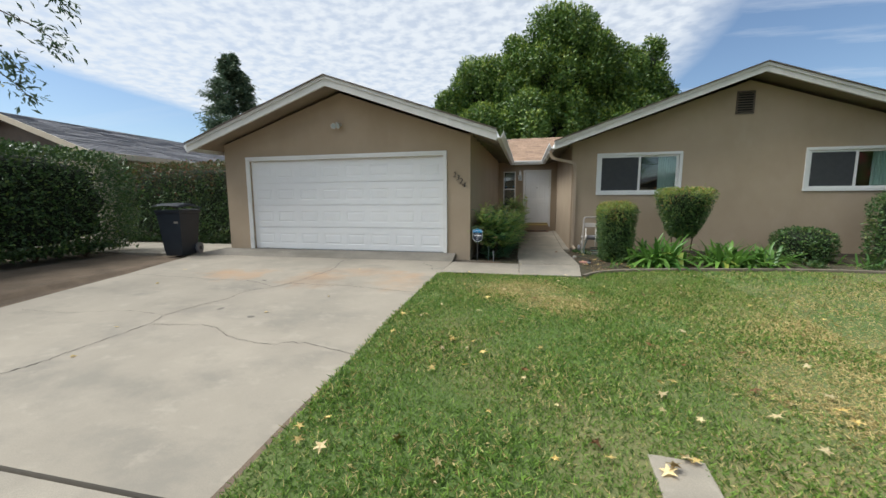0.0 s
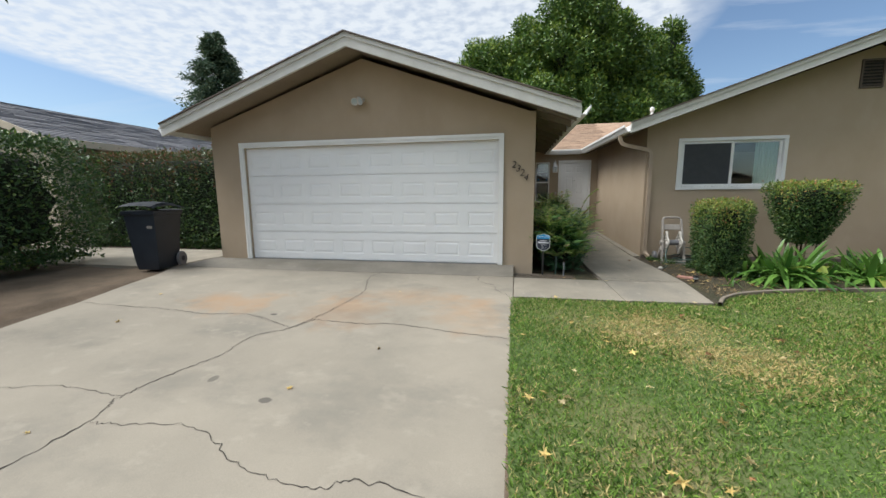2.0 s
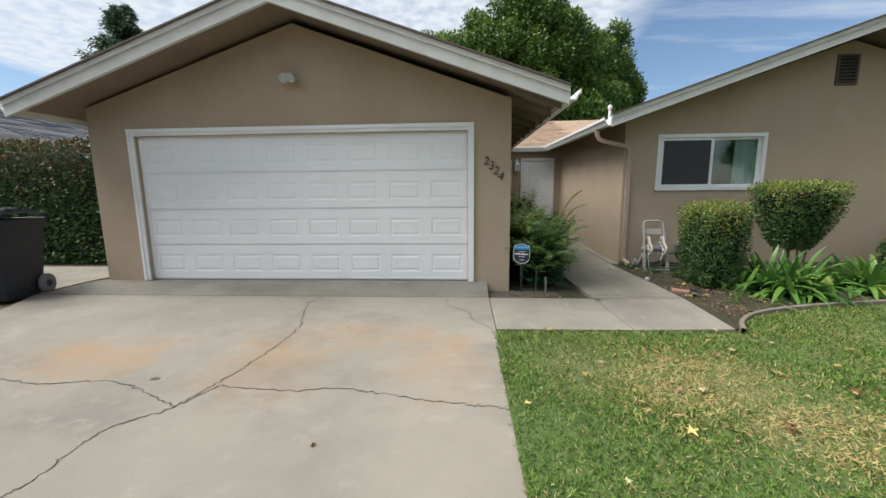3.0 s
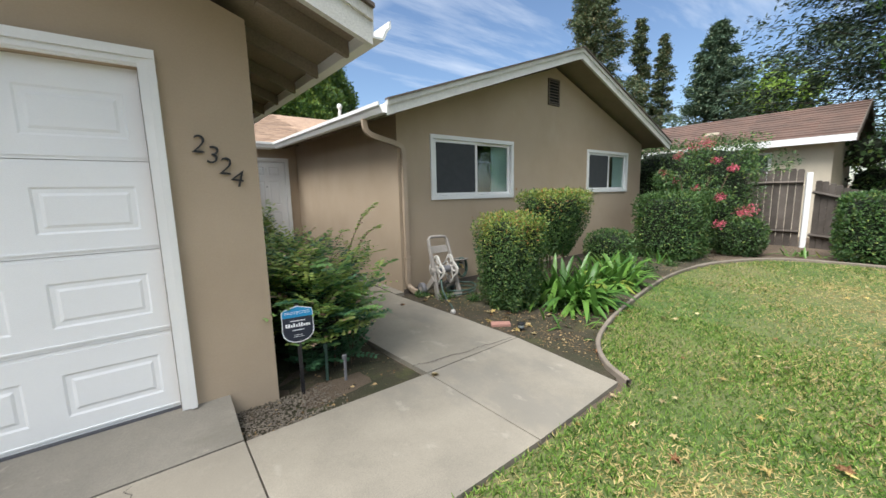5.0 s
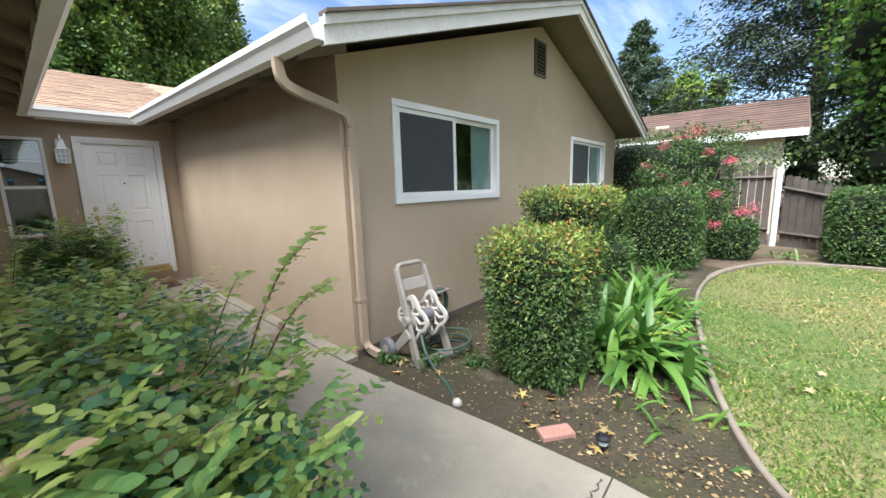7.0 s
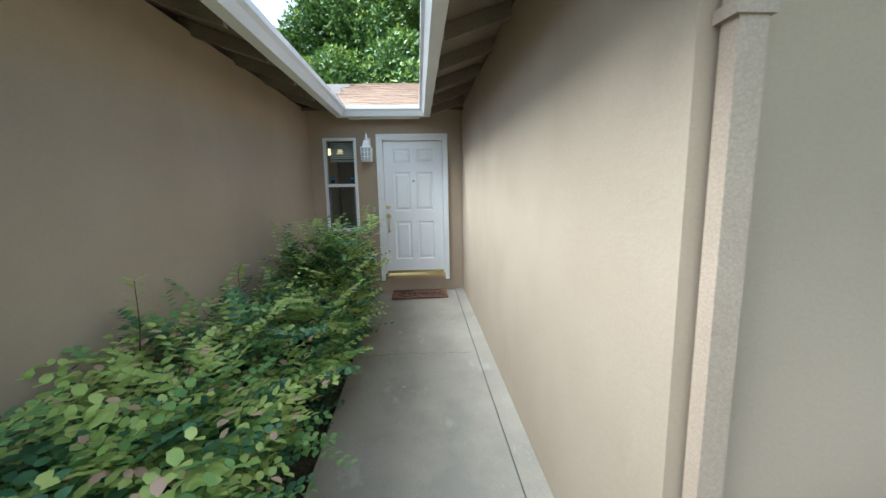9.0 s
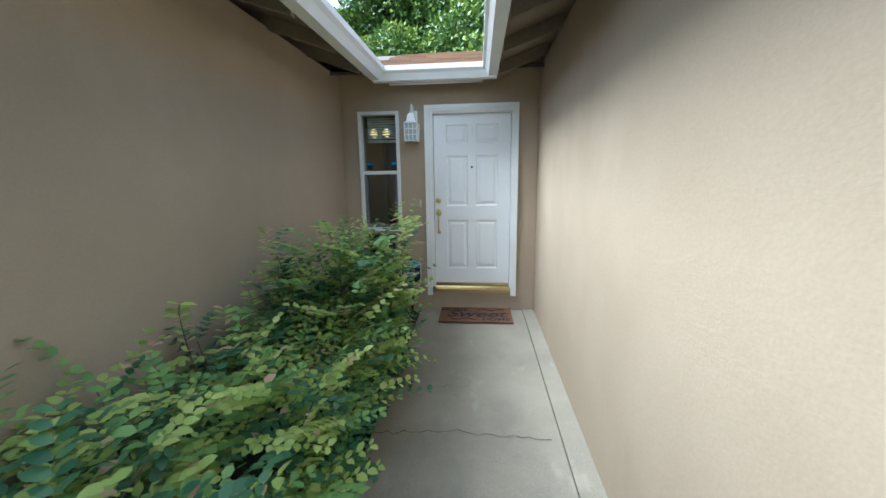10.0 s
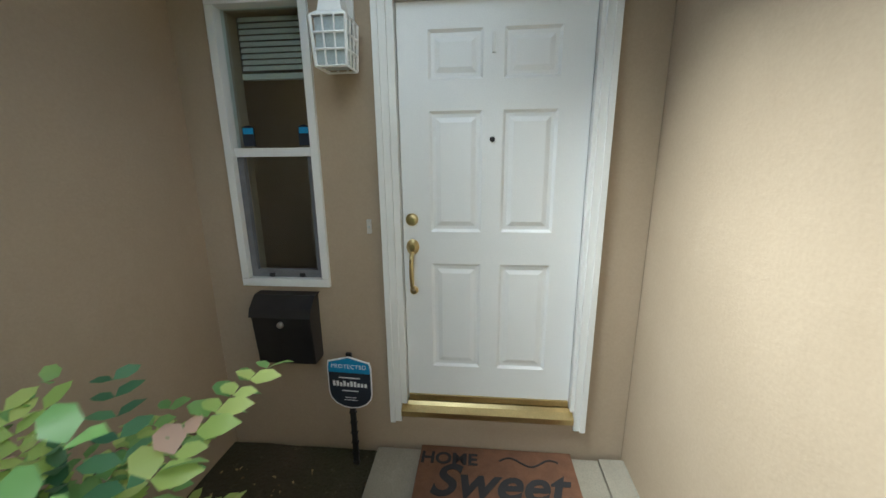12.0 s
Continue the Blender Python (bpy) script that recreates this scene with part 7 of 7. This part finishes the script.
for mat_ in ("leaf_yellow", "leaf_pale", "leaf_brown", "leaf_yellow"):
    bm = bmesh.new()
    star_leaf(bm, 0.055)
    bmesh.ops.solidify(bm, geom=bm.faces[:], thickness=0.0012)
    me = bpy.data.meshes.new("fallen_leaf")
    bm.to_mesh(me), bm.free()
    me.materials.append(M[mat_])
    leaf_meshes.append(me)


def inside(poly, x, y):
    hit = False
    for (x0, y0), (x1, y1) in zip(poly, poly[1:] + poly[:1]):
        if (y0 > y) != (y1 > y) and x < x0 + (x1 - x0) * (y - y0) / (y1 - y0):
            hit = not hit
    return hit


LABEL = ("dry yellow star-shaped fallen leaf", "dry pale star-shaped fallen leaf", "dry brown star-shaped fallen leaf", "dry yellow star-shaped fallen leaf")


def drop_leaf(x, y, z, s=1.0):
    i = random.choice((0, 1, 1, 2, 3))
    ob = new("fallen_leaf", leaf_meshes[i])
    ob.matrix_basis = pose(x, y, z, random.uniform(-18, 18), random.uniform(-18, 18), random.uniform(0, 360)) @ Matrix.Diagonal((s, s, s, 1))
    tagged(ob, LABEL[i], "leaf", "fallen leaves")


random.seed(5)
count = 0
while count < 250:
    x, y = random.uniform(-0.25, 9.5), random.uniform(-7.2, -0.6)
    if random.random() < (0.35 if x > 5 else 1.0) and inside(LAWN, x, y):
        drop_leaf(x, y, lawn_z(y) + 0.045, random.uniform(0.45, 0.95))
        count += 1
for x, y in ((-2.0, -4.15), (-1.55, -3.4), (-3.4, -4.9), (-4.8, -3.2), (-5.3, -2.2), (-3.0, -5.6), (-1.9, -1.6), (-4.9, -6.4), (-3.6, -6.3), (-5.6, -3.9)):
    drop_leaf(x, y, drive_z(y) + 0.006, random.uniform(0.4, 0.8))
for x, y, s in ((2.06, -6.07, 0.9), (2.1, -6.09, 0.7), (1.93, -6.2, 1.0)):
    drop_leaf(x, y, lawn_z(y) + 0.03, s)
for x, y, s in ((1.30, 5.25, 0.75), (1.42, 4.9, 0.5), (1.95, 1.35, 0.8), (2.18, 5.0, 0.5), (1.1, -0.52, 0.9), (1.5, 3.8, 0.4)):
    drop_leaf(x, y, walk_z(y) + 0.008, s)
count = 0
while count < 110:
    x, y = random.uniform(2.3, 4.6), random.uniform(-1.2, 1.5)
    if not inside(LAWN, x, y) and x > 2.32:
        drop_leaf(x, y, lawn_z(y) + 0.006 + 0.03 * noise.noise(Vector((x * 2.1, y * 2.1, 3))) + 0.016, random.uniform(0.5, 1.0))
        count += 1


# ---- bed soil, gravel, grass ----
def bed_sheet(name, outline, label):
    bm = bmesh.new()
    bm.faces.new([bm.verts.new((x, y, 0)) for x, y in outline])
    ys = [p[1] for p in outline]
    xs = [p[0] for p in outline]
    for ax, lo, hi in ((1, min(ys), max(ys)), (0, min(xs), max(xs))):
        n = max(4, int((hi - lo) / 0.16))
        for i in range(1, n):
            c = lo + (hi - lo) * i / n
            bmesh.ops.bisect_plane(bm, geom=bm.verts[:] + bm.edges[:] + bm.faces[:], plane_co=(c, c, 0), plane_no=(1, 0, 0) if ax == 0 else (0, 1, 0))
    for vtx in bm.verts:
        vtx.co.z = lawn_z(vtx.co.y) + 0.006 + 0.03 * noise.noise(Vector((vtx.co.x * 2.1, vtx.co.y * 2.1, 3))) + 0.012 * noise.noise(Vector((vtx.co.x * 9, vtx.co.y * 9, 1)))
    return setting(name, bm, "bed", label, "soil", smooth=True)


bed_sheet("garden_bed", [(2.14, -1.5)] + [(p.x, p.y + 0.02) for p in EDGE[2:44]] + [(9.8, 1.89), (2.128, 1.89), (2.19, 1.0), (2.245, 0.3), (2.255, -0.4)], "dark moist planting bed with leaf litter")
bm = bmesh.new()
for i, (x0, y0, x1, y1) in enumerate(((0.01, -0.44, 0.99, 6.53),)):
    pts = [(DRIVE_R + 0.02, -0.42), (1.06, -0.43), (0.995, 0.6), (0.995, 6.53), (0.15, 6.53), (0.0, -0.005), (-0.5, -0.005)]
    bm.faces.new([bm.verts.new((x, y, 0)) for x, y in pts])
for i in range(1, 44):
    bmesh.ops.bisect_plane(bm, geom=bm.verts[:] + bm.edges[:] + bm.faces[:], plane_co=(0, -0.43 + 6.96 * i / 44, 0), plane_no=(0, 1, 0))
for i in range(1, 8):
    bmesh.ops.bisect_plane(bm, geom=bm.verts[:] + bm.edges[:] + bm.faces[:], plane_co=(-0.3 + 1.3 * i / 8, 0, 0), plane_no=(1, 0, 0))
for vtx in bm.verts:
    vtx.co.z = walk_z(vtx.co.y) - 0.035 + 0.018 * noise.noise(Vector((vtx.co.x * 4, vtx.co.y * 4, 2)))
setting("entry_bed", bm, "bed", "dark mossy soil strip beside the entry walk", "soil", smooth=True)

random.seed(9)
peb = []
for k in range(3):
    bm = bmesh.new()
    bmesh.ops.create_icosphere(bm, subdivisions=1, radius=0.011)
    for vtx in bm.verts:
        vtx.co *= random.uniform(0.75, 1.2)
        vtx.co.z *= 0.6
    me = bpy.data.meshes.new("pebble")
    bm.to_mesh(me), bm.free()
    peb.append(me)


def pebbles():
    bm = bmesh.new()
    for _ in range(1700):
        x, y = random.uniform(-0.30, 0.42), random.uniform(-0.41, -0.01)
        if x > 0.1 and random.random() < (x - 0.1) / 0.32:
            continue
        m = pose(x, y, walk_z(y) - 0.02, 0, 0, random.uniform(0, 360)) @ Matrix.Scale(random.uniform(0.22, 0.85), 4)
        vs_ = [bm.verts.new(m @ v_.co) for v_ in peb[0].vertices]
        for p_ in peb[0].polygons:
            bm.faces.new([vs_[i] for i in p_.vertices])
    ob = part("gravel", bm, "gravel")
    tagged(ob, "pale crushed gravel at the garage corner", "gravel", kind="stuff")


pebbles()


def straw(x, y):
    """How dry the turf is, 0 to 1: worn patches of the lawn."""
    v_ = 0.0
    for cx, cy, rx, ry in ((1.15, -2.6, 0.75, 0.5), (1.6, -3.2, 0.6, 0.42), (3.5, -5.2, 0.7, 0.8), (4.6, -3.8, 1.6, 1.0), (6.5, -2.8, 2.4, 1.0)):
        d = ((x - cx) / rx) ** 2 + ((y - cy) / ry) ** 2
        v_ = np.maximum(v_, np.exp(-d * 1.1) * (1.3 if rx < 1.3 else 0.9))
    return v_


def grass():
    boxes = [(-0.36, 4.2, -7.0, -1.55, 5000), (4.2, 9.9, -6.5, -0.25, 1500), (2.1, 4.2, -1.55, -0.6, 4200), (0.0, 6.0, -9.5, -7.0, 700)]
    X, Y = [], []
    for x0, x1, y0, y1, den in boxes:
        n = int((x1 - x0) * (y1 - y0) * den)
        X.append(rng.uniform(x0, x1, n)), Y.append(rng.uniform(y0, y1, n))
    X, Y = np.concatenate(X), np.concatenate(Y)
    poly = np.array(LAWN)
    ok = np.zeros(len(X), bool)
    for (x0, y0), (x1, y1) in zip(poly, np.roll(poly, -1, 0)):
        c = (y0 > Y) != (y1 > Y)
        with np.errstate(divide="ignore", invalid="ignore"):
            ok ^= c & (X < x0 + (x1 - x0) * (Y - y0) / (y1 - y0))
    ok &= ~((np.abs(X - 2.0) < 0.14) & (np.abs(Y + 6.29) < 0.23))
    X, Y = X[ok], Y[ok]
    tab = np.array([(-30, -0.1), (-12, -0.06), (-7, 0.03), (-4.5, 0.12), (-3, 0.165), (-1.6, 0.185), (30, 0.19)])
    Z = np.interp(Y, tab[:, 0], tab[:, 1])
    n = len(X)
    clump = np.sin(X * 3.1 + np.sin(Y * 2.3)) * np.sin(Y * 3.7 + np.cos(X * 1.9))
    dry = straw(X, Y) + 0.10 * clump + 0.06 + 0.24 * np.clip((X - 3.5) / 3, 0, 1)
    isdry = rng.random(n) < dry
    P = np.stack([X, Y, Z], 1)
    D = rng.normal(size=(n, 3)) * np.array([0.75, 0.75, 0.2]) + np.array([0, 0, 0.75])
    D[isdry, 2] *= 0.5
    N = rng.normal(size=(n, 3))
    L = (0.026 + 0.034 * rng.random(n)) * (1 + 0.25 * clump)
    g1 = leaves("grass", P[~isdry], D[~isdry], N[~isdry], L[~isdry], 0.13, "grass", None)
    g2 = leaves("dry_grass", P[isdry], D[isdry], N[isdry], L[isdry], 0.15, "straw", None)
    tagged(g1, "short mown green grass blades", "grass", kind="stuff")
    tagged(g2, "straw-coloured dry grass blades", "grass", kind="stuff")


grass()


# ---- shingles of the entry roof, one by one near the walk ----
def shingle_piece():
    bm = bmesh.new()
    box(bm, 0.0, 0.0, 0.0, 0.30, 0.17, 0.012)
    for vtx in bm.verts:
        vtx.co.z -= vtx.co.y * 0.05
    me = bpy.data.meshes.new("shingle")
    bm.to_mesh(me), bm.free()
    me.materials.append(M["shingle"])
    return me


SH = shingle_piece()
pitch = math.atan2(MR_Z1 - MR_Z0, MR_Y1 - MR_Y0)
courses = int(math.hypot(MR_Z1 - MR_Z0, MR_Y1 - MR_Y0) / 0.14)
random.seed(3)
rest = bmesh.new()
for i in range(courses):
    y, z = MR_Y0 + i * 0.14 * math.cos(pitch), MR_Z0 + i * 0.14 * math.sin(pitch)
    x = 0.45 - 0.3 * random.random()
    while x < 5.2:
        m = pose(x, y - random.uniform(0, 0.012), z + 0.009 + random.uniform(0, 0.004), math.degrees(pitch))
        if x < 2.75:
            ob = new("shingle", SH)
            ob.parent = MAIN_ROOF
            ob.matrix_basis = m
        else:
            box(rest, 0, 0, 0, 0.298, 0.17, 0.012, m=m)
        x += 0.302
part("shingle_rest", rest, "shingle", MAIN_ROOF)["kind"] = "stuff"


# ---- leaf litter and chips on the bed soil ----
def litter(name, boxes, label):
    P = []
    for x0, x1, y0, y1, n, zf in boxes:
        xs, ys = rng.uniform(x0, x1, n), rng.uniform(y0, y1, n)
        for x, y in zip(xs, ys):
            if zf == "bed":
                if inside(LAWN, x, y) or x < 2.26 - 0.06 * y:
                    continue
                z = lawn_z(y) + 0.006 + 0.03 * noise.noise(Vector((x * 2.1, y * 2.1, 3))) + 0.012 * noise.noise(Vector((x * 9, y * 9, 1)))
            else:
                z = walk_z(y) - 0.035 + 0.018 * noise.noise(Vector((x * 4, y * 4, 2)))
            P.append((x, y, z + 0.006))
    P = np.array(P)
    n = len(P)
    ob = leaves(name, P, rng.normal(size=(n, 3)) * np.array([1, 1, 0.15]), rng.normal(size=(n, 3)) * 0.35 + np.array([0, 0, 1.0]), 0.012 + 0.03 * rng.random(n) ** 2, 0.55, "litter", None)
    tagged(ob, label, "leaf litter", kind="stuff")


litter("leaf_litter", [(2.28, 4.6, -1.35, 1.85, 3600, "bed"), (4.6, 9.6, -0.9, 1.85, 1600, "bed"), (0.2, 1.0, -0.35, 6.4, 900, "entry"), (2.28, 3.2, -1.4, 0.3, 900, "bed")], "brown leaf litter and chips on dark soil")
litter("leaf_litter", [(-0.3, 0.3, -0.4, -0.02, 120, "entry")], "dry brown leaf scraps on gravel")
